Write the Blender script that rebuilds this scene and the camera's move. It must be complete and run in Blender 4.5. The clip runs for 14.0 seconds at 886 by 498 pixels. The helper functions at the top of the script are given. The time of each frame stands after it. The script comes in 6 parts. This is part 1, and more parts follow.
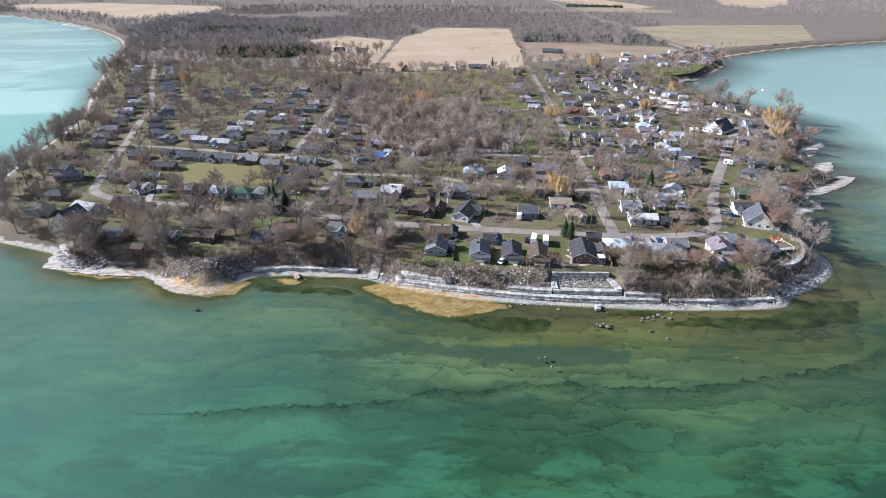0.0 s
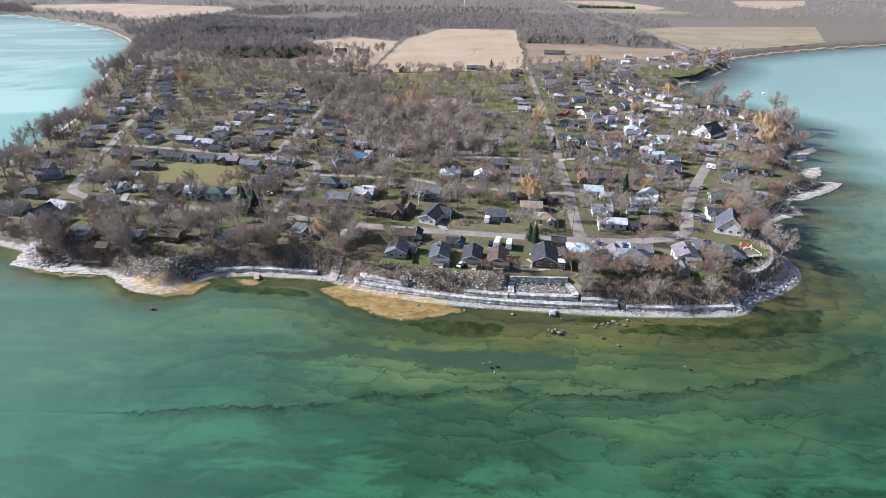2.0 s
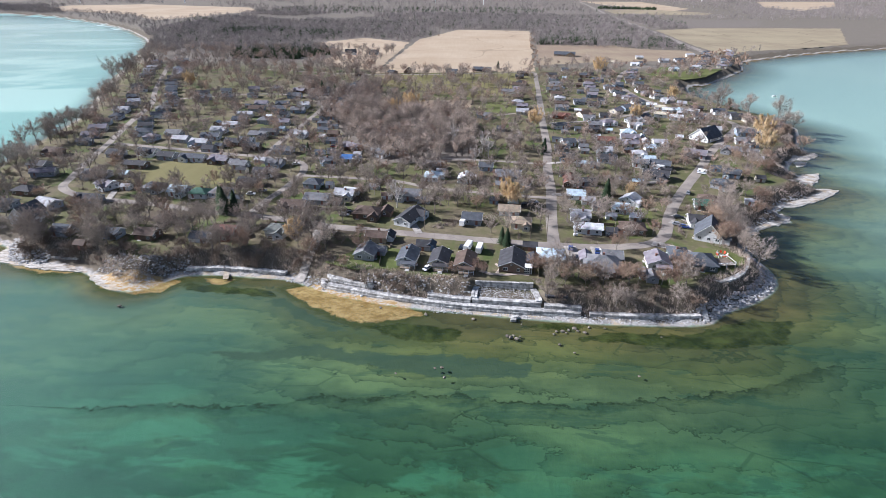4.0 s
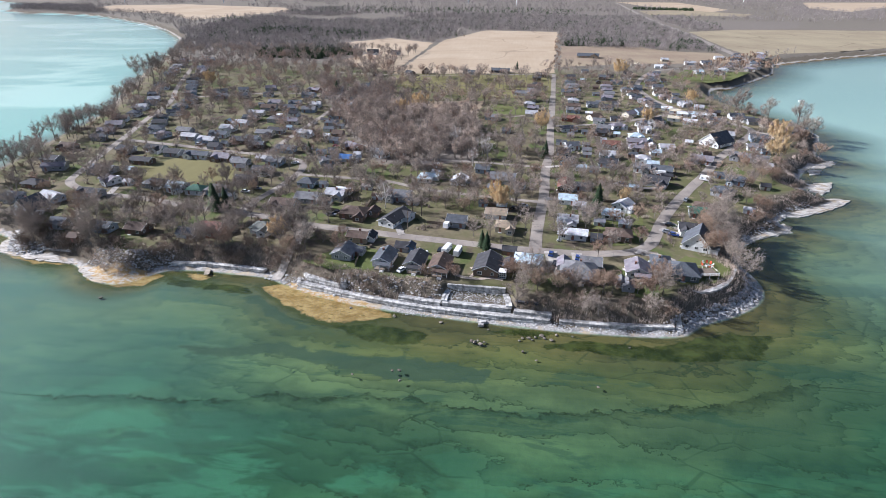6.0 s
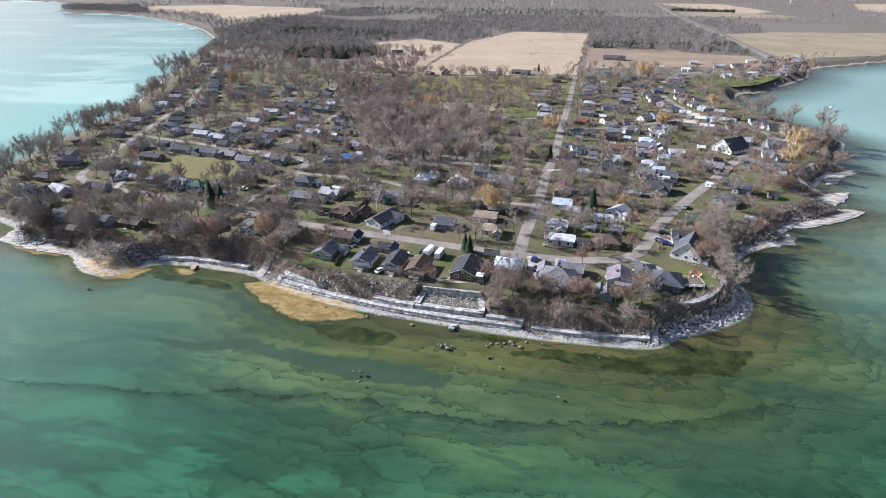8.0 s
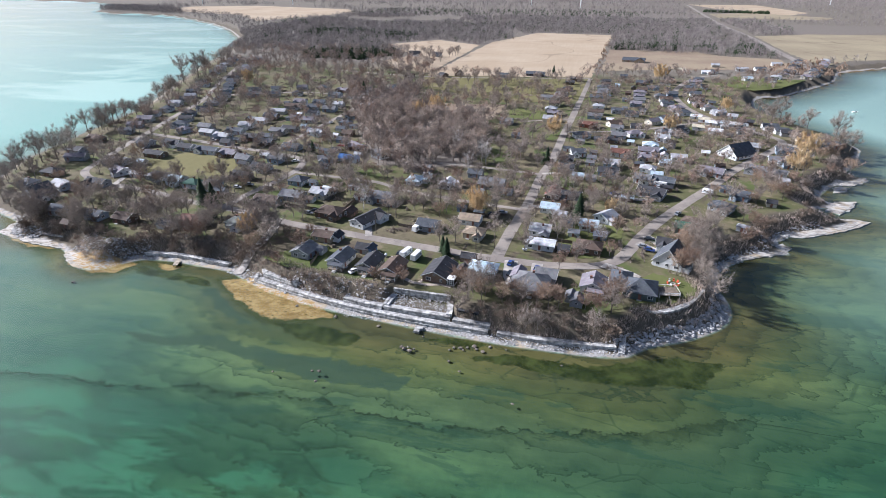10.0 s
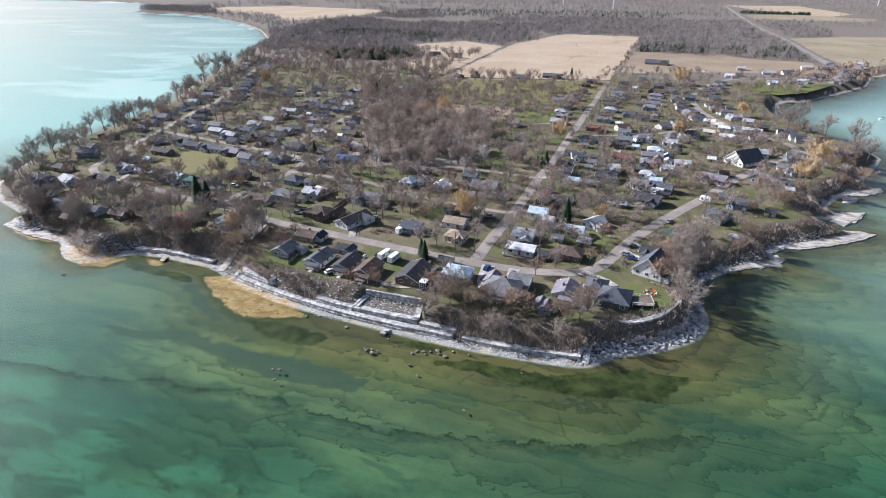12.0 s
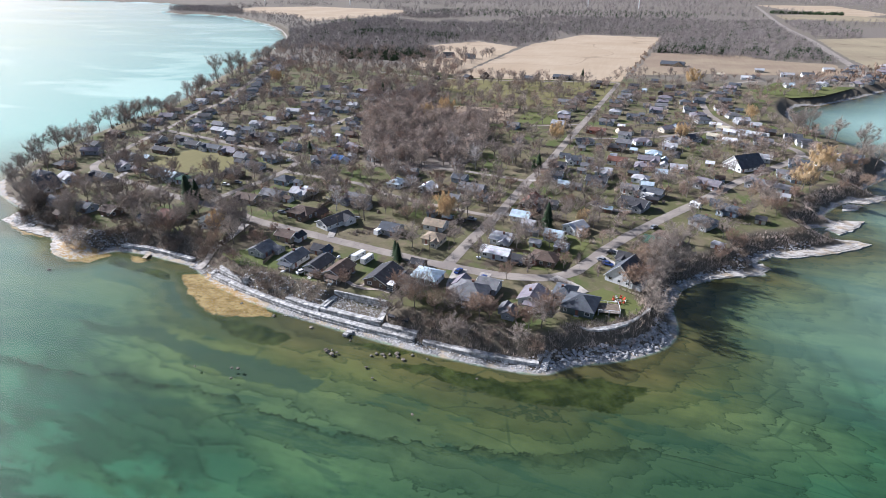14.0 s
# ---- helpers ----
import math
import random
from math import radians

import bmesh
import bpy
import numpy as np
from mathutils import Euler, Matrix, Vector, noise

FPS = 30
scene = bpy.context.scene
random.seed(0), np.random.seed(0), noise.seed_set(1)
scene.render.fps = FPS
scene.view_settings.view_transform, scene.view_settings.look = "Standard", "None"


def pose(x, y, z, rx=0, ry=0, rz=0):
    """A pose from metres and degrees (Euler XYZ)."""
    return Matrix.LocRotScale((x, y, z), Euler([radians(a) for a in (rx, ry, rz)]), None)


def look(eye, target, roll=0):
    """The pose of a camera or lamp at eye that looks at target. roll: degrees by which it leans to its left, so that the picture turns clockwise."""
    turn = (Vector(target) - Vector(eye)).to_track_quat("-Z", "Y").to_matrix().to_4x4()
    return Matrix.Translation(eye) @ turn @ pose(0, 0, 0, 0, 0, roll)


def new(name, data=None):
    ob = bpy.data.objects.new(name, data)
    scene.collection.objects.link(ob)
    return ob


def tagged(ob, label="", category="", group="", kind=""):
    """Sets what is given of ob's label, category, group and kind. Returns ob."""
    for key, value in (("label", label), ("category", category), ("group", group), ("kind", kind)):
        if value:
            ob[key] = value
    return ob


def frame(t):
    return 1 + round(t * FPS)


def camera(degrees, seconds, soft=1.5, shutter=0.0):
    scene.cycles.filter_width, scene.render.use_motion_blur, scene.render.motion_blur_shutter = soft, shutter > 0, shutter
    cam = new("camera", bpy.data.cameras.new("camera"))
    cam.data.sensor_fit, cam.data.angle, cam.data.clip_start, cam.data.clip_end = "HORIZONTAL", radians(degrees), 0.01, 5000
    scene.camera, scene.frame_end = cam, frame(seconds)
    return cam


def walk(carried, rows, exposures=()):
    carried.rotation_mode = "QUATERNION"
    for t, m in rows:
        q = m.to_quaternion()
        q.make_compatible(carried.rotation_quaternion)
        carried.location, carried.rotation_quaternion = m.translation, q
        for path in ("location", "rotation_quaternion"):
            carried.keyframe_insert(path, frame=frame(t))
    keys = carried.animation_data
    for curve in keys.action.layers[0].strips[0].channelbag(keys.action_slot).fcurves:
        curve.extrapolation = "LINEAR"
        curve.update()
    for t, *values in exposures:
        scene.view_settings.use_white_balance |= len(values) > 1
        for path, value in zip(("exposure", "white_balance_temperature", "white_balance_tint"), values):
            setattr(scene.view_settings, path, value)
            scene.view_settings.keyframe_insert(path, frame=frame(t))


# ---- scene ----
cam = camera(77.3, 14.0, 0.45)
PATH = [
    (0, (1.99, -0.044, 101.734), (2.021, 1.746, 100.843), 0.5),
    (0.5, (6.873, 0.115, 102.066), (6.89, 1.905, 101.175), 0.5),
    (1, (12.035, 0.146, 102.313), (12.038, 1.937, 101.423), 0.4),
    (1.5, (17.167, 0.386, 102.434), (17.159, 2.177, 101.543), 0.4),
    (2, (22.173, 1.011, 102.25), (22.154, 2.802, 101.361), 0.5),
    (2.5, (27.252, 1.388, 102.199), (27.22, 3.18, 101.311), 0.4),
    (3, (32.067, 1.811, 102.47), (32.021, 3.603, 101.582), 0.4),
    (5.5, (57.427, 4.393, 103.652), (57.244, 6.175, 102.763), 0.3),
    (6, (62.617, 5.376, 103.686), (62.409, 7.155, 102.798), 0.3),
    (6.5, (67.552, 6.517, 103.554), (67.322, 8.294, 102.666), 0.3),
    (7, (72.553, 7.507, 103.657), (72.301, 9.281, 102.769), 0.2),
    (7.5, (77.36, 8.4, 103.733), (77.073, 10.169, 102.846), 0.2),
    (8, (82.157, 9.698, 103.678), (81.83, 11.461, 102.792), 0.2),
    (10.5, (105.877, 16.096, 104.174), (105.427, 17.833, 103.29), 0.1),
    (11, (110.796, 17.688, 104.45), (110.315, 19.416, 103.566), 0.1),
    (11.5, (115.564, 19.264, 104.554), (115.059, 20.985, 103.67), 0.1),
    (12, (120.317, 20.707, 104.775), (119.788, 22.422, 103.892), -0.0),
    (12.5, (124.93, 22.466, 105.042), (124.375, 24.172, 104.158), -0.0),
    (13, (129.352, 24.167, 105.213), (128.778, 25.866, 104.33), -0.0),
    (13.5, (134.107, 25.962, 105.495), (133.509, 27.654, 104.612), -0.1),
    (14, (138.717, 27.751, 105.51), (138.105, 29.438, 104.627), -0.2),
]
walk(cam, [(t, look(eye, target, roll)) for t, eye, target, roll in PATH], [(0, 0.93, 5600, 16), (14, 0.93, 5600, 16)])

# ---- light ----
SUN_DIR = Vector((-0.97, 0.16, 0.0)).normalized()
SUN_ELEV = 30.0
world = bpy.data.worlds.new("sky")
scene.world = world
world.use_nodes = True
wn, wl = world.node_tree.nodes, world.node_tree.links
wn.clear()
sky = wn.new("ShaderNodeTexSky")
sky.sky_type = "NISHITA"
sky.sun_disc = False
sky.sun_elevation = radians(SUN_ELEV)
sky.sun_rotation = math.atan2(SUN_DIR.x, SUN_DIR.y)
sky.air_density, sky.dust_density, sky.ozone_density = 1.0, 2.2, 1.0
bg = wn.new("ShaderNodeBackground")
bg.inputs["Strength"].default_value = 0.057
wo = wn.new("ShaderNodeOutputWorld")
wl.new(sky.outputs[0], bg.inputs["Color"])
wl.new(bg.outputs[0], wo.inputs["Surface"])
sun_data = bpy.data.lights.new("sun", "SUN")
sun_data.energy, sun_data.angle, sun_data.color = 5.0, radians(0.6), (1.0, 0.95, 0.88)
sun = new("sun", sun_data)
sun_to = SUN_DIR * math.cos(radians(SUN_ELEV)) + Vector((0, 0, math.sin(radians(SUN_ELEV))))
sun.matrix_world = look(sun_to * 300, (0, 0, 0))

rnd = random.Random(7)
LAND = 6.0  # height of the plateau over the lake


# ---- materials ----
class Nodes:
    """Short hand for node trees."""

    def __init__(self, name):
        self.mat = bpy.data.materials.new(name)
        self.mat.use_nodes = True
        self.n, self.l = self.mat.node_tree.nodes, self.mat.node_tree.links
        self.n.clear()
        self.out = self.n.new("ShaderNodeOutputMaterial")

    def put(self, socket, value):
        if isinstance(value, bpy.types.NodeSocket):
            self.l.new(value, socket)
        elif isinstance(value, (tuple, list)) and len(value) == 3 and socket.type == "RGBA":
            socket.default_value = (*value, 1)
        else:
            socket.default_value = value

    def math(self, op, a, b=0.0, c=0.0, clamp=False):
        m = self.n.new("ShaderNodeMath")
        m.operation, m.use_clamp = op, clamp
        for i, v in enumerate((a, b, c)):
            self.put(m.inputs[i], v)
        return m.outputs[0]

    def mix(self, f, a, b, blend="MIX"):
        m = self.n.new("ShaderNodeMix")
        m.data_type, m.blend_type = "RGBA", blend
        self.put(m.inputs[0], f), self.put(m.inputs[6], a), self.put(m.inputs[7], b)
        return m.outputs[2]

    def step(self, v, lo, hi):
        m = self.n.new("ShaderNodeMapRange")
        m.interpolation_type = "SMOOTHSTEP"
        self.put(m.inputs[0], v), self.put(m.inputs[1], lo), self.put(m.inputs[2], hi)
        return m.outputs[0]

    def place(self, scale=(1, 1, 1), turn=0.0, of="object"):
        if of == "object":
            src = self.n.new("ShaderNodeTexCoord").outputs["Object"]
        else:
            src = self.n.new("ShaderNodeNewGeometry").outputs["Position"]
        m = self.n.new("ShaderNodeMapping")
        m.inputs["Scale"].default_value = scale
        m.inputs["Rotation"].default_value = (0, 0, radians(turn))
        self.l.new(src, m.inputs["Vector"])
        return m.outputs[0]

    def noise(self, scale, detail=3.0, rough=0.55, at=None, warp=0.0):
        t = self.n.new("ShaderNodeTexNoise")
        t.inputs["Scale"].default_value, t.inputs["Detail"].default_value = scale, detail
        t.inputs["Roughness"].default_value, t.inputs["Distortion"].default_value = rough, warp
        self.l.new(at or self.place(of="world"), t.inputs["Vector"])
        return t.outputs[0]

    def cells(self, scale, at=None, feature="F1", out=0, metric="EUCLIDEAN"):
        t = self.n.new("ShaderNodeTexVoronoi")
        t.feature = feature
        if feature != "DISTANCE_TO_EDGE":
            t.distance = metric
        t.inputs["Scale"].default_value = scale
        self.l.new(at or self.place(of="world"), t.inputs["Vector"])
        return t.outputs[out]

    def ramp(self, v, stops):
        r = self.n.new("ShaderNodeValToRGB")
        e = r.color_ramp.elements
        while len(e) < len(stops):
            e.new(0.5)
        for el, (p, c) in zip(e, stops):
            el.position, el.color = p, (*c, 1)
        self.put(r.inputs[0], v)
        return r.outputs[0]

    def attr(self, name):
        a = self.n.new("ShaderNodeAttribute")
        a.attribute_name = name
        return a.outputs["Fac"]

    def chance(self):
        return self.n.new("ShaderNodeObjectInfo").outputs["Random"]

    def bump(self, h, strength=0.3, dist=0.05):
        b = self.n.new("ShaderNodeBump")
        b.inputs["Strength"].default_value, b.inputs["Distance"].default_value = strength, dist
        self.put(b.inputs["Height"], h)
        return b.outputs[0]

    def surface(self, colour, rough=0.8, metal=0.0, normal=None, spec=0.3):
        p = self.n.new("ShaderNodeBsdfPrincipled")
        self.put(p.inputs["Base Color"], colour), self.put(p.inputs["Roughness"], rough)
        p.inputs["Metallic"].default_value = metal
        p.inputs["Specular IOR Level"].default_value = spec
        if normal:
            self.l.new(normal, p.inputs["Normal"])
        self.l.new(p.outputs[0], self.out.inputs[0])
        return self.mat


def paint(name, colour, rough=0.7, vary=0.25, scale=1.2, grain=18.0, metal=0.0, bump=0.15, per_thing=0.15):
    """A weathered plain surface: blotches, grain and a small shift from thing to thing."""
    k = Nodes(name)
    dark = tuple(c * (1 - vary) for c in colour)
    pale = tuple(min(0.9, c * (1 + vary * 0.6)) for c in colour)
    c = k.mix(k.step(k.noise(scale, 4), 0.3, 0.7), dark, pale)
    c = k.mix(k.math("MULTIPLY", k.noise(grain, 2), 0.35), c, dark)
    shift = k.math("ADD", k.math("MULTIPLY", k.chance(), 2 * per_thing), 1 - per_thing)
    hs = k.n.new("ShaderNodeHueSaturation")
    k.put(hs.inputs["Value"], shift), k.put(hs.inputs["Color"], c)
    return k.surface(hs.outputs[0], rough, metal, k.bump(k.noise(grain, 3), bump, 0.03))


def siding(name, colour):
    k = Nodes(name)
    p = k.place()
    sep = k.n.new("ShaderNodeSeparateXYZ")
    k.l.new(p, sep.inputs[0])
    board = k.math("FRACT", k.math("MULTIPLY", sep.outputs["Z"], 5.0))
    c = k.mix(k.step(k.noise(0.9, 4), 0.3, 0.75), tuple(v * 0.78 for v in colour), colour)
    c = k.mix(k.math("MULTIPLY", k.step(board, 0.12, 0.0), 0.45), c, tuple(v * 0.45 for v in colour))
    return k.surface(c, 0.65, 0, k.bump(board, 0.3, 0.02))


def shingle(name, colour):
    k = Nodes(name)
    p = k.place()
    tabs = k.cells(3.2, p, out=1)
    c = k.mix(k.step(k.noise(0.5, 4), 0.3, 0.7), tuple(v * 0.72 for v in colour), tuple(min(0.85, v * 1.2) for v in colour))
    c = k.mix(0.25, c, k.mix(0.6, tabs, colour, "MULTIPLY"), "MULTIPLY")
    c = k.mix(k.math("MULTIPLY", k.noise(22, 2), 0.4), c, tuple(v * 0.6 for v in colour))
    return k.surface(c, 0.85, 0, k.bump(k.noise(14, 3), 0.3, 0.03), 0.2)


WALLS = {
    "white": (0.72, 0.73, 0.72), "cream": (0.6, 0.55, 0.44), "tan": (0.4, 0.33, 0.24), "greywall": (0.34, 0.35, 0.36),
    "bluewall": (0.3, 0.37, 0.44), "brownwall": (0.17, 0.12, 0.09), "redwall": (0.25, 0.1, 0.07),
    "greenwall": (0.12, 0.15, 0.14), "blue": (0.16, 0.25, 0.4), "dark": (0.05, 0.055, 0.07),
}
ROOFS = {
    "dark": (0.07, 0.07, 0.075), "slate": (0.11, 0.12, 0.135), "grey": (0.2, 0.2, 0.205), "greymauve": (0.24, 0.22, 0.24),
    "greygreen": (0.2, 0.21, 0.19), "brown": (0.13, 0.095, 0.075), "redbrown": (0.2, 0.1, 0.075), "white": (0.72, 0.73, 0.74),
    "palegrey": (0.46, 0.46, 0.47), "paleblue": (0.52, 0.62, 0.68), "tan": (0.36, 0.29, 0.21), "green": (0.07, 0.15, 0.11),
    "blue": (0.08, 0.18, 0.4), "cream": (0.62, 0.56, 0.42),
}
WALL_WORDS = {"greywall": "grey", "bluewall": "blue-grey", "brownwall": "dark brown", "redwall": "brick-red", "greenwall": "dark green", "dark": "black"}
ROOF_WORDS = {"greymauve": "mauve-grey", "greygreen": "grey-green", "redbrown": "red-brown", "palegrey": "pale grey", "paleblue": "pale blue", "dark": "charcoal"}
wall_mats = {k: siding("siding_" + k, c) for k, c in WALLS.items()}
roof_mats = {k: shingle("shingle_" + k, c) for k, c in ROOFS.items()}
white_trim = paint("white_trim", (0.75, 0.75, 0.73), 0.5, 0.1)
dark_trim = paint("dark_trim", (0.06, 0.06, 0.065), 0.5, 0.2)
timber = paint("weathered_timber", (0.2, 0.16, 0.12), 0.85, 0.4)
pale_timber = paint("pale_timber", (0.42, 0.36, 0.28), 0.85, 0.35)
rubber = paint("rubber", (0.02, 0.02, 0.02), 0.8, 0.2)
steel = paint("steel", (0.45, 0.45, 0.46), 0.35, 0.15, metal=0.8)
brick_mat = paint("chimney_brick", (0.22, 0.12, 0.09), 0.9, 0.35, 4)
concrete = paint("pale_concrete", (0.52, 0.51, 0.48), 0.9, 0.35, 0.5, 5.0, bump=0.4)
wall_stone = paint("limestone_block", (0.46, 0.45, 0.42), 0.9, 0.55, 0.7, 4.0, bump=0.6, per_thing=0.3)
boulder_mat = paint("boulder_stone", (0.2, 0.17, 0.135), 0.9, 0.5, 1.2, 6.0, bump=0.6, per_thing=0.35)
riprap_mat = paint("riprap_stone", (0.48, 0.47, 0.45), 0.9, 0.55, 0.7, 3.0, bump=0.6)
wet_stone = paint("wet_stone", (0.07, 0.065, 0.05), 0.4, 0.4)
patio = paint("patio_paving", (0.5, 0.42, 0.34), 0.9, 0.3)


def glass_mat():
    k = Nodes("window_glass")
    return k.surface((0.03, 0.04, 0.05), 0.06, 0, None, 0.8)


glass = glass_mat()


def bark_mat(name, a, b, rough=0.9):
    k = Nodes(name)
    c = k.mix(k.chance(), a, b)
    c = k.mix(k.math("MULTIPLY", k.noise(2.5, 3), 0.5), c, tuple(v * 0.6 for v in a))
    return k.surface(c, rough, 0, None, 0.15)


bark = bark_mat("bark", (0.14, 0.115, 0.095), (0.34, 0.3, 0.26))
twig = bark_mat("twig", (0.26, 0.215, 0.18), (0.48, 0.405, 0.335))
twig_red = bark_mat("twig_reddish", (0.24, 0.16, 0.12), (0.44, 0.33, 0.235))
twig_pale = bark_mat("twig_pale", (0.5, 0.46, 0.42), (0.6, 0.57, 0.53))
willow_mat = bark_mat("willow_shoots", (0.62, 0.45, 0.24), (0.68, 0.52, 0.31))
needle = bark_mat("needles", (0.035, 0.06, 0.03), (0.07, 0.1, 0.05))
brush_mat = bark_mat("brush", (0.17, 0.13, 0.1), (0.27, 0.21, 0.16))


def asphalt():
    k = Nodes("asphalt")
    c = k.mix(k.step(k.noise(0.12, 4), 0.35, 0.65), (0.225, 0.19, 0.158), (0.32, 0.278, 0.228))
    c = k.mix(k.math("MULTIPLY", k.noise(2.5, 4), 0.5), c, (0.2, 0.19, 0.18))
    crack = k.step(k.cells(0.16, feature="DISTANCE_TO_EDGE"), 0.012, 0.004)
    c = k.mix(k.math("MULTIPLY", crack, 0.5), c, (0.1, 0.1, 0.1))
    return k.surface(c, 0.92, 0, k.bump(k.noise(8, 3), 0.3, 0.03), 0.2)


road_mat = asphalt()
gravel = paint("gravel_drive", (0.36, 0.33, 0.29), 0.95, 0.35, 0.4, 4.0)


def field_mat(name, a, b, tracks=True):
    k = Nodes(name)
    c = k.mix(k.step(k.noise(0.012, 5, 0.6), 0.3, 0.7), a, b)
    rows = k.noise(0.35, 3, 0.5, k.place((1.0, 0.06, 1), 4, "world"))
    c = k.mix(k.math("MULTIPLY", rows, 0.45), c, tuple(v * 0.72 for v in a))
    if tracks:
        line = k.step(k.math("ABSOLUTE", k.math("SUBTRACT", k.noise(0.006, 1), 0.5)), 0.006, 0.001)
        c = k.mix(k.math("MULTIPLY", line, 0.55), c, tuple(v * 0.6 for v in a))
    return k.surface(c, 0.95, 0, k.bump(k.noise(0.8, 4), 0.5, 0.3), 0.1)


stubble = field_mat("stubble", (0.38, 0.295, 0.2), (0.45, 0.365, 0.26))
dry_meadow = field_mat("dry_meadow", (0.26, 0.215, 0.145), (0.34, 0.29, 0.19))
red_scrub = field_mat("red_scrub", (0.24, 0.18, 0.13), (0.33, 0.27, 0.18), False)
lawn_green = field_mat("green_lawn", (0.09, 0.112, 0.036), (0.155, 0.158, 0.062), False)
lawn_dry = field_mat("olive_lawn", (0.15, 0.14, 0.06), (0.21, 0.185, 0.085), False)


def ground_mat():
    """Turf and leaf litter inland, scrub on the bluff, pale limestone at the shore, the stepped rock bed under water."""
    k = Nodes("ground")
    sd, wood, ochre = k.attr("shore"), k.attr("wood"), k.attr("shelf")
    # turf
    turf = k.mix(k.step(k.noise(0.045, 4, 0.6), 0.36, 0.6), (0.19, 0.16, 0.1), (0.11, 0.12, 0.045))
    turf = k.mix(k.step(k.noise(0.16, 4, 0.6), 0.5, 0.75), turf, (0.27, 0.22, 0.14))
    turf = k.mix(k.step(k.noise(0.08, 3, 0.6, k.place((1, 1, 1), 30, "world")), 0.52, 0.66), turf, (0.1, 0.08, 0.06))
    turf = k.mix(k.step(k.noise(0.07, 3, 0.6, k.place((1.3, 0.8, 1), 70, "world")), 0.54, 0.66), turf, (0.085, 0.125, 0.03))
    turf = k.mix(k.math("MULTIPLY", k.noise(0.9, 5, 0.75), 0.75), turf, (0.09, 0.075, 0.05))
    litter = k.mix(k.noise(0.3, 4, 0.65), (0.12, 0.105, 0.09), (0.23, 0.2, 0.165))
    inland = k.mix(wood, turf, litter)
    bluff = k.mix(k.noise(0.5, 5, 0.7), (0.06, 0.05, 0.036), (0.2, 0.17, 0.125))
    edge = k.math("ADD", sd, k.math("MULTIPLY", k.math("SUBTRACT", k.noise(0.12, 3), 0.5), 7.0))
    land = k.mix(k.step(edge, 11.0, 15.0), bluff, inland)
    # beach stones
    stones = k.mix(k.cells(1.4, out=1), (0.2, 0.19, 0.175), (0.46, 0.44, 0.41))
    stones = k.mix(k.step(k.noise(0.25, 4), 0.45, 0.7), stones, (0.44, 0.36, 0.25))
    land = k.mix(k.step(edge, 3.6, 2.0), land, stones)
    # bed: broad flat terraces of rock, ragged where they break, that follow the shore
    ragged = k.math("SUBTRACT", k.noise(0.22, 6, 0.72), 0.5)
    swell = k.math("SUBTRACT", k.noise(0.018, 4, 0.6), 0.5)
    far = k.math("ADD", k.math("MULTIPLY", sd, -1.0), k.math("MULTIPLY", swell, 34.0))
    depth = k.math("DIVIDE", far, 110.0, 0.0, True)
    # light lost in deeper water is painted into the bed: ochre to dark green
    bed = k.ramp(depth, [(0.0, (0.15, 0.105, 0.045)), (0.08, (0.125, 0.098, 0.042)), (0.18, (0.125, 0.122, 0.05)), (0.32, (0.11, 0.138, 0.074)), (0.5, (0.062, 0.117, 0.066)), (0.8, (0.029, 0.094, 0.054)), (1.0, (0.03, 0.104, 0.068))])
    along = k.place((0.42, 1.5, 1), 5, "world")
    tone = k.noise(0.035, 5, 0.62, along)
    sand = k.mix(k.math("MULTIPLY", k.step(tone, 0.4, 0.66), 0.75), k.mix(1.0, bed, (0.72, 0.74, 0.76), "MULTIPLY"), k.mix(1.0, bed, (1.5, 1.35, 1.2), "MULTIPLY"))
    steps = k.math("ADD", far, k.math("ADD", k.math("MULTIPLY", k.noise(0.05, 4, 0.65, along), 26.0), k.math("MULTIPLY", ragged, 13.0)))
    saw = k.math("FRACT", k.math("DIVIDE", steps, 8.5))
    shown = k.step(k.noise(0.02, 3, 0.6, along), 0.28, 0.5)
    sand = k.mix(k.math("MULTIPLY", k.math("MULTIPLY", k.step(saw, 0.2, 1.0), shown), 0.58), sand, k.mix(1.0, sand, (0.5, 0.55, 0.6), "MULTIPLY"))
    lip = k.math("MULTIPLY", k.math("MULTIPLY", k.step(saw, 0.9, 0.97), shown), k.step(k.noise(0.3, 4, 0.7), 0.34, 0.55))
    sand = k.mix(k.math("MULTIPLY", lip, 0.8), sand, (0.022, 0.036, 0.02))
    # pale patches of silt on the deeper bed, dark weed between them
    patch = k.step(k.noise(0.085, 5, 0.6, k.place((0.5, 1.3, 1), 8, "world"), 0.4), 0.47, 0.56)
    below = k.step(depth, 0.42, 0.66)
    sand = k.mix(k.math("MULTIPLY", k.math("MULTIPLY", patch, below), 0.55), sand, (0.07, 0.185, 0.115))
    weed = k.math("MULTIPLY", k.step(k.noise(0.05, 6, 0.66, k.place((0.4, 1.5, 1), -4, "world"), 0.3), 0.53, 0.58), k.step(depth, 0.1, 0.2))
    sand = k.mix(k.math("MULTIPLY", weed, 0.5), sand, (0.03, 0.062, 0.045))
    crack = k.step(k.cells(0.075, k.place((0.7, 1.3, 0), 25, "world"), "DISTANCE_TO_EDGE"), 0.03, 0.008)
    crack = k.math("MULTIPLY", crack, k.step(k.noise(0.03, 3), 0.5, 0.62))
    sand = k.mix(k.math("MULTIPLY", crack, 0.4), sand, (0.02, 0.04, 0.025))
    # the bed is sandier towards the west and weedier towards the point
    across = k.n.new("ShaderNodeSeparateXYZ")
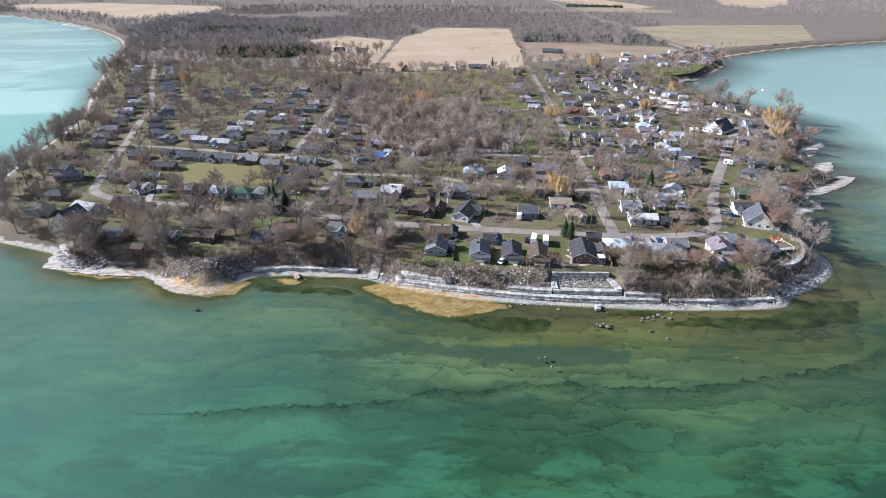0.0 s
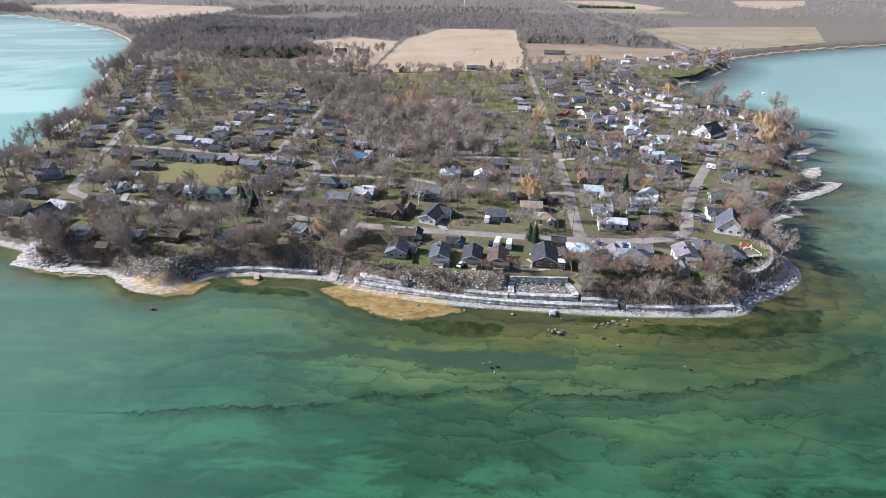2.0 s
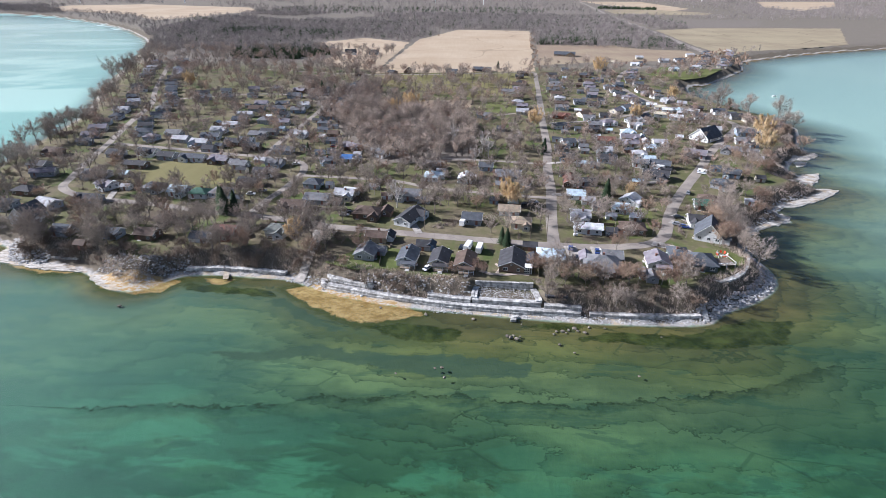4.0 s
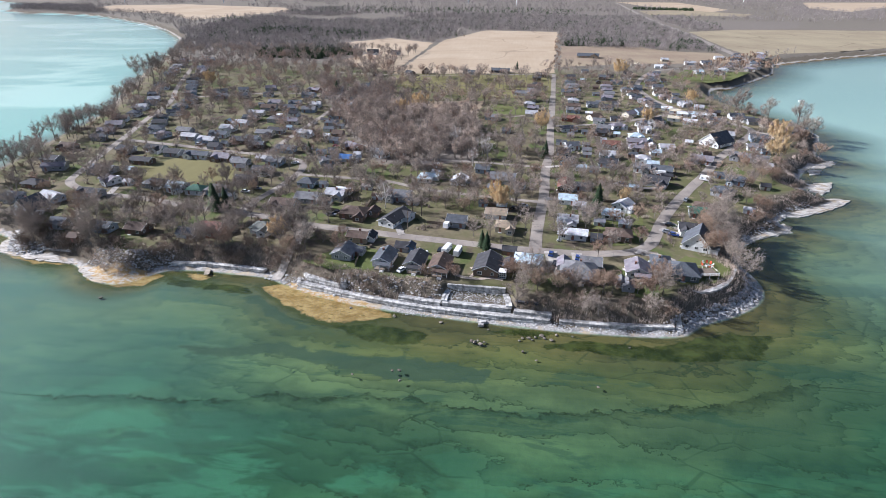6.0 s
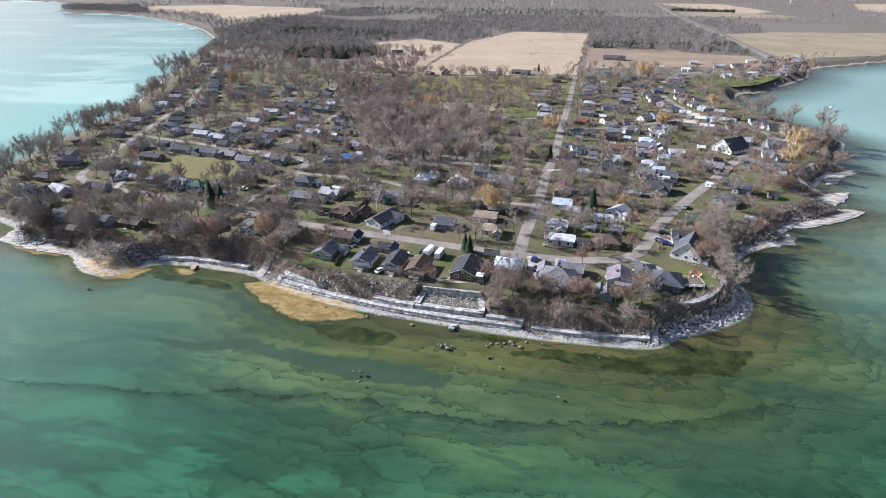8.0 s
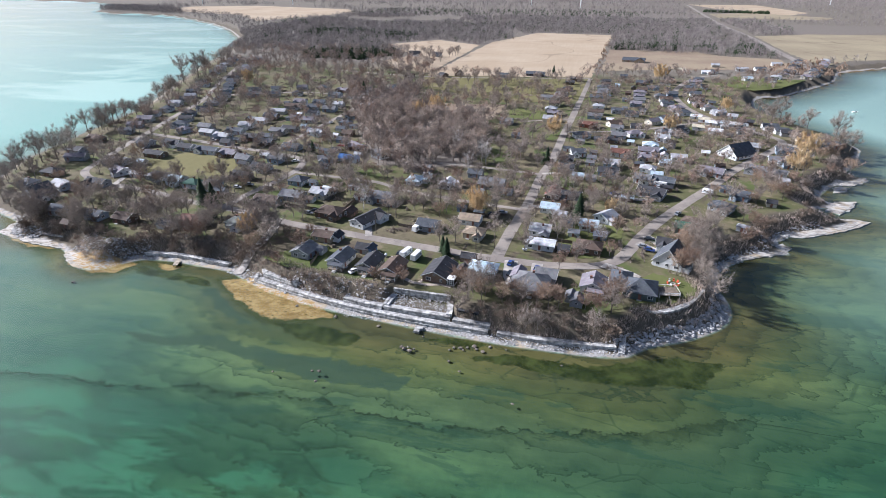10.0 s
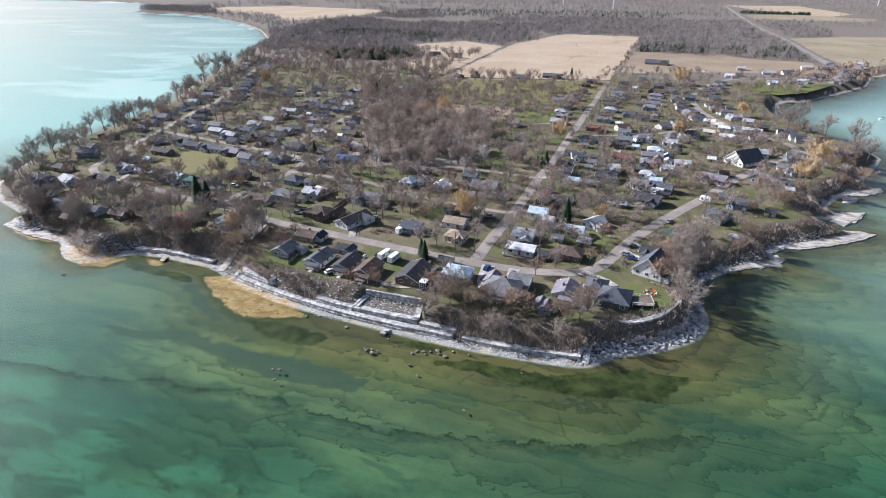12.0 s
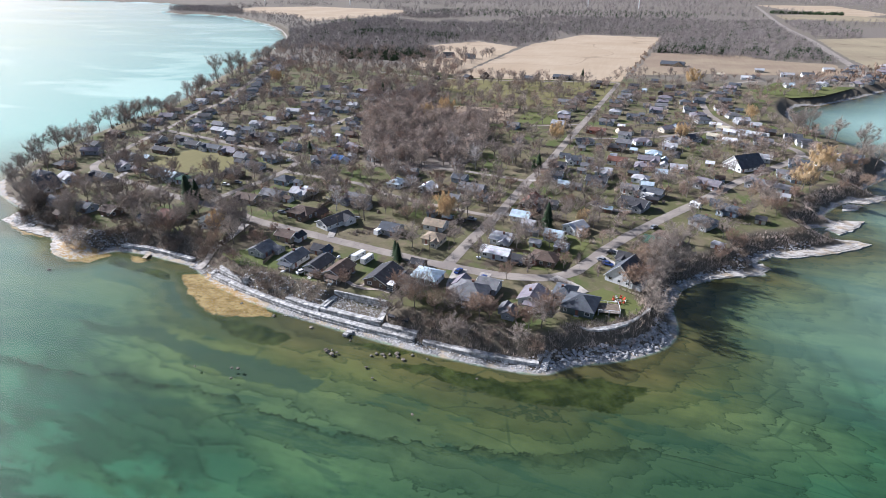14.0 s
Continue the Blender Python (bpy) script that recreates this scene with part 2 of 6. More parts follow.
    k.l.new(k.place(of="world"), across.inputs[0])
    sandy = k.math("MULTIPLY", k.step(across.outputs["X"], 30.0, -110.0), k.step(k.math("MULTIPLY", sd, -1.0), 0.5, 14.0))
    sand = k.mix(k.math("MULTIPLY", sandy, 0.54), sand, (0.125, 0.215, 0.195))
    weedy = k.math("MULTIPLY", k.step(across.outputs["X"], 60.0, 190.0), k.math("MULTIPLY", k.step(across.outputs["Y"], 175.0, 120.0), 0.3))
    sand = k.mix(weedy, sand, (0.02, 0.065, 0.035))
    # weed bed, long ledge, algae pool and reef, ochre shelf
    bed_edge = k.step(k.math("ADD", k.attr("weedbed"), k.math("MULTIPLY", ragged, 9.0)), -0.4, 0.5)
    sand = k.mix(k.math("MULTIPLY", bed_edge, 0.8), sand, k.mix(k.noise(0.25, 5, 0.7), (0.042, 0.062, 0.046), (0.066, 0.086, 0.06)))
    brink = k.math("ADD", k.attr("ledge"), k.math("MULTIPLY", ragged, 10.0))
    sand = k.mix(k.math("MULTIPLY", k.step(brink, -5.0, -0.2), k.math("MULTIPLY", k.step(brink, 0.3, 0.0), 0.6)), sand, k.mix(1.0, sand, (0.42, 0.48, 0.5), "MULTIPLY"))
    sand = k.mix(k.math("MULTIPLY", k.step(k.math("ABSOLUTE", brink), 0.7, 0.2), k.math("MULTIPLY", k.step(k.noise(0.2, 4, 0.7), 0.4, 0.56), 0.7)), sand, (0.016, 0.022, 0.012))
    algae = k.step(k.math("ADD", k.attr("reef"), k.math("MULTIPLY", ragged, 7.0)), -0.3, 0.6)
    sand = k.mix(k.math("MULTIPLY", algae, 0.88), sand, k.mix(k.step(k.noise(0.16, 6, 0.75), 0.38, 0.66), (0.014, 0.019, 0.004), (0.075, 0.074, 0.02)))
    shelf = k.mix(k.step(k.noise(0.16, 6, 0.75, k.place((0.85, 1.3, 1), -25, "world")), 0.34, 0.66), (0.3, 0.14, 0.05), (0.6, 0.33, 0.16))
    shelf = k.mix(k.step(k.noise(0.4, 5, 0.75, k.place((0.8, 1.5, 1), -25, "world")), 0.56, 0.66), shelf, (0.2, 0.11, 0.04))
    brim = k.math("ADD", ochre, k.math("MULTIPLY", ragged, 5.0))
    ochre = k.step(brim, -0.3, 0.7)
    sand = k.mix(k.math("MULTIPLY", k.step(brim, -3.5, -0.3), k.math("MULTIPLY", k.step(ochre, 0.5, 0.0), 0.75)), sand, (0.05, 0.05, 0.012))
    sand = k.mix(k.math("MULTIPLY", ochre, 0.9), sand, shelf)
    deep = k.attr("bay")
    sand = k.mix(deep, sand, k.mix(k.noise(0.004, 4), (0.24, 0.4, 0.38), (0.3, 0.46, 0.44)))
    # pale streaks in the west bay: silt, with the water's glare painted in
    silt_glare = k.step(k.noise(0.0045, 4, 0.6, k.place((0.5, 1.5, 1), -35, "world"), 0.6), 0.5, 0.62)
    sand = k.mix(k.math("MULTIPLY", deep, k.math("MULTIPLY", silt_glare, 0.75)), sand, (0.6, 0.68, 0.66))
    # sky reflection on the east bay, painted into the bed colour
    sand = k.mix(k.attr("bay_sheen"), sand, k.mix(k.noise(0.006, 4), (0.43, 0.49, 0.48), (0.58, 0.61, 0.59)))
    chalk = k.step(k.noise(0.35, 6, 0.78, k.place((1, 1.6, 1), 15, "world")), 0.46, 0.58)
    slab = k.mix(chalk, k.mix(k.noise(0.8, 4), (0.28, 0.17, 0.06), (0.42, 0.3, 0.14)), (0.43, 0.4, 0.34))
    land = k.mix(k.math("MULTIPLY", ochre, k.step(edge, 9.0, 5.0)), land, slab)
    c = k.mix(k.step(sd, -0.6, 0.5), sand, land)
    return k.surface(c, 0.95, 0, k.bump(k.noise(0.7, 5, 0.7), 0.6, 0.25), 0.1)


def water_mat():
    k = Nodes("lake_water")
    p = k.place((1, 1, 1), 25, "world")
    rip = k.math("ADD", k.noise(0.55, 4, 0.6, k.place((0.6, 1.5, 1), 20, "world")), k.math("MULTIPLY", k.noise(0.06, 3, 0.5, p), 1.5))
    normal = k.bump(rip, 0.22, 0.1)
    clear = k.n.new("ShaderNodeBsdfTransparent")
    clear.inputs[0].default_value = (0.8, 0.93, 0.85, 1)
    gloss = k.n.new("ShaderNodeBsdfGlossy")
    k.put(gloss.inputs["Roughness"], k.math("ADD", 0.13, k.math("MULTIPLY", k.noise(0.006, 3, 0.5, k.place((0.7, 1.6, 1), -25, "world")), 0.14)))
    k.l.new(normal, gloss.inputs["Normal"])
    lw = k.n.new("ShaderNodeLayerWeight")
    lw.inputs["Blend"].default_value = 0.5
    k.l.new(normal, lw.inputs["Normal"])
    fres = k.math("ADD", 0.02, k.math("MULTIPLY", k.math("POWER", lw.outputs["Facing"], 5.0), 0.95))
    m = k.n.new("ShaderNodeMixShader")
    k.l.new(fres, m.inputs[0]), k.l.new(clear.outputs[0], m.inputs[1]), k.l.new(gloss.outputs[0], m.inputs[2])
    k.l.new(m.outputs[0], k.out.inputs[0])
    return k.mat


# ---- mesh helpers ----
def mesh_of(name, verts, faces, mat=None, smooth=False):
    me = bpy.data.meshes.new(name)
    me.from_pydata(verts, [], faces)
    if mat:
        me.materials.append(mat)
    if smooth:
        me.polygons.foreach_set("use_smooth", [True] * len(me.polygons))
    me.update()
    return me


def part(name, me, parent, m=None, label=""):
    ob = new(name, me)
    ob.parent = parent
    if m is not None:
        ob.matrix_basis = m
    return tagged(ob, label)


def empty(name, m, **tags):
    ob = new(name)
    ob.matrix_basis = m
    ob.empty_display_size = 0.5
    return tagged(ob, **tags)


class Solid:
    """Collects boxes, prisms and tubes into one mesh."""

    def __init__(self):
        self.v, self.f = [], []

    def add(self, verts, faces):
        o = len(self.v)
        self.v += [tuple(p) for p in verts]
        self.f += [tuple(i + o for i in f) for f in faces]
        return self

    def box(self, x0, y0, z0, x1, y1, z1, m=None, taper=0.0):
        t = taper
        pts = [(x0, y0, z0), (x1, y0, z0), (x1, y1, z0), (x0, y1, z0), (x0 + t, y0 + t, z1), (x1 - t, y0 + t, z1), (x1 - t, y1 - t, z1), (x0 + t, y1 - t, z1)]
        if m is not None:
            pts = [m @ Vector(p) for p in pts]
        return self.add(pts, [(3, 2, 1, 0), (4, 5, 6, 7), (0, 1, 5, 4), (1, 2, 6, 5), (2, 3, 7, 6), (3, 0, 4, 7)])

    def tube(self, a, b, r0, r1, n=6, cap=True):
        a, b = Vector(a), Vector(b)
        d = (b - a).normalized()
        u = d.orthogonal().normalized()
        w = d.cross(u)
        ring = [u * math.cos(6.2832 * i / n) + w * math.sin(6.2832 * i / n) for i in range(n)]
        pts = [a + r * r0 for r in ring] + [b + r * r1 for r in ring]
        faces = [(i, (i + 1) % n, n + (i + 1) % n, n + i) for i in range(n)]
        if cap:
            faces += [tuple(range(n - 1, -1, -1)), tuple(range(n, 2 * n))]
        return self.add(pts, faces)

    def mesh(self, name, mat, smooth=False):
        return mesh_of(name, self.v, self.f, mat, smooth)


def spline(points, step=4.0):
    """A smooth line through plan points."""
    p = [Vector((*q, 0)) for q in points]
    p = [2 * p[0] - p[1], *p, 2 * p[-1] - p[-2]]
    out = []
    for a, b, c, d in zip(p, p[1:], p[2:], p[3:]):
        n = max(1, int((c - b).length / step))
        for i in range(n):
            t = i / n
            out.append(0.5 * (2 * b + (c - a) * t + (2 * a - 5 * b + 4 * c - d) * t * t + (3 * b - a - 3 * c + d) * t ** 3))
    return out + [p[-2]]


def inside(poly, xs, ys):
    hit = np.zeros(np.shape(xs), bool)
    n = len(poly)
    for i in range(n):
        (x0, y0), (x1, y1) = poly[i], poly[(i + 1) % n]
        if y0 != y1:
            hit ^= ((y0 > ys) != (y1 > ys)) & (xs < (x1 - x0) * (ys - y0) / (y1 - y0) + x0)
    return hit


def far_from(line, xs, ys):
    best = np.full(np.shape(xs), 1e9)
    for (x0, y0), (x1, y1) in zip(line, line[1:]):
        dx, dy = x1 - x0, y1 - y0
        t = np.clip(((xs - x0) * dx + (ys - y0) * dy) / max(dx * dx + dy * dy, 1e-9), 0, 1)
        best = np.minimum(best, np.hypot(xs - x0 - t * dx, ys - y0 - t * dy))
    return best


# ---- the lie of the land ----
WEST_SHORE = [(-4900, 2500), (-2400, 2250), (-1762, 2043), (-1480, 1700), (-1370, 1570), (-1078, 1489), (-805, 1290), (-640, 1130), (-497, 943), (-418, 780), (-370, 660), (-318, 535), (-267, 425), (-246, 341), (-238, 309), (-226, 262), (-205, 226), (-184, 212), (-151, 200)]
SOUTH_SHORE = [(-139, 186), (-124, 184), (-111, 183), (-99, 177), (-92, 171), (-83, 168), (-76, 169), (-71, 174), (-66, 180), (-52, 182), (-39, 181), (-26, 180), (-19, 177), (-9, 172), (14, 165), (45, 161), (81, 158), (106, 158), (118, 159), (124, 161), (130, 167), (144, 175), (156, 186), (160, 198)]
EAST_SHORE = [(158, 212), (161, 225), (169, 235), (182, 246), (193, 249), (191, 261), (200, 270), (217, 280), (237, 295), (222, 298), (218, 306), (237, 316), (228, 323), (234, 336), (247, 352), (268, 363), (256, 371), (267, 390), (284, 425), (286, 440), (268, 480), (252, 540), (262, 600), (286, 617), (331, 672), (370, 725), (400, 800), (468, 850), (570, 915), (793, 1019), (1300, 1230), (4900, 2300)]
shore = [(p.x, p.y) for p in spline(WEST_SHORE, 40.0)[:-1] + spline(WEST_SHORE[-1:] + SOUTH_SHORE + EAST_SHORE[:1], 3.0)[:-1] + spline(EAST_SHORE[:25], 5.0)[:-1] + spline(EAST_SHORE[24:], 60.0)]
coast = shore + [(4950, 4950), (-4950, 4950)]
WOODS = [
    [(-585, 1262), (-60, 1371), (-42, 949), (-165, 850), (-281, 795), (-400, 880), (-511, 1008)],
    [(-54, 1500), (390, 1600), (351, 1167), (150, 1160), (-11, 1140), (-100, 1300)],
    [(140, 1050), (266, 1152), (339, 937), (145, 926)],
    [(383, 1546), (743, 1525), (638, 1310), (430, 1230)],
    [(-53, 453), (20, 447), (44, 380), (45, 315), (-10, 305), (-59, 394)],
    [(-129, 546), (-46, 529), (-31, 435), (-64, 411)],
    [(-600, 1600), (-500, 1950), (400, 2200), (400, 1750), (0, 1580)],
    [(800, 1700), (1000, 2300), (1900, 2400), (1500, 1800)],
    [(-900, 2300), (-600, 2750), (400, 2900), (500, 2450), (-100, 2250)],
    [(700, 2550), (900, 3200), (2400, 3200), (2000, 2600)],
]
DARK_WOODS = [[(-263, 721), (-224, 727), (-185, 722), (-151, 772), (-169, 827), (-224, 839), (-265, 811), (-290, 781)], [(-413, 1004), (-353, 1036), (-300, 1120), (-420, 1120)], [(-235, 994), (-190, 1030), (-230, 1090), (-290, 1060)], [(142, 926), (232, 930), (243, 985), (147, 972)], [(254, 931), (287, 936), (296, 976), (261, 971)], [(298, 923), (343, 909), (365, 1000), (338, 1020)], [(438, 1993), (605, 1935), (625, 1990), (450, 2040)]]


def axis(lo, f0, f1, hi, fine, grow):
    mid = list(np.arange(f0, f1 + fine, fine))
    up, s = [], fine
    while (up[-1] if up else f1) < hi:
        s *= grow
        up.append(min(hi, (up[-1] if up else f1) + s))
    down, s = [], fine
    while (down[-1] if down else f0) > lo:
        s *= grow
        down.append(max(lo, (down[-1] if down else f0) - s))
    return np.array(down[::-1] + mid + up)


def shore_distance(xs, ys):
    d = far_from(shore, xs, ys)
    return np.where(inside(coast, xs, ys), d, -d)


OCHRE_SHELVES = [[(-26, 174), (-13, 164), (-2, 158), (7, 154), (18, 157), (28, 161), (16, 167), (-2, 172), (-13, 178)], [(-84, 178), (-64, 178), (-69, 169), (-77, 167), (-92, 170), (-100, 178)], [(-60, 180), (-45, 180), (-50, 175)], [(-142, 186), (-124, 185), (-104, 181), (-122, 180)]]
ALGAE = [[(9, 153), (18, 155), (29, 155), (41, 152), (38, 147), (30, 145), (20, 147)], [(74, 149), (94, 148), (113, 146), (143, 152), (152, 165), (138, 165), (113, 154), (89, 154)], [(60, 155), (76, 154), (82, 157), (66, 158)], [(-64, 176), (-30, 173), (-24, 168), (-60, 171)]]
WEED_BEDS = [[(-39, 138), (-20, 138), (-7, 143), (8, 140), (23, 139), (32, 141), (48, 139), (62, 137), (60, 131), (49, 130), (33, 130), (17, 133), (-7, 137), (-22, 134)], [(-24, 168), (-13, 160), (-2, 153), (4, 150), (-2, 149), (-16, 157), (-28, 166)]]
LEDGE = [(-60, 112), (-35, 115), (-26, 115), (-10, 116), (1, 120), (14, 120), (28, 123), (45, 122), (52, 121), (68, 120), (87, 122), (98, 124), (125, 130), (150, 142)]


def into(polys, xs, ys):
    """Metres inside the nearest of the outlines, negative outside."""
    best = np.full(np.shape(xs), -60.0)
    for poly in polys:
        d = far_from(poly + poly[:1], xs, ys)
        best = np.maximum(best, np.where(inside(poly, xs, ys), d, -d))
    return best


def lakeward(line, xs, ys):
    """Metres from a ledge that runs east: positive on its shore side."""
    return far_from(line, xs, ys) * np.sign(ys - np.interp(xs, [p[0] for p in line], [p[1] for p in line]))


def height(xs, ys, sd):
    ramp = np.clip((sd - 3.0) / 9.0, 0, 1)
    ramp = ramp * ramp * (3 - 2 * ramp)
    low = np.clip(sd / 4.0, 0, 1) * 0.7
    z = low + (LAND - 0.7) * ramp
    notch = np.clip((xs - 42) / 2, 0, 1) * np.clip((69 - xs) / 2, 0, 1) * np.clip((175 - ys) / 1.5, 0, 1) * (ys > 150)
    z = z * (1 - notch) + np.minimum(z, 3.1) * notch
    rough = 0.35 * np.sin(xs * 0.9 + ys * 0.3) * np.sin(ys * 1.1) * np.clip(sd / 3, 0, 1) * (1 - np.clip((sd - 8) / 5, 0, 1)) * (1 - notch)
    out = -sd
    steps = np.floor(out / 11 + 0.6 * np.sin(xs * 0.05) + 0.3 * np.sin(xs * 0.21 + ys * 0.1))
    bed = -0.25 - 0.02 * out - 0.22 * np.clip(steps, 0, 8)
    return np.where(sd > 0, z + rough, np.minimum(np.maximum(bed, -4.5), -sd * 0 - 0.05 * np.clip(out, 0, 4)))


gx = axis(-4900, -150, 250, 4900, 1.6, 1.035)
gy = axis(-900, 112, 262, 4900, 1.5, 1.03)
X, Y = np.meshgrid(gx, gy)
SD = shore_distance(X, Y)
SHELF = into(OCHRE_SHELVES, X, Y)
Z = height(X, Y, SD)
Z = np.where((SD <= 0) & (SHELF > 0), np.maximum(Z, -0.12 - 0.3 * np.clip(1 - SHELF / 3, 0, 1)), Z)
nx, ny = len(gx), len(gy)
idx = np.arange(nx * ny).reshape(ny, nx)
quads = np.stack([idx[:-1, :-1], idx[:-1, 1:], idx[1:, 1:], idx[1:, :-1]], -1).reshape(-1, 4)
land_me = bpy.data.meshes.new("ground")
land_me.from_pydata(np.stack([X, Y, Z], -1).reshape(-1, 3).tolist(), [], quads.tolist())
wood_mask = np.zeros(X.shape)
for poly in WOODS + DARK_WOODS:
    wood_mask = np.maximum(wood_mask, inside(poly, X, Y))
wood_mask = np.maximum(wood_mask, np.clip((Y - 640) / 60, 0, 1) * 0.85)
reef = into(ALGAE, X, Y)
weedbed = into(WEED_BEDS, X, Y)
ledge = np.clip(lakeward(LEDGE, X, Y), -60, 60)
# mask of the sky reflection painted on the bed of the east bay
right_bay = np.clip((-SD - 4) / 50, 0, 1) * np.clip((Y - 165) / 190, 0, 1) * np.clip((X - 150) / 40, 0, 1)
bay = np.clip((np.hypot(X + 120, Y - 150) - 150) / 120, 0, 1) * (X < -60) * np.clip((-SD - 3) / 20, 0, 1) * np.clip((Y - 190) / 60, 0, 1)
for name, values in (("shore", SD), ("wood", wood_mask), ("shelf", SHELF), ("bay", bay), ("bay_sheen", right_bay), ("reef", reef), ("weedbed", weedbed), ("ledge", ledge)):
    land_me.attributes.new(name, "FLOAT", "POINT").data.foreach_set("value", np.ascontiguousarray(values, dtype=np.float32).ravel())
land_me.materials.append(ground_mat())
land_me.polygons.foreach_set("use_smooth", [True] * len(land_me.polygons))
ground = tagged(new("ground", land_me), "wide low peninsula of dry turf, bluff and rock bed", "ground", kind="structure")
W = 4900
lake = tagged(new("water", mesh_of("water", [(-W, -900, 0), (W, -900, 0), (W, W, 0), (-W, W, 0)], [(0, 1, 2, 3)], water_mat())), "clear green shallow lake water with fine ripples", "water", kind="structure")


# a lookup of the distance to the shore, two metres a cell
LX, LY = np.arange(-460, 462, 2.0), np.arange(140, 822, 2.0)
LOOK = shore_distance(*np.meshgrid(LX, LY))


def cell(x, y):
    return min(len(LY) - 1, max(0, round((y - 140) / 2))), min(len(LX) - 1, max(0, round((x + 460) / 2)))


LOOK_Z = height(*np.meshgrid(LX, LY), LOOK)
look_rows, look_z_rows = LOOK.tolist(), LOOK_Z.tolist()


def ground_at(x, y):
    """Height of the ground and distance to the shore, between the cells of the lookup."""
    u, v = min(len(LX) - 1.001, max(0.0, (x + 460) / 2)), min(len(LY) - 1.001, max(0.0, (y - 140) / 2))
    i, j = int(u), int(v)
    u, v = u - i, v - j
    out = []
    for rows in (look_z_rows, look_rows):
        lo = rows[j][i] * (1 - u) + rows[j][i + 1] * u
        hi = rows[j + 1][i] * (1 - u) + rows[j + 1][i + 1] * u
        out.append(lo * (1 - v) + hi * v)
    return out


# ---- roads ----
def strip(name, points, width, mat, lift, label, category="road"):
    line = spline(points, 3.0)
    v, f = [], []
    for i, p in enumerate(line):
        d = (line[min(i + 1, len(line) - 1)] - line[max(i - 1, 0)]).normalized()
        s = Vector((-d.y, d.x, 0)) * width * (0.5 + 0.015 * math.sin(i * 0.9) + 0.01 * math.sin(i * 2.3))
        z = LAND + lift
        v += [(p.x - s.x, p.y - s.y, z), (p.x - s.x * 0.5, p.y - s.y * 0.5, z + 0.03), (p.x + s.x * 0.5, p.y + s.y * 0.5, z + 0.03), (p.x + s.x, p.y + s.y, z)]
        if i:
            o = 4 * i
            f += [(o - 4 + j, o - 3 + j, o + 1 + j, o + j) for j in range(3)]
    return tagged(new(name, mesh_of(name, v, f, mat)), label, category, kind="structure")


WEST_ROAD = [(-420, 1000), (-385, 860), (-330, 700), (-258, 526), (-222, 449), (-204, 386), (-190, 342), (-181, 310), (-169, 272), (-162, 254), (-144, 243), (-129, 240), (-104, 236), (-82, 230), (-57, 226)]
FRONT_ROAD = [(-57, 226), (-41, 223), (-20, 217), (1, 214), (21, 211), (52, 207), (68, 205), (90, 204), (103, 205), (114, 208), (122, 215), (127, 226), (133, 241), (141, 258), (155, 283), (172, 312), (187, 340), (202, 364), (219, 389), (231, 409), (233, 424), (218, 446), (198, 481), (186, 530), (190, 600), (230, 690), (300, 722)]
COUNTY_ROAD = [(300, 722), (340, 738), (359, 770), (366, 825), (374, 973), (386, 1186), (395, 1533), (432, 2059), (461, 2483)]
CENTRE_STREET = [(76, 205), (78, 230), (82, 265), (85, 309), (89, 343), (93, 408), (98, 476), (106, 600), (109, 645)]
SCHOOL_STREET = [(-57, 226), (-55, 245), (-51, 266), (-50, 290), (-58, 306), (-80, 313), (-107, 318), (-138, 325), (-184, 334)]
NORTH_STREET = [(-81, 314), (-81, 351), (-79, 418), (-80, 480), (-86, 560)]
MID_STREET = [(-51, 282), (-17, 279), (1, 277), (21, 268), (39, 264), (53, 261), (81, 257)]
WOOD_STREET = [(22, 318), (49, 316), (85, 311)]
ROADS = [WEST_ROAD, FRONT_ROAD, CENTRE_STREET, SCHOOL_STREET, NORTH_STREET, MID_STREET, WOOD_STREET, [(-80, 480), (-140, 500), (-215, 470)], [(93, 408), (140, 425), (200, 470)], [(109, 645), (-60, 615), (-200, 640)], [(96, 450), (60, 432)], COUNTY_ROAD]
for i, (points, width) in enumerate(zip(ROADS, (4.4, 5.2, 5.0, 4.2, 3.8, 3.2, 3.2, 3.6, 3.8, 3.6, 3.0, 10.0))):
    strip("road", points, width, road_mat, 0.06 + 0.012 * i, "worn grey asphalt street through the cottages")


def field(name, points, mat, label, lift=0.16, rim=2.0):
    pts = []
    n = len(points)
    for i in range(n):
        a, b = Vector(points[i]), Vector(points[(i + 1) % n])
        m = max(2, int((b - a).length / (rim * 4)))
        for j in range(m):
            q = a.lerp(b, j / m)
            pts.append((q.x + rnd.uniform(-rim, rim), q.y + rnd.uniform(-rim, rim), LAND + lift))
    return tagged(new(name, mesh_of(name, pts, [tuple(range(len(pts)))], mat)), label, "field", kind="structure")


field("stubble_field", [(9, 1168), (146, 1156), (110, 652), (-65, 622), (-58, 800), (-52, 970)], stubble, "wide tan stubble field with faint tractor tracks")
field("far_field", [(-1206, 1645), (-1263, 1869), (-1073, 1991), (-664, 1857), (-582, 1689), (-632, 1479), (-677, 1311), (-848, 1505)], stubble, "pale tan harvested field by the far bay")
field("meadow", [(400, 1200), (507, 1268), (807, 1296), (640, 980), (520, 905), (437, 872), (385, 810), (382, 936)], dry_meadow, "dry olive meadow beside the bay")
field("scrub_field", [(137, 920), (255, 925), (285, 880), (351, 866), (345, 766), (198, 735), (120, 700)], red_scrub, "reddish dry scrub field round the barn")
field("far_field", [(470, 2536), (715, 2543), (742, 2025), (598, 1821), (507, 2265)], stubble, "tan field between far woods")
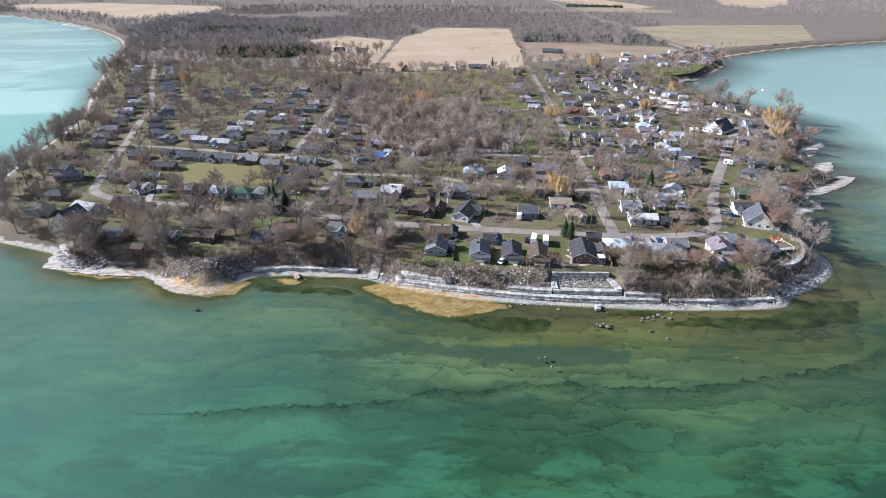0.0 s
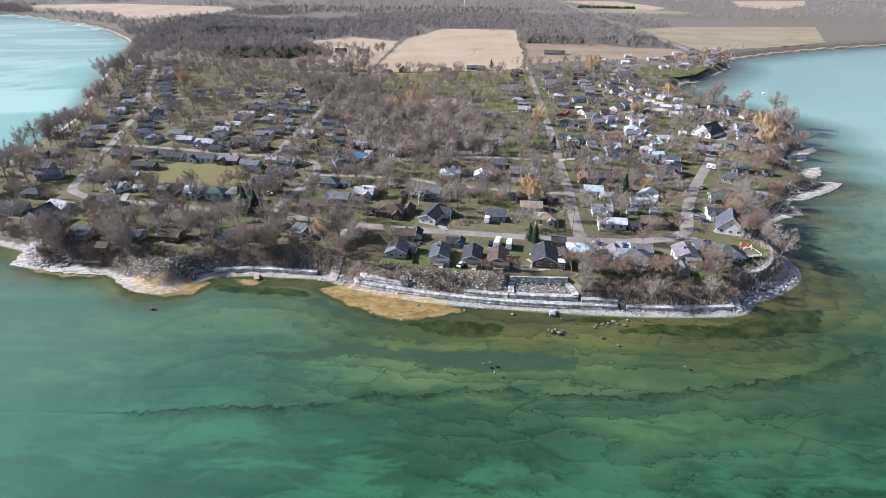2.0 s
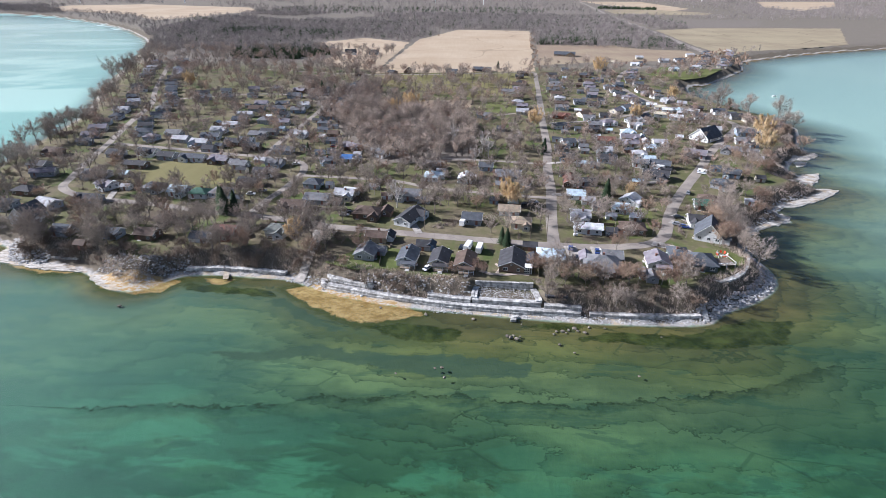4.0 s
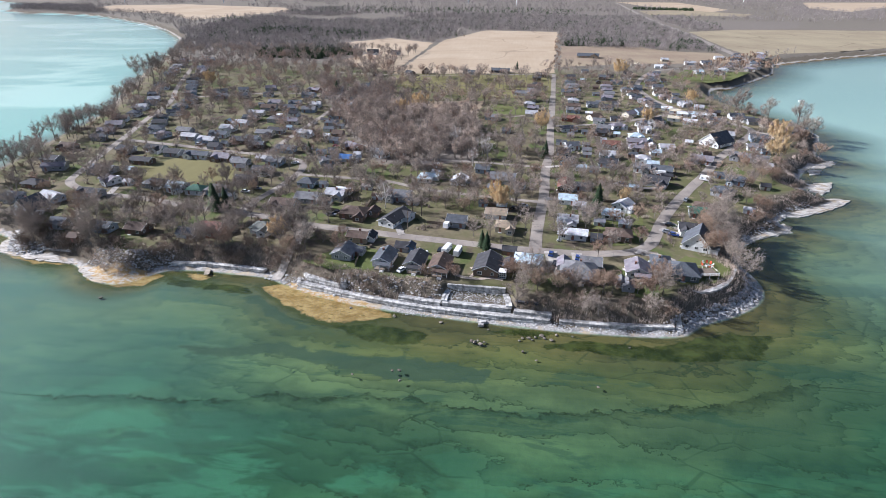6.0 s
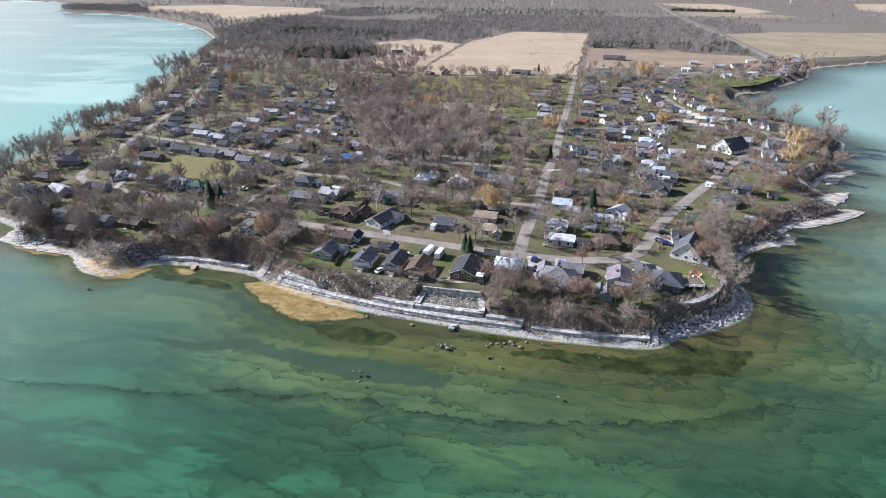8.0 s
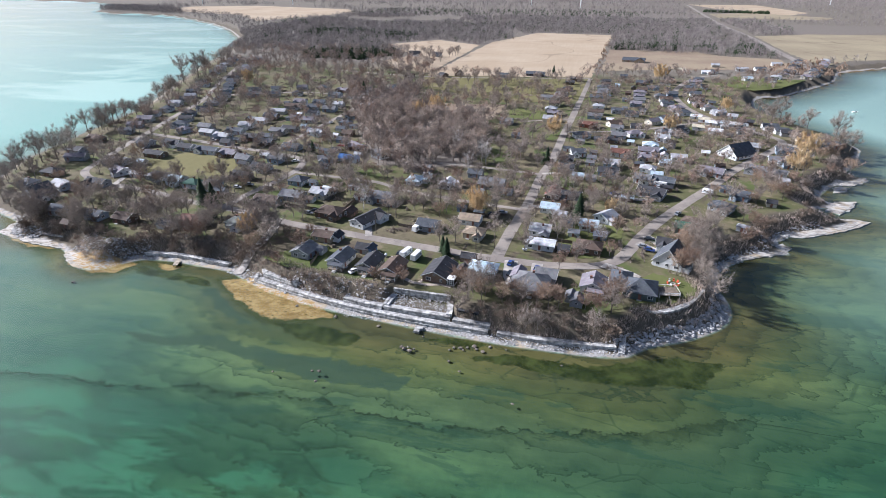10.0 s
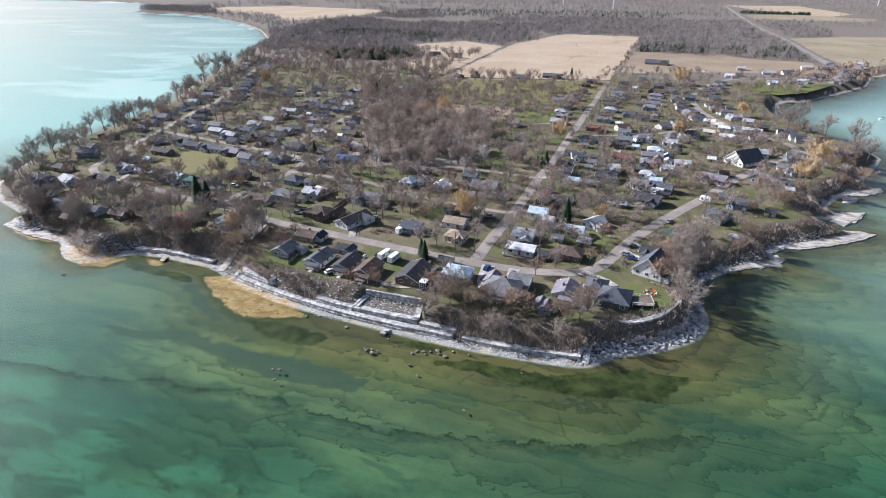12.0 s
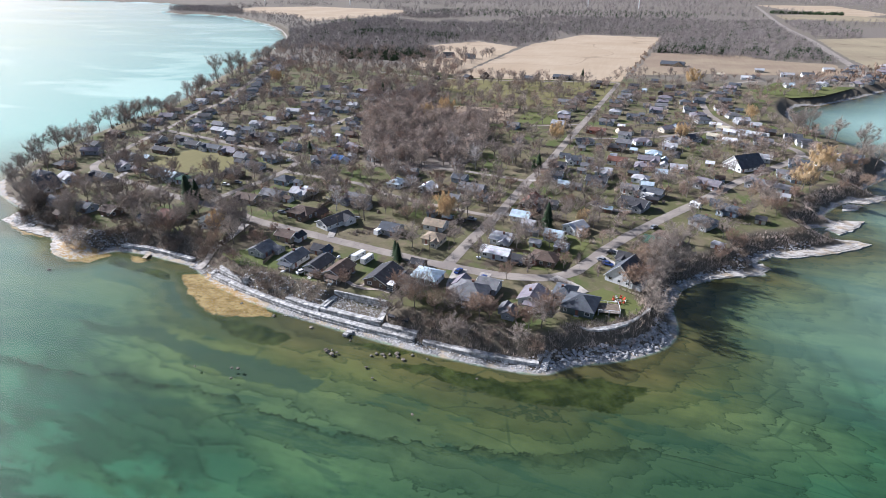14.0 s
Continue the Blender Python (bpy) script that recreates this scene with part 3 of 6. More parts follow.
field("far_field", [(438, 1900), (577, 1990), (729, 1796), (677, 1691), (433, 1713)], dry_meadow, "pale brown field before a dark hedge", 0.3)
field("far_field", [(1241, 2666), (1610, 2752), (1357, 2294), (1071, 1972), (1054, 2193)], stubble, "pale tan field between far woods")
field("dry_meadow", [(-213, 900), (-145, 990), (-62, 930), (-66, 640), (-130, 668), (-150, 720), (-130, 790)], stubble, "tan dry grass round the new houses beyond the cottages", 0.24)
PLAYING_FIELD = [(-130, 300), (-92, 297), (-80, 268), (-104, 262), (-130, 259), (-144, 280)]
field("playing_field", PLAYING_FIELD, lawn_dry, "open olive lawn among the cottages", 0.1, 0.6)
field("green_lawn", [(46, 479), (82, 485), (83, 445), (49, 437)], lawn_green, "fresh green lawn by the lane", 0.1, 0.6)
field("green_lawn", [(232, 640), (262, 700), (330, 690), (290, 632), (262, 612)], lawn_green, "green lawn slope above the bay", 0.1, 0.6)
field("dry_grass", [(-40, 478), (42, 490), (38, 430), (-25, 450)], red_scrub, "tan dry grass clearing in the thicket", 0.1, 1.0)
field("lawn", [(-65, 619), (108, 642), (100, 520), (40, 500), (-60, 560)], lawn_dry, "mown olive strips below the stubble field", 0.1, 1.0)
field("lawn", [(108, 250), (126, 246), (119, 217), (108, 212), (98, 224)], lawn_green, "green corner lawn inside the road bend", 0.1, 0.5)
field("lawn", [(2, 200), (18, 196), (16, 181), (0, 179), (-12, 184)], lawn_green, "green back lawn above the sea wall", 0.1, 0.4)
field("lawn", [(134, 207), (148, 201), (147, 194), (138, 186), (126, 184), (128, 200)], lawn_green, "green lawn on the point", 0.1, 0.4)

# ---- houses ----
win_frame = Solid()
for a in ((-0.6, 0, -0.55, 0.6, 0.08, -0.45), (-0.6, 0, 0.45, 0.6, 0.08, 0.55), (-0.6, 0, -0.45, -0.5, 0.08, 0.45), (0.5, 0, -0.45, 0.6, 0.08, 0.45), (-0.03, 0, -0.45, 0.03, 0.07, 0.45)):
    win_frame.box(*a)
win_frame_me = win_frame.mesh("window_frame", white_trim)
pane_me = Solid().box(-0.5, -0.01, -0.45, 0.5, 0.03, 0.45).mesh("pane", glass)
far_win_me = bpy.data.meshes.new("far_window")
far_win_me.from_pydata(win_frame.v + [(-0.5, 0.03, -0.45), (0.5, 0.03, -0.45), (0.5, 0.03, 0.45), (-0.5, 0.03, 0.45)], [], win_frame.f + [tuple(len(win_frame.v) + i for i in (3, 2, 1, 0))])
far_win_me.materials.append(white_trim), far_win_me.materials.append(glass)
far_win_me.polygons[-1].material_index = 1
door_me = Solid().box(-0.5, 0, 0, 0.5, 0.07, 2.05).box(-0.38, 0.07, 1.2, 0.38, 0.09, 1.8).mesh("door", paint("door_paint", (0.25, 0.12, 0.09), 0.5, 0.2))
knob_me = Solid().box(-0.04, 0, -0.04, 0.04, 0.06, 0.04).mesh("handle", steel)
step_me = Solid().box(-0.8, 0, 0, 0.8, 1.2, 0.22).box(-0.8, 0, 0.22, 0.8, 0.7, 0.44).mesh("step", concrete)
chimney_me = Solid().box(-0.35, -0.35, -1.0, 0.35, 0.35, 0.9).box(-0.42, -0.42, 0.9, 0.42, 0.42, 1.02).mesh("chimney", brick_mat)
vent_me = Solid().tube((0, 0, -0.3), (0, 0, 0.5), 0.07, 0.07).mesh("vent_pipe", steel)
house_spots = []


def house(x, y, rot, w, d, wall, roof, hip=False, storeys=1, chimney=None, pitch=0.0):
    """A cottage: w across the gable end, d along the ridge when rot turns the ridge; the ridge runs along the longer side."""
    far = y > 420
    w, d = w * 0.9, d * 0.88
    small = w * d < 45
    h = (2.1 if small else 2.7) + 2.5 * (storeys - 1)
    if abs(((rot + 360) % 180) - 90) < 45:  # given as front width and depth of a house whose ridge points to the lake
        w, d = d, w
    if d > w:
        w, d, rot = d, w, rot + 90
    house_spots.append((x, y, max(w, d) / 2 + 1.5))
    rise = d * (pitch or (0.24 if hip or not small else 0.3))
    z0, _ = ground_at(x, y)
    words = f"{WALL_WORDS.get(wall, wall)} {'shed' if small else 'cottage'} with a {ROOF_WORDS.get(roof, roof)} {'hipped' if hip else 'gabled'} roof"
    ob = empty("shed" if small else "house", pose(x, y, z0 - 0.1, 0, 0, rot), label=words, category="shed" if small else "house", group="sheds" if small else "cottages on the point")
    s = Solid()
    a, b = w / 2, d / 2
    # walls: pentagon ends for a gable
    s.box(-a, -b, -0.4, a, b, h)
    if not hip:
        s.add([(-a, -b, h), (-a, b, h), (-a, 0, h + rise), (a, -b, h), (a, b, h), (a, 0, h + rise)], [(1, 0, 2), (3, 4, 5), (0, 3, 5, 2), (4, 1, 2, 5)])
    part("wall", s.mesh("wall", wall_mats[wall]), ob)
    # roof: slabs with an overhang
    o, t = (0.3, 0.12) if small else (0.5, 0.18)
    r = Solid()
    slope = rise / b
    if hip:
        e = max(a - b, 0.6)
        lo, hi = h - o * slope * 0.6, h + rise
        base = [(-a - o, -b - o), (a + o, -b - o), (a + o, b + o), (-a - o, b + o)]
        r.add([(*p, lo) for p in base] + [(*p, lo + t) for p in base] + [(-e, 0, hi + t), (e, 0, hi + t)], [(3, 2, 1, 0), (0, 1, 5, 4), (1, 2, 6, 5), (2, 3, 7, 6), (3, 0, 4, 7), (4, 5, 9, 8), (5, 6, 9), (6, 7, 8, 9), (7, 4, 8)])
    else:
        for side in (-1, 1):
            y1, z1 = side * (b + o), h - o * slope
            q = [(-a - o, 0, h + rise), (a + o, 0, h + rise), (a + o, y1, z1), (-a - o, y1, z1)]
            pts = q + [(p[0], p[1], p[2] + t) for p in q]
            fs = [(3, 2, 1, 0), (4, 5, 6, 7), (0, 1, 5, 4), (1, 2, 6, 5), (2, 3, 7, 6), (3, 0, 4, 7)]
            r.add(pts, fs if side < 0 else [f[::-1] for f in fs])
    roof_ob = part("roof", r.mesh("roof", roof_mats[roof]), ob)
    local = random.Random(int(x * 13 + y * 7))
    if not hip and not small and not far:
        for sx in (-1, 1):
            for side in (-1, 1):
                q0, q1 = Vector((sx * (a + o + 0.02), 0, h + rise - 0.12)), Vector((sx * (a + o + 0.02), side * (b + o), h - o * slope - 0.12))
                up, dx = Vector((0, 0, 0.3)), Vector((0.05 * sx, 0, 0))
                board = Solid().add([q0, q1, q1 + up, q0 + up, q0 + dx, q1 + dx, q1 + up + dx, q0 + up + dx], [(0, 1, 2, 3), (7, 6, 5, 4), (0, 4, 5, 1), (2, 6, 7, 3), (1, 5, 6, 2), (3, 7, 4, 0)])
                part("barge_board", board.mesh("barge_board", white_trim), roof_ob, label="white barge board")
    if not small and (chimney or (chimney is None and local.random() < 0.45)):
        part("chimney", chimney_me, roof_ob, pose(local.uniform(-0.3, 0.3) * a, 0.25 * b, h + rise * 0.8), "brick chimney")
    if not small and not far:
        part("vent_pipe", vent_me, roof_ob, pose(local.uniform(-0.5, 0.5) * a, -0.4 * b, h + rise * 0.62), "thin metal vent pipe")
    # a cross-gabled wing on the lake side
    if not small and y > 205 and local.random() < 0.55:
        ww, wd, wh = w * local.uniform(0.34, 0.46), local.uniform(1.8, 3.0), h - 0.25
        front = -1 if math.cos(radians(rot)) > -0.2 else 1
        ux, wr = local.choice((-1, 1)) * (a - ww / 2 - 0.3), ww * 0.3
        at = pose(ux, 0, 0, 0, 0, 0 if front < 0 else 180)
        e0, e1, hw = -b - wd, -b * 0.3, ww / 2
        wing = Solid().box(-hw, e0, -0.4, hw, -b + 0.05, wh).add([(-hw, e0, wh), (hw, e0, wh), (0, e0, wh + wr)], [(0, 1, 2)])
        wing_ob = part("wing", wing.mesh("wing", wall_mats[wall]), ob, at)
        lid = Solid()
        for sx in (-1, 1):
            q = [(0, e0 - 0.35, wh + wr), (0, e1, wh + wr), (sx * (hw + 0.35), e1, wh - 0.21), (sx * (hw + 0.35), e0 - 0.35, wh - 0.21)]
            fs = [(3, 2, 1, 0), (4, 5, 6, 7), (0, 1, 5, 4), (1, 2, 6, 5), (2, 3, 7, 6), (3, 0, 4, 7)]
            lid.add(q + [(p[0], p[1], p[2] + 0.15) for p in q], fs if sx > 0 else [t_[::-1] for t_ in fs])
        part("wing_roof", lid.mesh("wing_roof", roof_mats[roof]), wing_ob)
        part("window", far_win_me, wing_ob, pose(0, e0, 1.5, 0, 0, 180) @ Matrix.Diagonal((1.3, 1, 1.1, 1)))
    # openings on the four sides
    for side, (length, off) in enumerate(((w, b), (d, a), (w, b), (d, a))):
        turn = pose(0, 0, 0, 0, 0, (180, -90, 0, 90)[side])
        if (Matrix.Rotation(radians(rot), 3, "Z") @ (turn.to_3x3() @ Vector((0, 1, 0)))).y > 0.55:
            continue  # the blank side, away from the lake
        n = max(1, int(length / (3.2 if not far else 5.0)))
        dn = 0 if small else local.randrange(n)
        for level in range(storeys):
            for i in range(n):
                u = (i + 0.5) / n * length - length / 2 + local.uniform(-0.2, 0.2)
                at = turn @ pose(u, off, 0)
                if level == 0 and side in (0, 2) and i == dn and (n > 1 or small):
                    dr = part("door", door_me, ob, at @ pose(0, 0, 0.25 if not small else 0))
                    if not far and not small:
                        part("handle", knob_me, dr, pose(0.38, 0.07, 1.0))
                        part("step", step_me, ob, at @ pose(0, 0.07, -0.15))
                    continue
                k = local.choice((1.0, 1.0, 1.35, 0.8)) * (0.7 if small else 1.0)
                wi = part("window", far_win_me if y > 280 or small else win_frame_me, ob, at @ pose(0, 0, 1.6 + 2.5 * level) @ Matrix.Diagonal((k * 1.1, 1, 1.15 if not small else 0.8, 1)))
                if not (y > 280 or small):
                    part("pane", pane_me, wi)
        if not hip and side in (1, 3) and rise > 1.4 and not far:
            wi = part("window", win_frame_me, ob, turn @ pose(0, off, h + rise * 0.35) @ Matrix.Diagonal((0.7, 1, 0.7, 1)))
            part("pane", pane_me, wi)
    return ob


house(-37.4, 208.5, -6, 10, 8, 'white', 'greygreen', hip=True)
house(2.9, 190.3, 84, 8.5, 9, 'greywall', 'grey')
house(4.7, 204.9, -6, 9, 7, 'tan', 'brown')
house(9.2, 206.1, 84, 5, 6, 'white', 'dark')
house(19.2, 187.8, 84, 7.6, 11.5, 'white', 'slate')
house(24.2, 198.7, -6, 6, 6, 'greywall', 'dark')
house(26.9, 198.6, 84, 4, 5, 'blue', 'slate')
house(31.3, 186.8, 84, 7.4, 11.5, 'cream', 'dark')
house(40.8, 185.0, 84, 7.8, 11.5, 'tan', 'brown')
house(58.2, 186.5, 84, 10, 14, 'brownwall', 'dark')
house(66.0, 200.6, -6, 6, 5, 'brownwall', 'dark')
house(73.0, 192.1, -6, 11, 9, 'white', 'paleblue', hip=True)
house(91.0, 186.7, -6, 14, 12, 'greywall', 'grey', hip=True)
house(112.4, 190.2, 84, 9, 10, 'white', 'greymauve')
house(105.1, 180.5, 84, 4, 5, 'greywall', 'grey')
house(107.1, 178.5, 84, 4.5, 6, 'greywall', 'grey')
house(127.9, 191.1, -6, 12, 12, 'greenwall', 'slate', hip=True)
house(141.0, 217.0, 68, 11.5, 13, 'white', 'slate', pitch=0.5)
house(141.8, 230.5, -10, 10, 8, 'white', 'dark')
house(150.1, 249.5, -10, 8, 8, 'greenwall', 'green')
house(91.7, 218.9, -6, 12.5, 7, 'white', 'white')
house(90.7, 232.7, 84, 9, 9, 'white', 'palegrey')
house(93.0, 258.7, -6, 9, 8, 'white', 'paleblue')
house(93.4, 278.4, 84, 8, 13, 'brownwall', 'redbrown')
house(101.9, 277.9, -6, 10, 6, 'greywall', 'dark')
house(110.5, 242.5, -6, 8, 8, 'white', 'paleblue')
house(117.8, 253.6, 54, 8, 9, 'white', 'palegrey')
house(104.5, 233.5, -6, 5, 4, 'white', 'palegrey')
house(110.6, 220.4, -6, 11, 9, 'brownwall', 'brown', hip=True)
house(101.1, 216.9, -6, 5, 5, 'white', 'dark')
house(64.0, 222.9, -6, 9, 8, 'cream', 'tan', hip=True)
house(43.1, 226.0, 84, 9, 9, 'greywall', 'slate')
house(59.7, 236.6, -6, 10, 8, 'white', 'tan')
house(15.5, 225.8, 69, 8.5, 17, 'white', 'dark')
house(4.2, 231.9, -6, 6, 7, 'brownwall', 'brown')
house(-3.5, 229.5, -6, 13, 10, 'brownwall', 'brown', hip=True)
house(12.3, 253.1, -6, 12, 10, 'greywall', 'grey')
house(21.3, 281.0, 84, 8, 10, 'white', 'paleblue', hip=True)
house(39.2, 279.1, 84, 8, 9, 'white', 'white')
house(20.1, 300.0, -6, 10, 8, 'greywall', 'grey')
house(61.6, 285.0, -6, 14, 11, 'greywall', 'grey')
house(50.2, 299.4, -6, 8, 8, 'bluewall', 'slate')
house(-18.5, 251.7, 84, 10, 9, 'cream', 'palegrey')
house(-30.2, 244.7, -6, 12, 9, 'greywall', 'grey')
house(-38.9, 236.1, -6, 13, 8, 'tan', 'brown')
house(-37.8, 265.4, -6, 9, 9, 'bluewall', 'slate', hip=True)
house(-29.2, 264.9, -6, 4, 4, 'white', 'slate')
house(-16.3, 256.8, -6, 8, 5, 'white', 'white')
house(-88.5, 248.0, -6, 10, 8, 'white', 'green', hip=True)
house(-99.9, 250.4, -6, 9, 9, 'white', 'paleblue')
house(-114.5, 254.2, -6, 11, 9, 'greywall', 'grey', hip=True)
house(-78.8, 249.4, -6, 10, 9, 'bluewall', 'grey', hip=True)
house(-71.1, 265.8, -6, 11, 7, 'brownwall', 'dark')
house(-68.6, 281.1, -6, 11, 8, 'white', 'dark')
house(-86.2, 292.7, -6, 9, 8, 'greywall', 'grey')
house(-68.1, 297.5, -6, 10, 8, 'bluewall', 'grey')
house(-117.9, 303.5, -6, 16, 7, 'white', 'slate')
house(-134.3, 305.7, -6, 11, 8, 'greywall', 'dark')
house(-143.5, 288.6, -6, 14, 7, 'brownwall', 'dark')
house(-154.6, 271.5, -6, 14, 8, 'greywall', 'grey')
house(-137.4, 237.7, -6, 13, 7, 'greywall', 'dark')
house(-150.0, 215.3, 84, 10.5, 12, 'white', 'slate', pitch=0.5)
house(-174.3, 245.6, -6, 11, 8, 'brownwall', 'dark', hip=True)
house(-171.3, 228.2, -6, 10, 8, 'greywall', 'grey', hip=True)
house(-166.4, 308.2, -6, 9, 9, 'greywall', 'dark')
house(-58.2, 205.6, -6, 10, 9, 'redwall', 'redbrown')
house(-66.7, 200.3, -6, 8, 7, 'white', 'slate')
house(-88.9, 201.2, -6, 9, 8, 'brownwall', 'brown')
house(-104.2, 200.8, -6, 9, 7, 'bluewall', 'slate')
house(-111.7, 192.8, -6, 5, 5, 'brownwall', 'brown')
house(-125.0, 202.0, 84, 8, 8, 'greywall', 'slate')
house(-30.0, 309.6, -6, 8, 7, 'white', 'blue')
house(-24.1, 308.3, 84, 5, 7, 'white', 'white')
house(-47.7, 346.4, -6, 7, 6, 'bluewall', 'slate')
house(-72.3, 359.8, -6, 12, 8, 'white', 'palegrey')
house(-60.0, 373.9, -6, 8, 5, 'white', 'slate')
house(-56.2, 356.4, -6, 4, 4, 'white', 'white')
house(-50.5, 363.1, -6, 8, 7, 'brownwall', 'brown')
house(-71.2, 322.2, -6, 12, 8, 'bluewall', 'slate')
house(-98.6, 355.9, -6, 12, 8, 'cream', 'grey')
house(-100.7, 341.3, -6, 9, 7, 'white', 'slate')
house(-94.0, 364.1, -6, 12, 7, 'greywall', 'dark')
house(-101.4, 414.5, -6, 11, 7, 'white', 'dark')
house(-113.2, 485.9, -6, 12, 9, 'bluewall', 'slate')
house(-107.8, 337.5, -6, 11, 8, 'brownwall', 'dark')
house(-89.8, 296.5, -6, 8, 7, 'greywall', 'grey')
house(-154.8, 355.0, -6, 11, 8, 'greywall', 'grey')
house(-117.5, 322.9, -6, 8, 7, 'greywall', 'dark')
house(-205.5, 309.9, -6, 10, 8, 'brownwall', 'brown')
house(-195.8, 284.2, -6, 11, 8, 'greywall', 'dark')
house(140.5, 291.2, -20, 14, 10, 'greywall', 'dark')
house(148.2, 310.7, -20, 12, 8, 'greywall', 'slate')
house(137.7, 312.1, -15, 9, 8, 'white', 'grey')
house(141.9, 330.5, -10, 9, 7, 'white', 'palegrey', hip=True)
house(161.3, 356.6, 0, 9, 7, 'white', 'palegrey')
house(152.3, 345.6, 0, 7, 6, 'white', 'paleblue')
house(147.5, 381.1, 0, 10, 8, 'white', 'paleblue', hip=True)
house(196.7, 374.7, 40, 19, 15, 'white', 'slate', pitch=0.42)
house(209.3, 393.1, -10, 9, 8, 'white', 'palegrey')
house(227.7, 387.4, -10, 13, 9, 'bluewall', 'slate')
house(216.2, 364.7, -10, 9, 7, 'white', 'grey')
house(170.4, 278.9, -30, 11, 9, 'greywall', 'slate', hip=True)
house(182.9, 297.3, -30, 9, 8, 'bluewall', 'slate')
house(155.3, 254.9, -25, 12, 9, 'redwall', 'brown', hip=True)
house(201.2, 342.5, -25, 14, 8, 'greywall', 'grey')
house(175.7, 333.2, -25, 13, 9, 'greywall', 'greymauve')
house(210.1, 338.3, -25, 9, 7, 'white', 'grey')
house(174.7, 256.3, -25, 5, 4, 'white', 'palegrey', hip=True)
house(103.1, 353.0, 14, 9, 8, 'white', 'slate')
house(97.0, 338.6, -6, 9, 8, 'greywall', 'dark')
house(97.6, 321.8, -6, 9, 7, 'bluewall', 'dark')
house(128.1, 359.3, -6, 12, 8, 'white', 'redbrown')
house(142.1, 432.9, 0, 8, 6, 'greywall', 'dark')
house(108.6, 427.8, -6, 14, 7, 'redwall', 'redbrown')
house(49.8, 424.4, -6, 10, 7, 'bluewall', 'grey')
house(26.2, 413.6, -6, 14, 9, 'brownwall', 'brown')
house(61.6, 385.9, -6, 6, 6, 'greywall', 'slate')
house(-79.3, 605.6, 84, 9, 8, 'brownwall', 'brown')
house(-46.0, 618.5, 54, 9, 9, 'brownwall', 'dark')
house(17.3, 632.6, -6, 13, 9, 'greywall', 'slate')
house(50.6, 649.9, -6, 22, 10, 'dark', 'slate')
house(75.3, 520.5, -6, 18, 8, 'white', 'grey')
house(162.3, 791.7, -10, 30, 14, 'tan', 'slate')
house(234.5, 709.4, 0, 10, 7, 'white', 'white')
house(245.2, 720.0, 0, 8, 7, 'white', 'slate')
house(279.1, 744.2, 0, 14, 8, 'white', 'palegrey')
house(210.1, 723.4, 0, 10, 6, 'cream', 'cream')
house(269.1, 673.4, 20, 10, 8, 'white', 'paleblue')
house(185.9, 437.8, -15, 11, 6, 'white', 'cream')
house(194.5, 428.6, -15, 10, 6, 'white', 'white')
house(196.5, 456.1, -15, 9, 5, 'white', 'white')
house(205.2, 457.4, -15, 9, 5, 'white', 'paleblue')
house(212.8, 454.7, -15, 8, 5, 'white', 'white')
house(214.5, 435.0, -5, 12, 6, 'white', 'grey')
house(188.9, 474.9, -15, 9, 5, 'white', 'white')
house(193.2, 465.4, -15, 9, 5, 'white', 'cream')
house(216.4, 483.3, -15, 8, 6, 'white', 'palegrey')
house(221.6, 463.8, -15, 11, 6, 'brownwall', 'dark')
house(234.7, 452.5, 0, 11, 8, 'white', 'slate')
house(238.8, 440.5, 0, 9, 8, 'white', 'slate')
house(241.0, 435.6, 0, 9, 8, 'greywall', 'dark')
house(247.4, 426.5, 0, 9, 8, 'cream', 'brown')
house(257.4, 409.2, 0, 13, 9, 'bluewall', 'slate')
house(156.8, 401.7, 0, 9, 7, 'white', 'palegrey')
house(128.5, 422.0, -6, 9, 7, 'white', 'grey')
house(144.2, 661.1, 0, 8, 6, 'greywall', 'slate')
house(125.6, 620.3, -6, 9, 7, 'greywall', 'dark')
house(167.8, 593.2, 0, 12, 7, 'bluewall', 'slate')
house(130.8, 481.0, 0, 10, 7, 'greywall', 'slate')
house(181.9, 564.9, 0, 10, 8, 'bluewall', 'slate')

house(-124, 777, 10, 16, 10, 'white', 'dark', pitch=0.5)
house(-93, 776, 0, 13, 9, 'greywall', 'slate', pitch=0.5)
house(-30, 628, 84, 8, 9, 'brownwall', 'brown', pitch=0.5)
for fx, fy, fr, fw, fk in ((436, 905, 10, 14, 'greywall'), (505, 925, 0, 12, 'white'), (560, 975, 20, 12, 'white'), (600, 1010, 5, 14, 'cream'), (650, 1060, 0, 16, 'white'), (690, 1070, 10, 12, 'greenwall'), (330, 800, 0, 12, 'white'), (255, 770, -5, 10, 'cream'), (300, 752, 5, 13, 'white')):
    house(fx, fy, fr, fw, 8, fk, 'slate' if fw > 12 else 'palegrey')
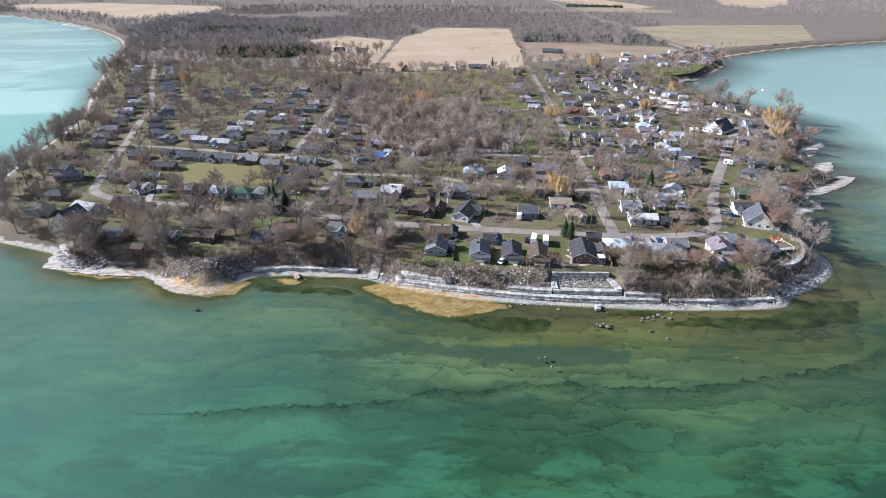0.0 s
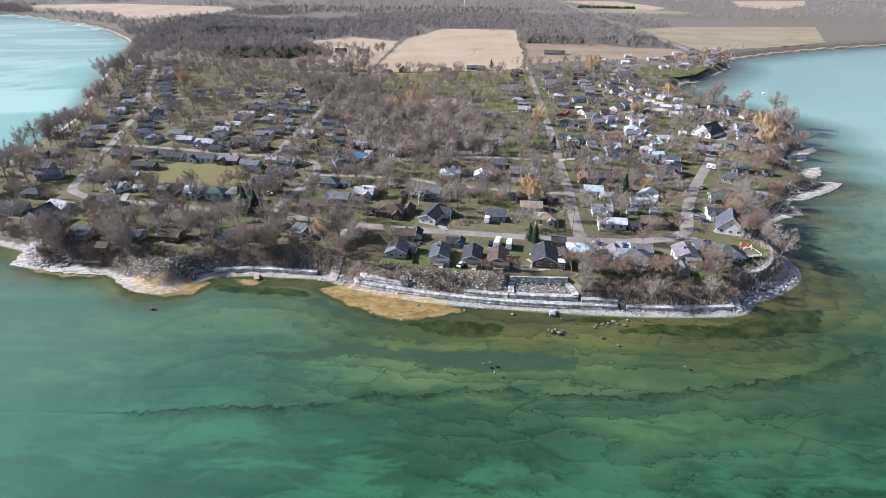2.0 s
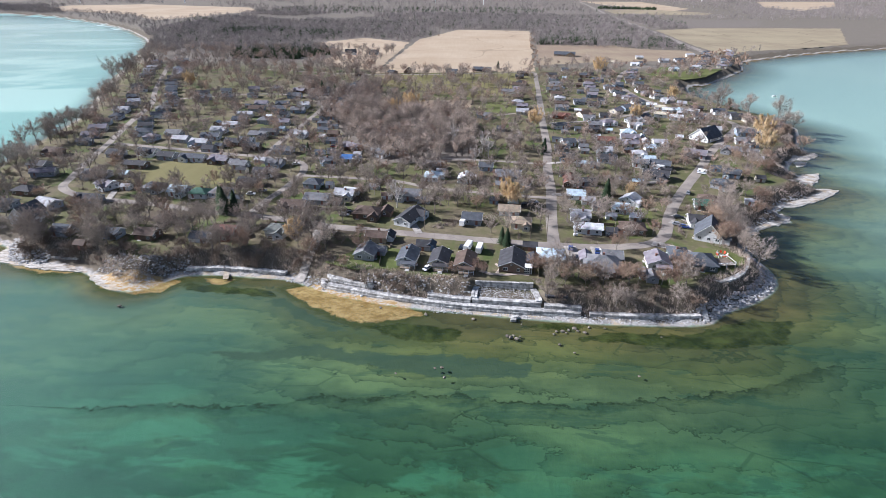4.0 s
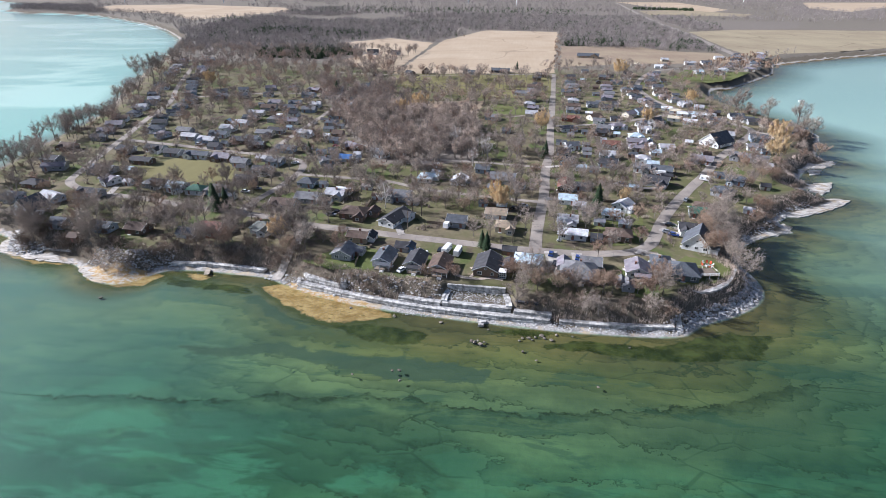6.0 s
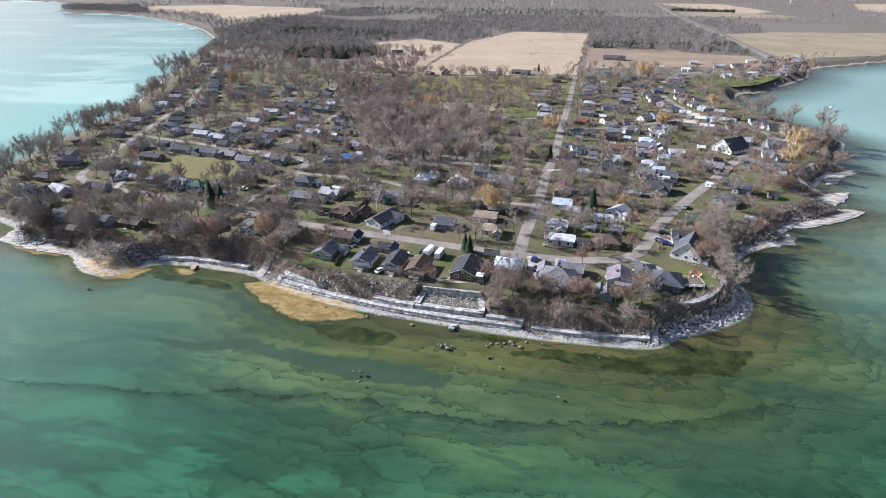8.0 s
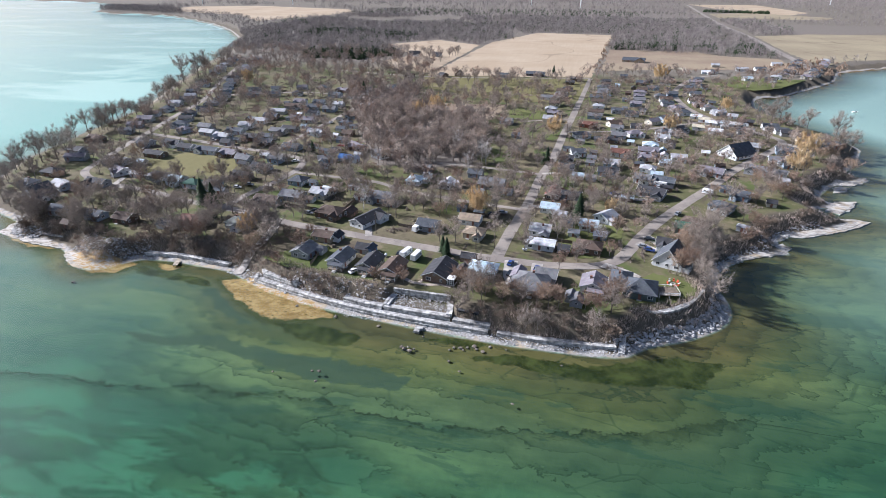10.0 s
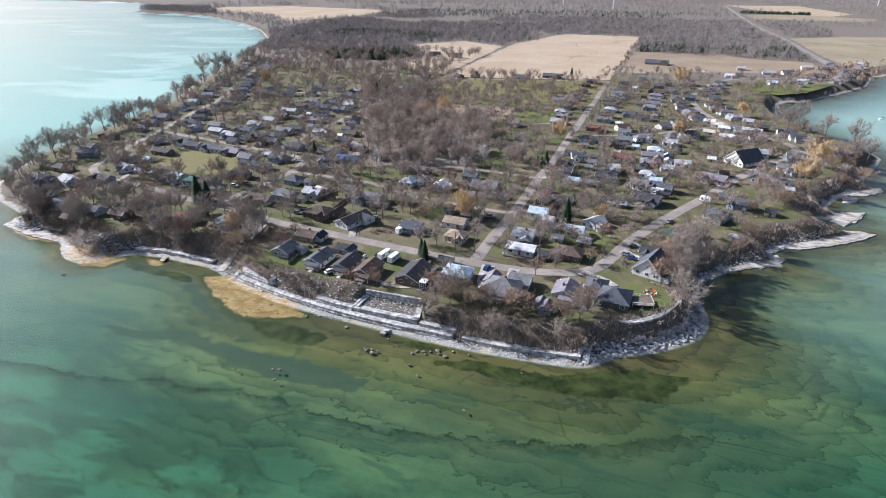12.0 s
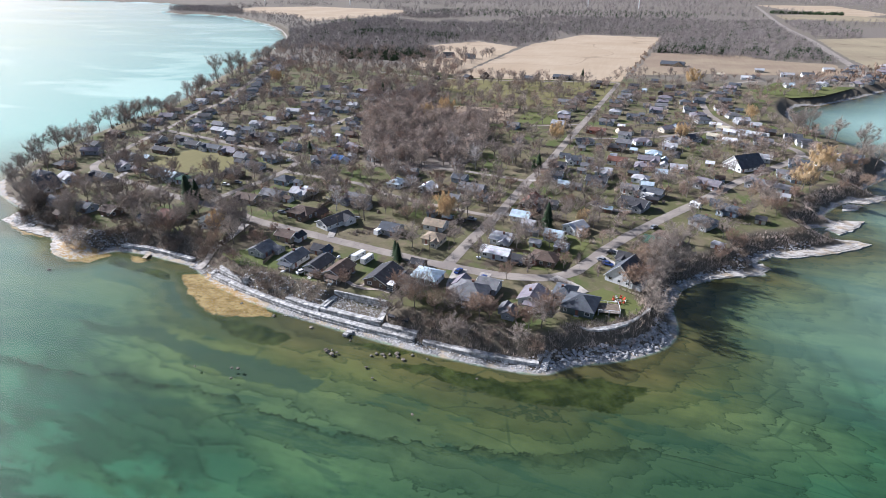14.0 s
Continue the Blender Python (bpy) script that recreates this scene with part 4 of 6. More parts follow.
# porches and annexes
def porch(x, y, rot, w, roof):
    """A lean-to porch on white posts against a cottage's lake side."""
    ob = empty("porch", pose(x, y, LAND, 0, 0, rot), label=f"open porch with white posts and a {ROOF_WORDS.get(roof, roof)} lean-to roof", category="porch", group="porches")
    part("floor", Solid().box(-w / 2, -1.1, -0.1, w / 2, 1.1, 0.45).mesh("floor", timber), ob)
    r = Solid().add([(-w / 2 - 0.2, -1.4, 2.35), (w / 2 + 0.2, -1.4, 2.35), (w / 2 + 0.2, 1.15, 2.75), (-w / 2 - 0.2, 1.15, 2.75), (-w / 2 - 0.2, -1.4, 2.47), (w / 2 + 0.2, -1.4, 2.47), (w / 2 + 0.2, 1.15, 2.87), (-w / 2 - 0.2, 1.15, 2.87)], [(3, 2, 1, 0), (4, 5, 6, 7), (0, 1, 5, 4), (1, 2, 6, 5), (2, 3, 7, 6), (3, 0, 4, 7)])
    part("roof", r.mesh("roof", roof_mats[roof]), ob)
    for i in range(4):
        part("post", Solid().box(-0.07, -0.07, 0.45, 0.07, 0.07, 2.4).mesh("post", white_trim), ob, pose(-w / 2 + 0.1 + i * (w - 0.2) / 3, -1.0, 0))
    part("rail", Solid().box(-w / 2, -1.04, 1.25, w / 2, -0.98, 1.35).mesh("rail", white_trim), ob)
    part("step", step_me, ob, pose(0, -1.1, -0.05, 0, 0, 180))


porch(19.7, 181.3, -6, 5.6, "slate")
porch(31.8, 180.3, -6, 5.4, "dark")
porch(41.3, 178.5, -6, 5.6, "brown")
porch(113, 184.2, -6, 5.5, "greymauve")
porch(-37, 203.6, -6, 6.5, "greygreen")
porch(91.5, 180.2, -6, 7.0, "grey")

# dark flat-roofed store dug into the bank
store = empty("bank_store", pose(72.5, 169.5, 2.2, 0, 0, -4), label="black flat-roofed store built into the bank", category="shed")
part("wall", Solid().box(-3.6, -2.6, -0.8, 3.6, 2.6, 2.4).mesh("wall", wall_mats["dark"]), store)
part("roof", Solid().box(-3.9, -2.9, 2.4, 3.9, 2.9, 2.62, taper=0.05).mesh("roof", roof_mats["dark"]), store)
part("door", Solid().box(-1.1, -2.68, -0.1, 1.1, -2.6, 1.95).mesh("door", timber), store)

# glazed garden room beside the dark house
sunroom = empty("sunroom", pose(63.4, 181.5, LAND, 0, 0, -6), label="white-framed glass garden room beside a dark cottage", category="sunroom")
part("glazing", Solid().box(-1.6, -1.5, 0.3, 1.6, 1.5, 2.5).mesh("glazing", glass), sunroom)
part("plinth", Solid().box(-1.7, -1.6, -0.1, 1.7, 1.6, 0.3).mesh("plinth", concrete), sunroom)
part("roof", Solid().box(-1.75, -1.65, 2.5, 1.75, 1.65, 2.7, taper=0.2).mesh("roof", white_trim), sunroom)
for i in range(5):
    part("bar", Solid().box(-0.05, -1.56, 0.3, 0.05, -1.5, 2.5).mesh("bar", white_trim), sunroom, pose(-1.5 + 0.75 * i, 0, 0))
    part("bar", Solid().box(-1.66, -0.05, 0.3, -1.6, 0.05, 2.5).mesh("bar", white_trim), sunroom, pose(0, -1.4 + 0.7 * i, 0))
for z in (0.9, 1.7):
    part("bar", Solid().box(-1.6, -1.57, z, 1.6, -1.51, z + 0.08).mesh("bar", white_trim), sunroom)

house(122.0, 196.5, 84, 7.5, 10, 'greenwall', 'slate', hip=True)
house(66, 188, -6, 6.5, 7, 'brownwall', 'dark')
house(96, 193, -6, 8, 8, 'greywall', 'grey')
house(86, 192, -6, 5, 8, 'greywall', 'greymauve')
house(106.5, 218.5, -6, 5, 6, 'redwall', 'brown')
house(7.5, 193, -6, 5.5, 5, 'greywall', 'grey')



# cottages along the farther streets
def row(points, start, end, step, off, seed):
    r = random.Random(seed)
    line = spline(points, 2.0)
    run = 0.0
    nxt = start
    for p, q in zip(line, line[1:]):
        run += (q - p).length
        if run < nxt or run > end:
            continue
        nxt = run + step * r.uniform(0.85, 1.3)
        d = (q - p).normalized()
        for side in (-1, 1):
            n = Vector((-d.y, d.x, 0)) * side * off * r.uniform(0.85, 1.3)
            x, y = p.x + n.x, p.y + n.y
            if r.random() < 0.12 or ground_at(x, y)[1] < 12 or any((x - a) ** 2 + (y - b) ** 2 < (c + 6) ** 2 for a, b, c in house_spots):
                continue
            house(x, y, math.degrees(math.atan2(d.y, d.x)) + r.choice((0, 90)) + r.uniform(-4, 4), r.uniform(9, 13), r.uniform(7, 9), r.choice(("white", "white", "greywall", "bluewall", "cream", "brownwall")), r.choice(("dark", "slate", "grey", "slate", "palegrey", "brown", "greymauve")), hip=r.random() < 0.25)


row(WEST_ROAD[2:], 20, 520, 17, 13, 1)
row(NORTH_STREET, 15, 260, 16, 13, 2)
row(SCHOOL_STREET[3:], 10, 140, 16, 13, 3)
row([(-80, 480), (-140, 500), (-215, 470)], 10, 140, 16, 13, 4)
row([(93, 408), (140, 425), (200, 470)], 10, 120, 15, 12, 5)
row(CENTRE_STREET[5:], 10, 240, 16, 15, 6)
row([(-120, 345), (-118, 400), (-122, 470)], 5, 130, 15, 9, 7)
row([(130, 300), (135, 360), (140, 410)], 5, 110, 15, 10, 8)
row([(198, 481), (186, 530), (190, 600), (215, 680)], 10, 200, 15, 13, 9)
row([(130, 470), (140, 540), (150, 640)], 5, 170, 16, 11, 10)
row([(300, 660), (340, 740), (390, 860)], 5, 230, 24, 12, 11)
row([(-20, 330), (-40, 300)], 5, 40, 16, 10, 12)


def outbuildings(n, box, seed):
    """Sheds and garages in the back yards."""
    r = random.Random(seed)
    tries = 0
    while n and tries < 4000:
        tries += 1
        x, y = r.uniform(box[0], box[2]), r.uniform(box[1], box[3])
        near = min(math.hypot(x - a, y - b) - c for a, b, c in house_spots)
        if not 2.6 < near < 9 or ground_at(x, y)[1] < 18 or min(far_from([(p.x, p.y) for p in spline(q, 20.0)], np.array([x]), np.array([y]))[0] for q in ROADS) < 6.5 or inside(PLAYING_FIELD, np.array([x]), np.array([y]))[0]:
            continue
        n -= 1
        house(x, y, r.choice((-6, 84)) + r.uniform(-5, 5), r.uniform(4, 7), r.uniform(3.5, 5.5), r.choice(("white", "white", "greywall", "cream", "bluewall", "brownwall")), r.choice(("palegrey", "slate", "grey", "dark", "white", "brown", "paleblue")))


outbuildings(30, (90, 215, 240, 420), 31)
outbuildings(22, (-150, 235, 75, 330), 32)
outbuildings(16, (95, 420, 240, 640), 33)
outbuildings(10, (-150, 330, -50, 500), 34)

# ---- trees ----
def limb_tree(seed, height, spread, limbs, twigs, twig_len, twig_w, droop=0.0, trunk_h=0.22, lean=0.6):
    """Wood of a bare tree (tapered trunk, limbs, branches) and its crown of fine twigs."""
    r = random.Random(seed)
    wood, tips = Solid(), []
    base = height * 0.014
    fork = Vector((r.uniform(-0.3, 0.3), r.uniform(-0.3, 0.3), height * trunk_h))
    wood.tube((0, 0, -0.4), fork, base * 1.5, base, 7, False)
    core = Vector((0, 0, height * 0.6))
    for i in range(limbs):
        ang = 6.2832 * (i * 0.382 + r.uniform(-0.05, 0.05))
        up = 0.98 - 1.1 * (i / limbs) + r.uniform(-0.1, 0.1)
        flat = math.sqrt(max(0.05, 1 - up * up))
        grow = r.uniform(0.82, 1.08)
        q = core + Vector((math.cos(ang) * flat * spread * grow, math.sin(ang) * flat * spread * grow, up * height * 0.4 * grow))
        p = fork + Vector((0, 0, max(0.0, up) * height * 0.14))
        bend = p.lerp(q, 0.45) + Vector((0, 0, -0.04 * height * lean))
        wood.tube(fork if i else (0, 0, height * 0.1), p, base * 0.7, base * 0.5, 5, False)
        wood.tube(p, bend, base * 0.5, base * 0.38, 4, False)
        wood.tube(bend, q, base * 0.38, base * 0.09, 3, False)
        for j in range(5):
            t = r.uniform(0.0, 0.9)
            s = bend.lerp(q, t) if r.random() < 0.75 else p.lerp(bend, 0.5 + t / 2)
            e = s + (Vector((r.uniform(-1, 1), r.uniform(-1, 1), r.uniform(-0.1, 1.0))).normalized() + (q - p).normalized() * 0.5) * spread * r.uniform(0.22, 0.42)
            wood.tube(s, e, base * 0.24, base * 0.07, 3, False)
            tips += [(s, e), (s, e)]
        tips.append((bend, q))
    v, f = [], []
    for _ in range(twigs):
        a, b = tips[r.randrange(len(tips))]
        s = a.lerp(b, r.uniform(0.15, 1.02)) + Vector((r.gauss(0, 0.12), r.gauss(0, 0.12), r.gauss(0, 0.12)))
        out = Vector((s.x, s.y, 0)) * 0.12
        d = (Vector((r.gauss(0, 1), r.gauss(0, 1), r.gauss(0.6, 0.7))) + out)
        d.normalize()
        d = (d * (1 - droop) + Vector((0, 0, -1)) * droop) * twig_len * r.uniform(0.5, 1.4)
        side = d.cross(Vector((r.gauss(0, 1), r.gauss(0, 1), r.gauss(0, 1)))).normalized() * twig_w * r.uniform(0.6, 1.3)
        o = len(v)
        v += [s - side, s + side, s + d]
        f.append((o, o + 1, o + 2))
    return wood, v, f


def tree_kind(name, seeds, mat, trunk_mat, **kw):
    out = []
    for s in seeds:
        wood, v, f = limb_tree(s, **kw)
        out.append((wood.mesh(name + "_trunk", trunk_mat, True), mesh_of(name + "_crown", v, f, mat)))
    return out


def conifer_kind(seed, height, spread):
    r = random.Random(seed)
    wood = Solid().tube((0, 0, -0.3), (0, 0, height * 0.97), height * 0.018, 0.03, 6, False)
    v, f = [], []
    for _ in range(1500):
        t = r.random() ** 0.75
        z = height * (0.06 + 0.94 * t)
        reach = spread * (1 - t) ** 0.85 * r.uniform(0.45, 1.1) + 0.15
        ang = r.uniform(0, 6.2832)
        d = Vector((math.cos(ang), math.sin(ang), 0))
        s = Vector((0, 0, z)) + d * reach * 0.35
        e = Vector((0, 0, z - reach * 0.22)) + d * reach
        w = Vector((-d.y, d.x, r.uniform(-0.4, 0.4))) * r.uniform(0.12, 0.3)
        o = len(v)
        v += [s - w, s + w, e]
        f.append((o, o + 1, o + 2))
    return wood.mesh("conifer_trunk", bark, True), mesh_of("conifer_crown", v, f, needle)




def island_twig(name, a, b):
    k = Nodes(name)
    c = k.mix(k.step(k.noise(0.11, 3), 0.36, 0.64), tuple(v * 0.72 for v in a), b)
    c = k.mix(k.math("MULTIPLY", k.n.new("ShaderNodeNewGeometry").outputs["Random Per Island"], 0.5), c, tuple(v * 0.6 for v in a))
    return k.surface(c, 0.9, 0, None, 0.15)


twig_far = island_twig("twig_inland", (0.31, 0.255, 0.215), (0.48, 0.4, 0.34))
twig_far_red = island_twig("twig_inland_red", (0.36, 0.25, 0.2), (0.5, 0.38, 0.29))
twig_far_pale = island_twig("twig_inland_pale", (0.44, 0.365, 0.3), (0.62, 0.51, 0.42))
wood_far = island_twig("woodland_twigs", (0.29, 0.255, 0.24), (0.44, 0.39, 0.355))
bare = tree_kind("tree", range(1, 7), twig, bark, height=12.5, spread=5.2, limbs=12, twigs=2300, twig_len=1.5, twig_w=0.032)
reddish = tree_kind("red_tree", range(11, 14), twig_red, bark, height=10.0, spread=4.4, limbs=11, twigs=2300, twig_len=1.3, twig_w=0.032)
tall = tree_kind("tall_tree", range(21, 25), twig, bark, height=16.0, spread=5.2, limbs=12, twigs=2300, twig_len=1.7, twig_w=0.033, trunk_h=0.3, lean=0.3)
pale = tree_kind("birch", range(31, 33), twig_pale, twig_pale, height=12.0, spread=3.8, limbs=8, twigs=700, twig_len=1.3, twig_w=0.03)
willow = tree_kind("willow", range(41, 44), willow_mat, bark, height=10.5, spread=4.8, limbs=11, twigs=2600, twig_len=2.8, twig_w=0.05, droop=0.72)
shrub = tree_kind("shrub", range(51, 55), brush_mat, bark, height=3.6, spread=2.2, limbs=9, twigs=700, twig_len=0.9, twig_w=0.035, trunk_h=0.06, lean=0.8)
conifers = [conifer_kind(61, 10.0, 3.3), conifer_kind(62, 9.0, 2.9)]
KINDS = {
    "bare": (bare, "tree", "leafless grey-brown broadleaf tree", "bare trees"),
    "reddish": (reddish, "tree", "leafless tree with reddish budding twigs", "budding trees"),
    "tall": (tall, "tree", "tall leafless tree with upright limbs", "tall bare trees"),
    "pale": (pale, "tree", "pale white-barked leafless tree", "pale trees"),
    "willow": (willow, "willow", "golden weeping willow with hanging bare shoots", "willows"),
    "shrub": (shrub, "shrub", "bare brown shrub on the bank", "bank shrubs"),
    "conifer": (conifers, "conifer", "dark green conifer among the cottages", "conifers"),
}
tree_spots = []


def tree(kind, x, y, size=1.0, z=None, wide=1.0):
    meshes, name, label, group = KINDS[kind]
    trunk_me, crown_me = meshes[rnd.randrange(len(meshes))]
    if z is None:
        z = ground_at(x, y)[0]
    k = size * rnd.uniform(0.9, 1.1)
    ob = empty(name, pose(x, y, z, 0, 0, rnd.uniform(0, 360)) @ Matrix.Diagonal((k * wide, k * wide, k, 1)), label=label, category=name, group=group)
    part("trunk", trunk_me, ob)
    part("crown", crown_me, ob)
    tree_spots.append((x, y))
    return ob


road_gap = np.full(LOOK.shape, 1e9)
for r in ROADS:
    road_gap = np.minimum(road_gap, far_from([(p.x, p.y) for p in spline(r, 12.0)], *np.meshgrid(LX, LY)))


def free(x, y, gap_house=0.0, gap_road=3.8):
    for hx, hy, hr in house_spots:
        if (x - hx) ** 2 + (y - hy) ** 2 < (hr + gap_house) ** 2:
            return False
        if hy < 240 and hr > 4.5 and -46 < hx < 60 and abs(x - hx) < hr + 1.0 and -13 < y - hy < 2 and y > 175:
            return False
    if 123 < x < 149 and 166 < y < 208 or -158 < x < -138 and 208 < y < 226:
        return False
    if inside(PLAYING_FIELD, np.array([x]), np.array([y]))[0]:
        return False
    return road_gap[cell(x, y)] > gap_road


def scatter(n, box, kinds, test, size=(0.8, 1.15), gap=3.0, gap_road=3.8):
    made, tries = 0, 0
    while made < n and tries < n * 12:
        tries += 1
        x, y = rnd.uniform(box[0], box[2]), rnd.uniform(box[1], box[3])
        if not test(x, y) or any((x - a) ** 2 + (y - b) ** 2 < gap * gap for a, b in tree_spots[-400:]) or not free(x, y, 0, gap_road):
            continue
        tree(rnd.choice(kinds), x, y, rnd.uniform(*size))
        made += 1


# named trees
for x, y, s in ((-28, 201, 0.8), (60, 249, 0.95), (86, 398, 1.2), (-6, 437, 1.4), (-18, 427, 1.0), (164, 427, 1.1), (221, 345, 1.1), (236, 380, 1.2), (-227, 530, 1.2), (215, 505, 1.0), (179, 645, 1.3), (120, 262, 0.7), (62, 246, 0.8)):
    tree("willow", x, y, s * 1.2)
for x, y, s in ((-68, 227, 1.45), (-64, 229, 1.25), (-71, 231, 1.2), (-54, 214, 0.55), (-52, 213, 0.5), (57, 202, 0.8), (55, 204, 0.75), (106, 252, 1.15), (-55, 318, 0.9), (69, 669, 1.0), (-94, 507, 1.2), (-80, 496, 1.0), (86, 335, 0.9), (250, 470, 0.9), (84, 330, 0.7), (152, 308, 0.4)):
    tree("conifer", x, y, s)
for x, y, s in ((-200, 263, 1.1), (-195, 269, 1.0), (-190, 272, 1.1), (-205, 256, 1.0), (-227, 325, 1.0), (-230, 340, 1.05), (-234, 356, 1.0), (-236, 372, 0.9), (-292, 516, 1.7), (-298, 548, 1.8), (-302, 566, 1.6), (240, 470, 1.1), (250, 485, 1.2), (262, 462, 1.1), (267, 425, 1.2), (272, 412, 1.1), (262, 405, 1.0), (-262, 440, 1.0), (-258, 455, 1.1), (-330, 640, 1.3), (-345, 680, 1.3), (-270, 468, 1.0)):
    tree("tall", x, y, s)
for x, y, s in ((36, 177, 0.5), (45, 180, 0.6), (47, 178, 0.55), (66, 181, 0.8), (120, 186, 0.8), (149, 216, 0.8), (-4, 181, 0.55), (0, 192, 1.0), (8, 240, 1.1), (48, 330, 1.2), (52, 322, 1.1), (44, 309, 1.0), (30, 345, 1.2), (70, 338, 1.0), (115, 236, 0.6), (100, 202, 0.8)):
    tree("pale" if y > 230 else "reddish", x, y, s)
works = lambda x, y: 24 < x < 69 and y < 177 or 119 < x < 125 and y < 184  # kept clear: terraces and stairs
shore_test = lambda lo, hi: (lambda x, y: lo < ground_at(x, y)[1] < hi and not works(x, y))
# wooded bank, west part
scatter(60, (-150, 184, -8, 222), ("bare", "bare", "bare", "shrub", "reddish"), shore_test(7, 40), (0.75, 1.1), 3.0)
scatter(50, (-150, 184, -8, 205), ("shrub",), shore_test(5, 16), (0.8, 1.3), 1.8)
# bank of the point
scatter(45, (-5, 164, 125, 190), ("shrub",), shore_test(6, 13), (0.6, 0.95), 2.6)
scatter(44, (64, 164, 120, 186), ("bare", "bare", "reddish"), shore_test(6, 22), (0.6, 0.95), 3.2)
scatter(30, (128, 166, 162, 240), ("bare", "reddish", "tall"), shore_test(6, 18), (0.75, 1.0), 3.2)
scatter(34, (126, 166, 262, 420), ("shrub", "reddish", "shrub"), shore_test(5, 17), (0.7, 1.1), 2.4)
scatter(40, (-250, 196, -140, 420), ("bare", "shrub", "tall"), shore_test(5, 26), (0.7, 1.0), 4.0)
# dry brush that clothes the bank
def bank_brush(n):
    v, f = [], []
    while n:
        x, y = rnd.uniform(-150, 262), rnd.uniform(160, 420)
        z, sd_ = ground_at(x, y)
        if not 4.5 < sd_ < (10.5 if 64 < x < 124 and y < 190 or x > 165 else 14) or (42 < x < 69 and y < 177) or (24 < x < 44 and y < 168):
            continue
        n -= 1
        for _ in range(7):
            bx, by, a = x + rnd.gauss(0, 0.4), y + rnd.gauss(0, 0.4), rnd.uniform(0, 3.14)
            h, w = rnd.uniform(0.6, 1.9), rnd.uniform(0.03, 0.09)
            o = len(v)
            v += [(bx - math.cos(a) * w, by - math.sin(a) * w, z - 0.2), (bx + math.cos(a) * w, by + math.sin(a) * w, z - 0.2), (bx + rnd.gauss(0, 0.5), by + rnd.gauss(0, 0.5), z + h)]
            f.append((o, o + 1, o + 2))
    return tagged(new("bank_brush", mesh_of("bank_brush", v, f, twig_far_pale)), "dry brown brush and weeds on the bank", "brush", kind="stuff")


bank_brush(5200)


def yard_scrub(lots):
    """Bare shrubs, weeds and hedges along the backs of the lots."""
    v, f = [], []
    r = random.Random(17)
    while lots:
        x, y, turn = r.uniform(-200, 240), r.uniform(205, 600), radians(r.choice((-6, 84)) + r.uniform(-8, 8))
        if ground_at(x, y)[1] < 16:
            continue
        lots -= 1
        run, tall_ = r.uniform(2, 12), r.uniform(0.8, 2.6)
        for _ in range(int(run * 1.6) + 2):
            t = r.uniform(-0.5, 0.5) * run
            bx, by = x + math.cos(turn) * t, y + math.sin(turn) * t
            if not free(bx, by, -1.2, 3.4):
                continue
            z = ground_at(bx, by)[0]
            for _ in range(9):
                a, w = r.uniform(0, 3.14), r.uniform(0.03, 0.08)
                px, py = bx + r.gauss(0, 0.35), by + r.gauss(0, 0.35)
                o = len(v)
                v += [(px - math.cos(a) * w, py - math.sin(a) * w, z - 0.1), (px + math.cos(a) * w, py + math.sin(a) * w, z - 0.1), (px + r.gauss(0, 0.45), py + r.gauss(0, 0.45), z + tall_ * r.uniform(0.5, 1.1))]
                f.append((o, o + 1, o + 2))
    return tagged(new("yard_scrub", mesh_of("yard_scrub", v, f, twig_far)), "bare shrubs and dry weeds along the lot lines", "shrubs", kind="stuff")


yard_scrub(1300)


# the trees past the near streets: one mesh a kind
def sprays(seeds, **kw):
    out = []
    for sd_ in seeds:
        wood, v, f = limb_tree(sd_, **kw)
        out.append((np.array(v), np.array(wood.v), wood.f))
    return out


far_kinds = {
    "bare": sprays(range(71, 75), height=12.0, spread=4.3, limbs=7, twigs=560, twig_len=1.9, twig_w=0.06),
    "reddish": sprays(range(75, 78), height=10.0, spread=4.0, limbs=7, twigs=560, twig_len=1.7, twig_w=0.062),
}
far_kinds["slim"] = sprays(range(81, 85), height=12.5, spread=2.6, limbs=7, twigs=420, twig_len=2.2, twig_w=0.06, trunk_h=0.2)
far_pile = {"bare": [], "reddish": [], "slim": []}


def distant(n, box, test, size=(0.7, 1.1), gap=3.5, gap_road=3.8, near_house=-1.0, slim=0.06):
    made, tries = 0, 0
    taken = {}
    while made < n and tries < n * 10:
        tries += 1
        x, y = rnd.uniform(box[0], box[2]), rnd.uniform(box[1], box[3])
        key = (int(x / gap), int(y / gap))
        if key in taken or not test(x, y) or not free(x, y, near_house, gap_road):
            continue
        taken[key] = 1
        far_pile["slim" if rnd.random() < slim else "reddish" if rnd.random() < 0.35 else "bare"].append((x, y, rnd.uniform(*size), rnd.uniform(0, 6.28)))
        made += 1


# thicket in the middle
in_wood = lambda k: (lambda x, y: bool(inside(WOODS[k], np.array([x]), np.array([y]))[0]))
distant(330, (-60, 305, 50, 455), in_wood(4), (0.7, 1.1), 2.6, slim=0.7)
distant(110, (-130, 410, -30, 546), in_wood(5), (0.8, 1.1), 3.0)
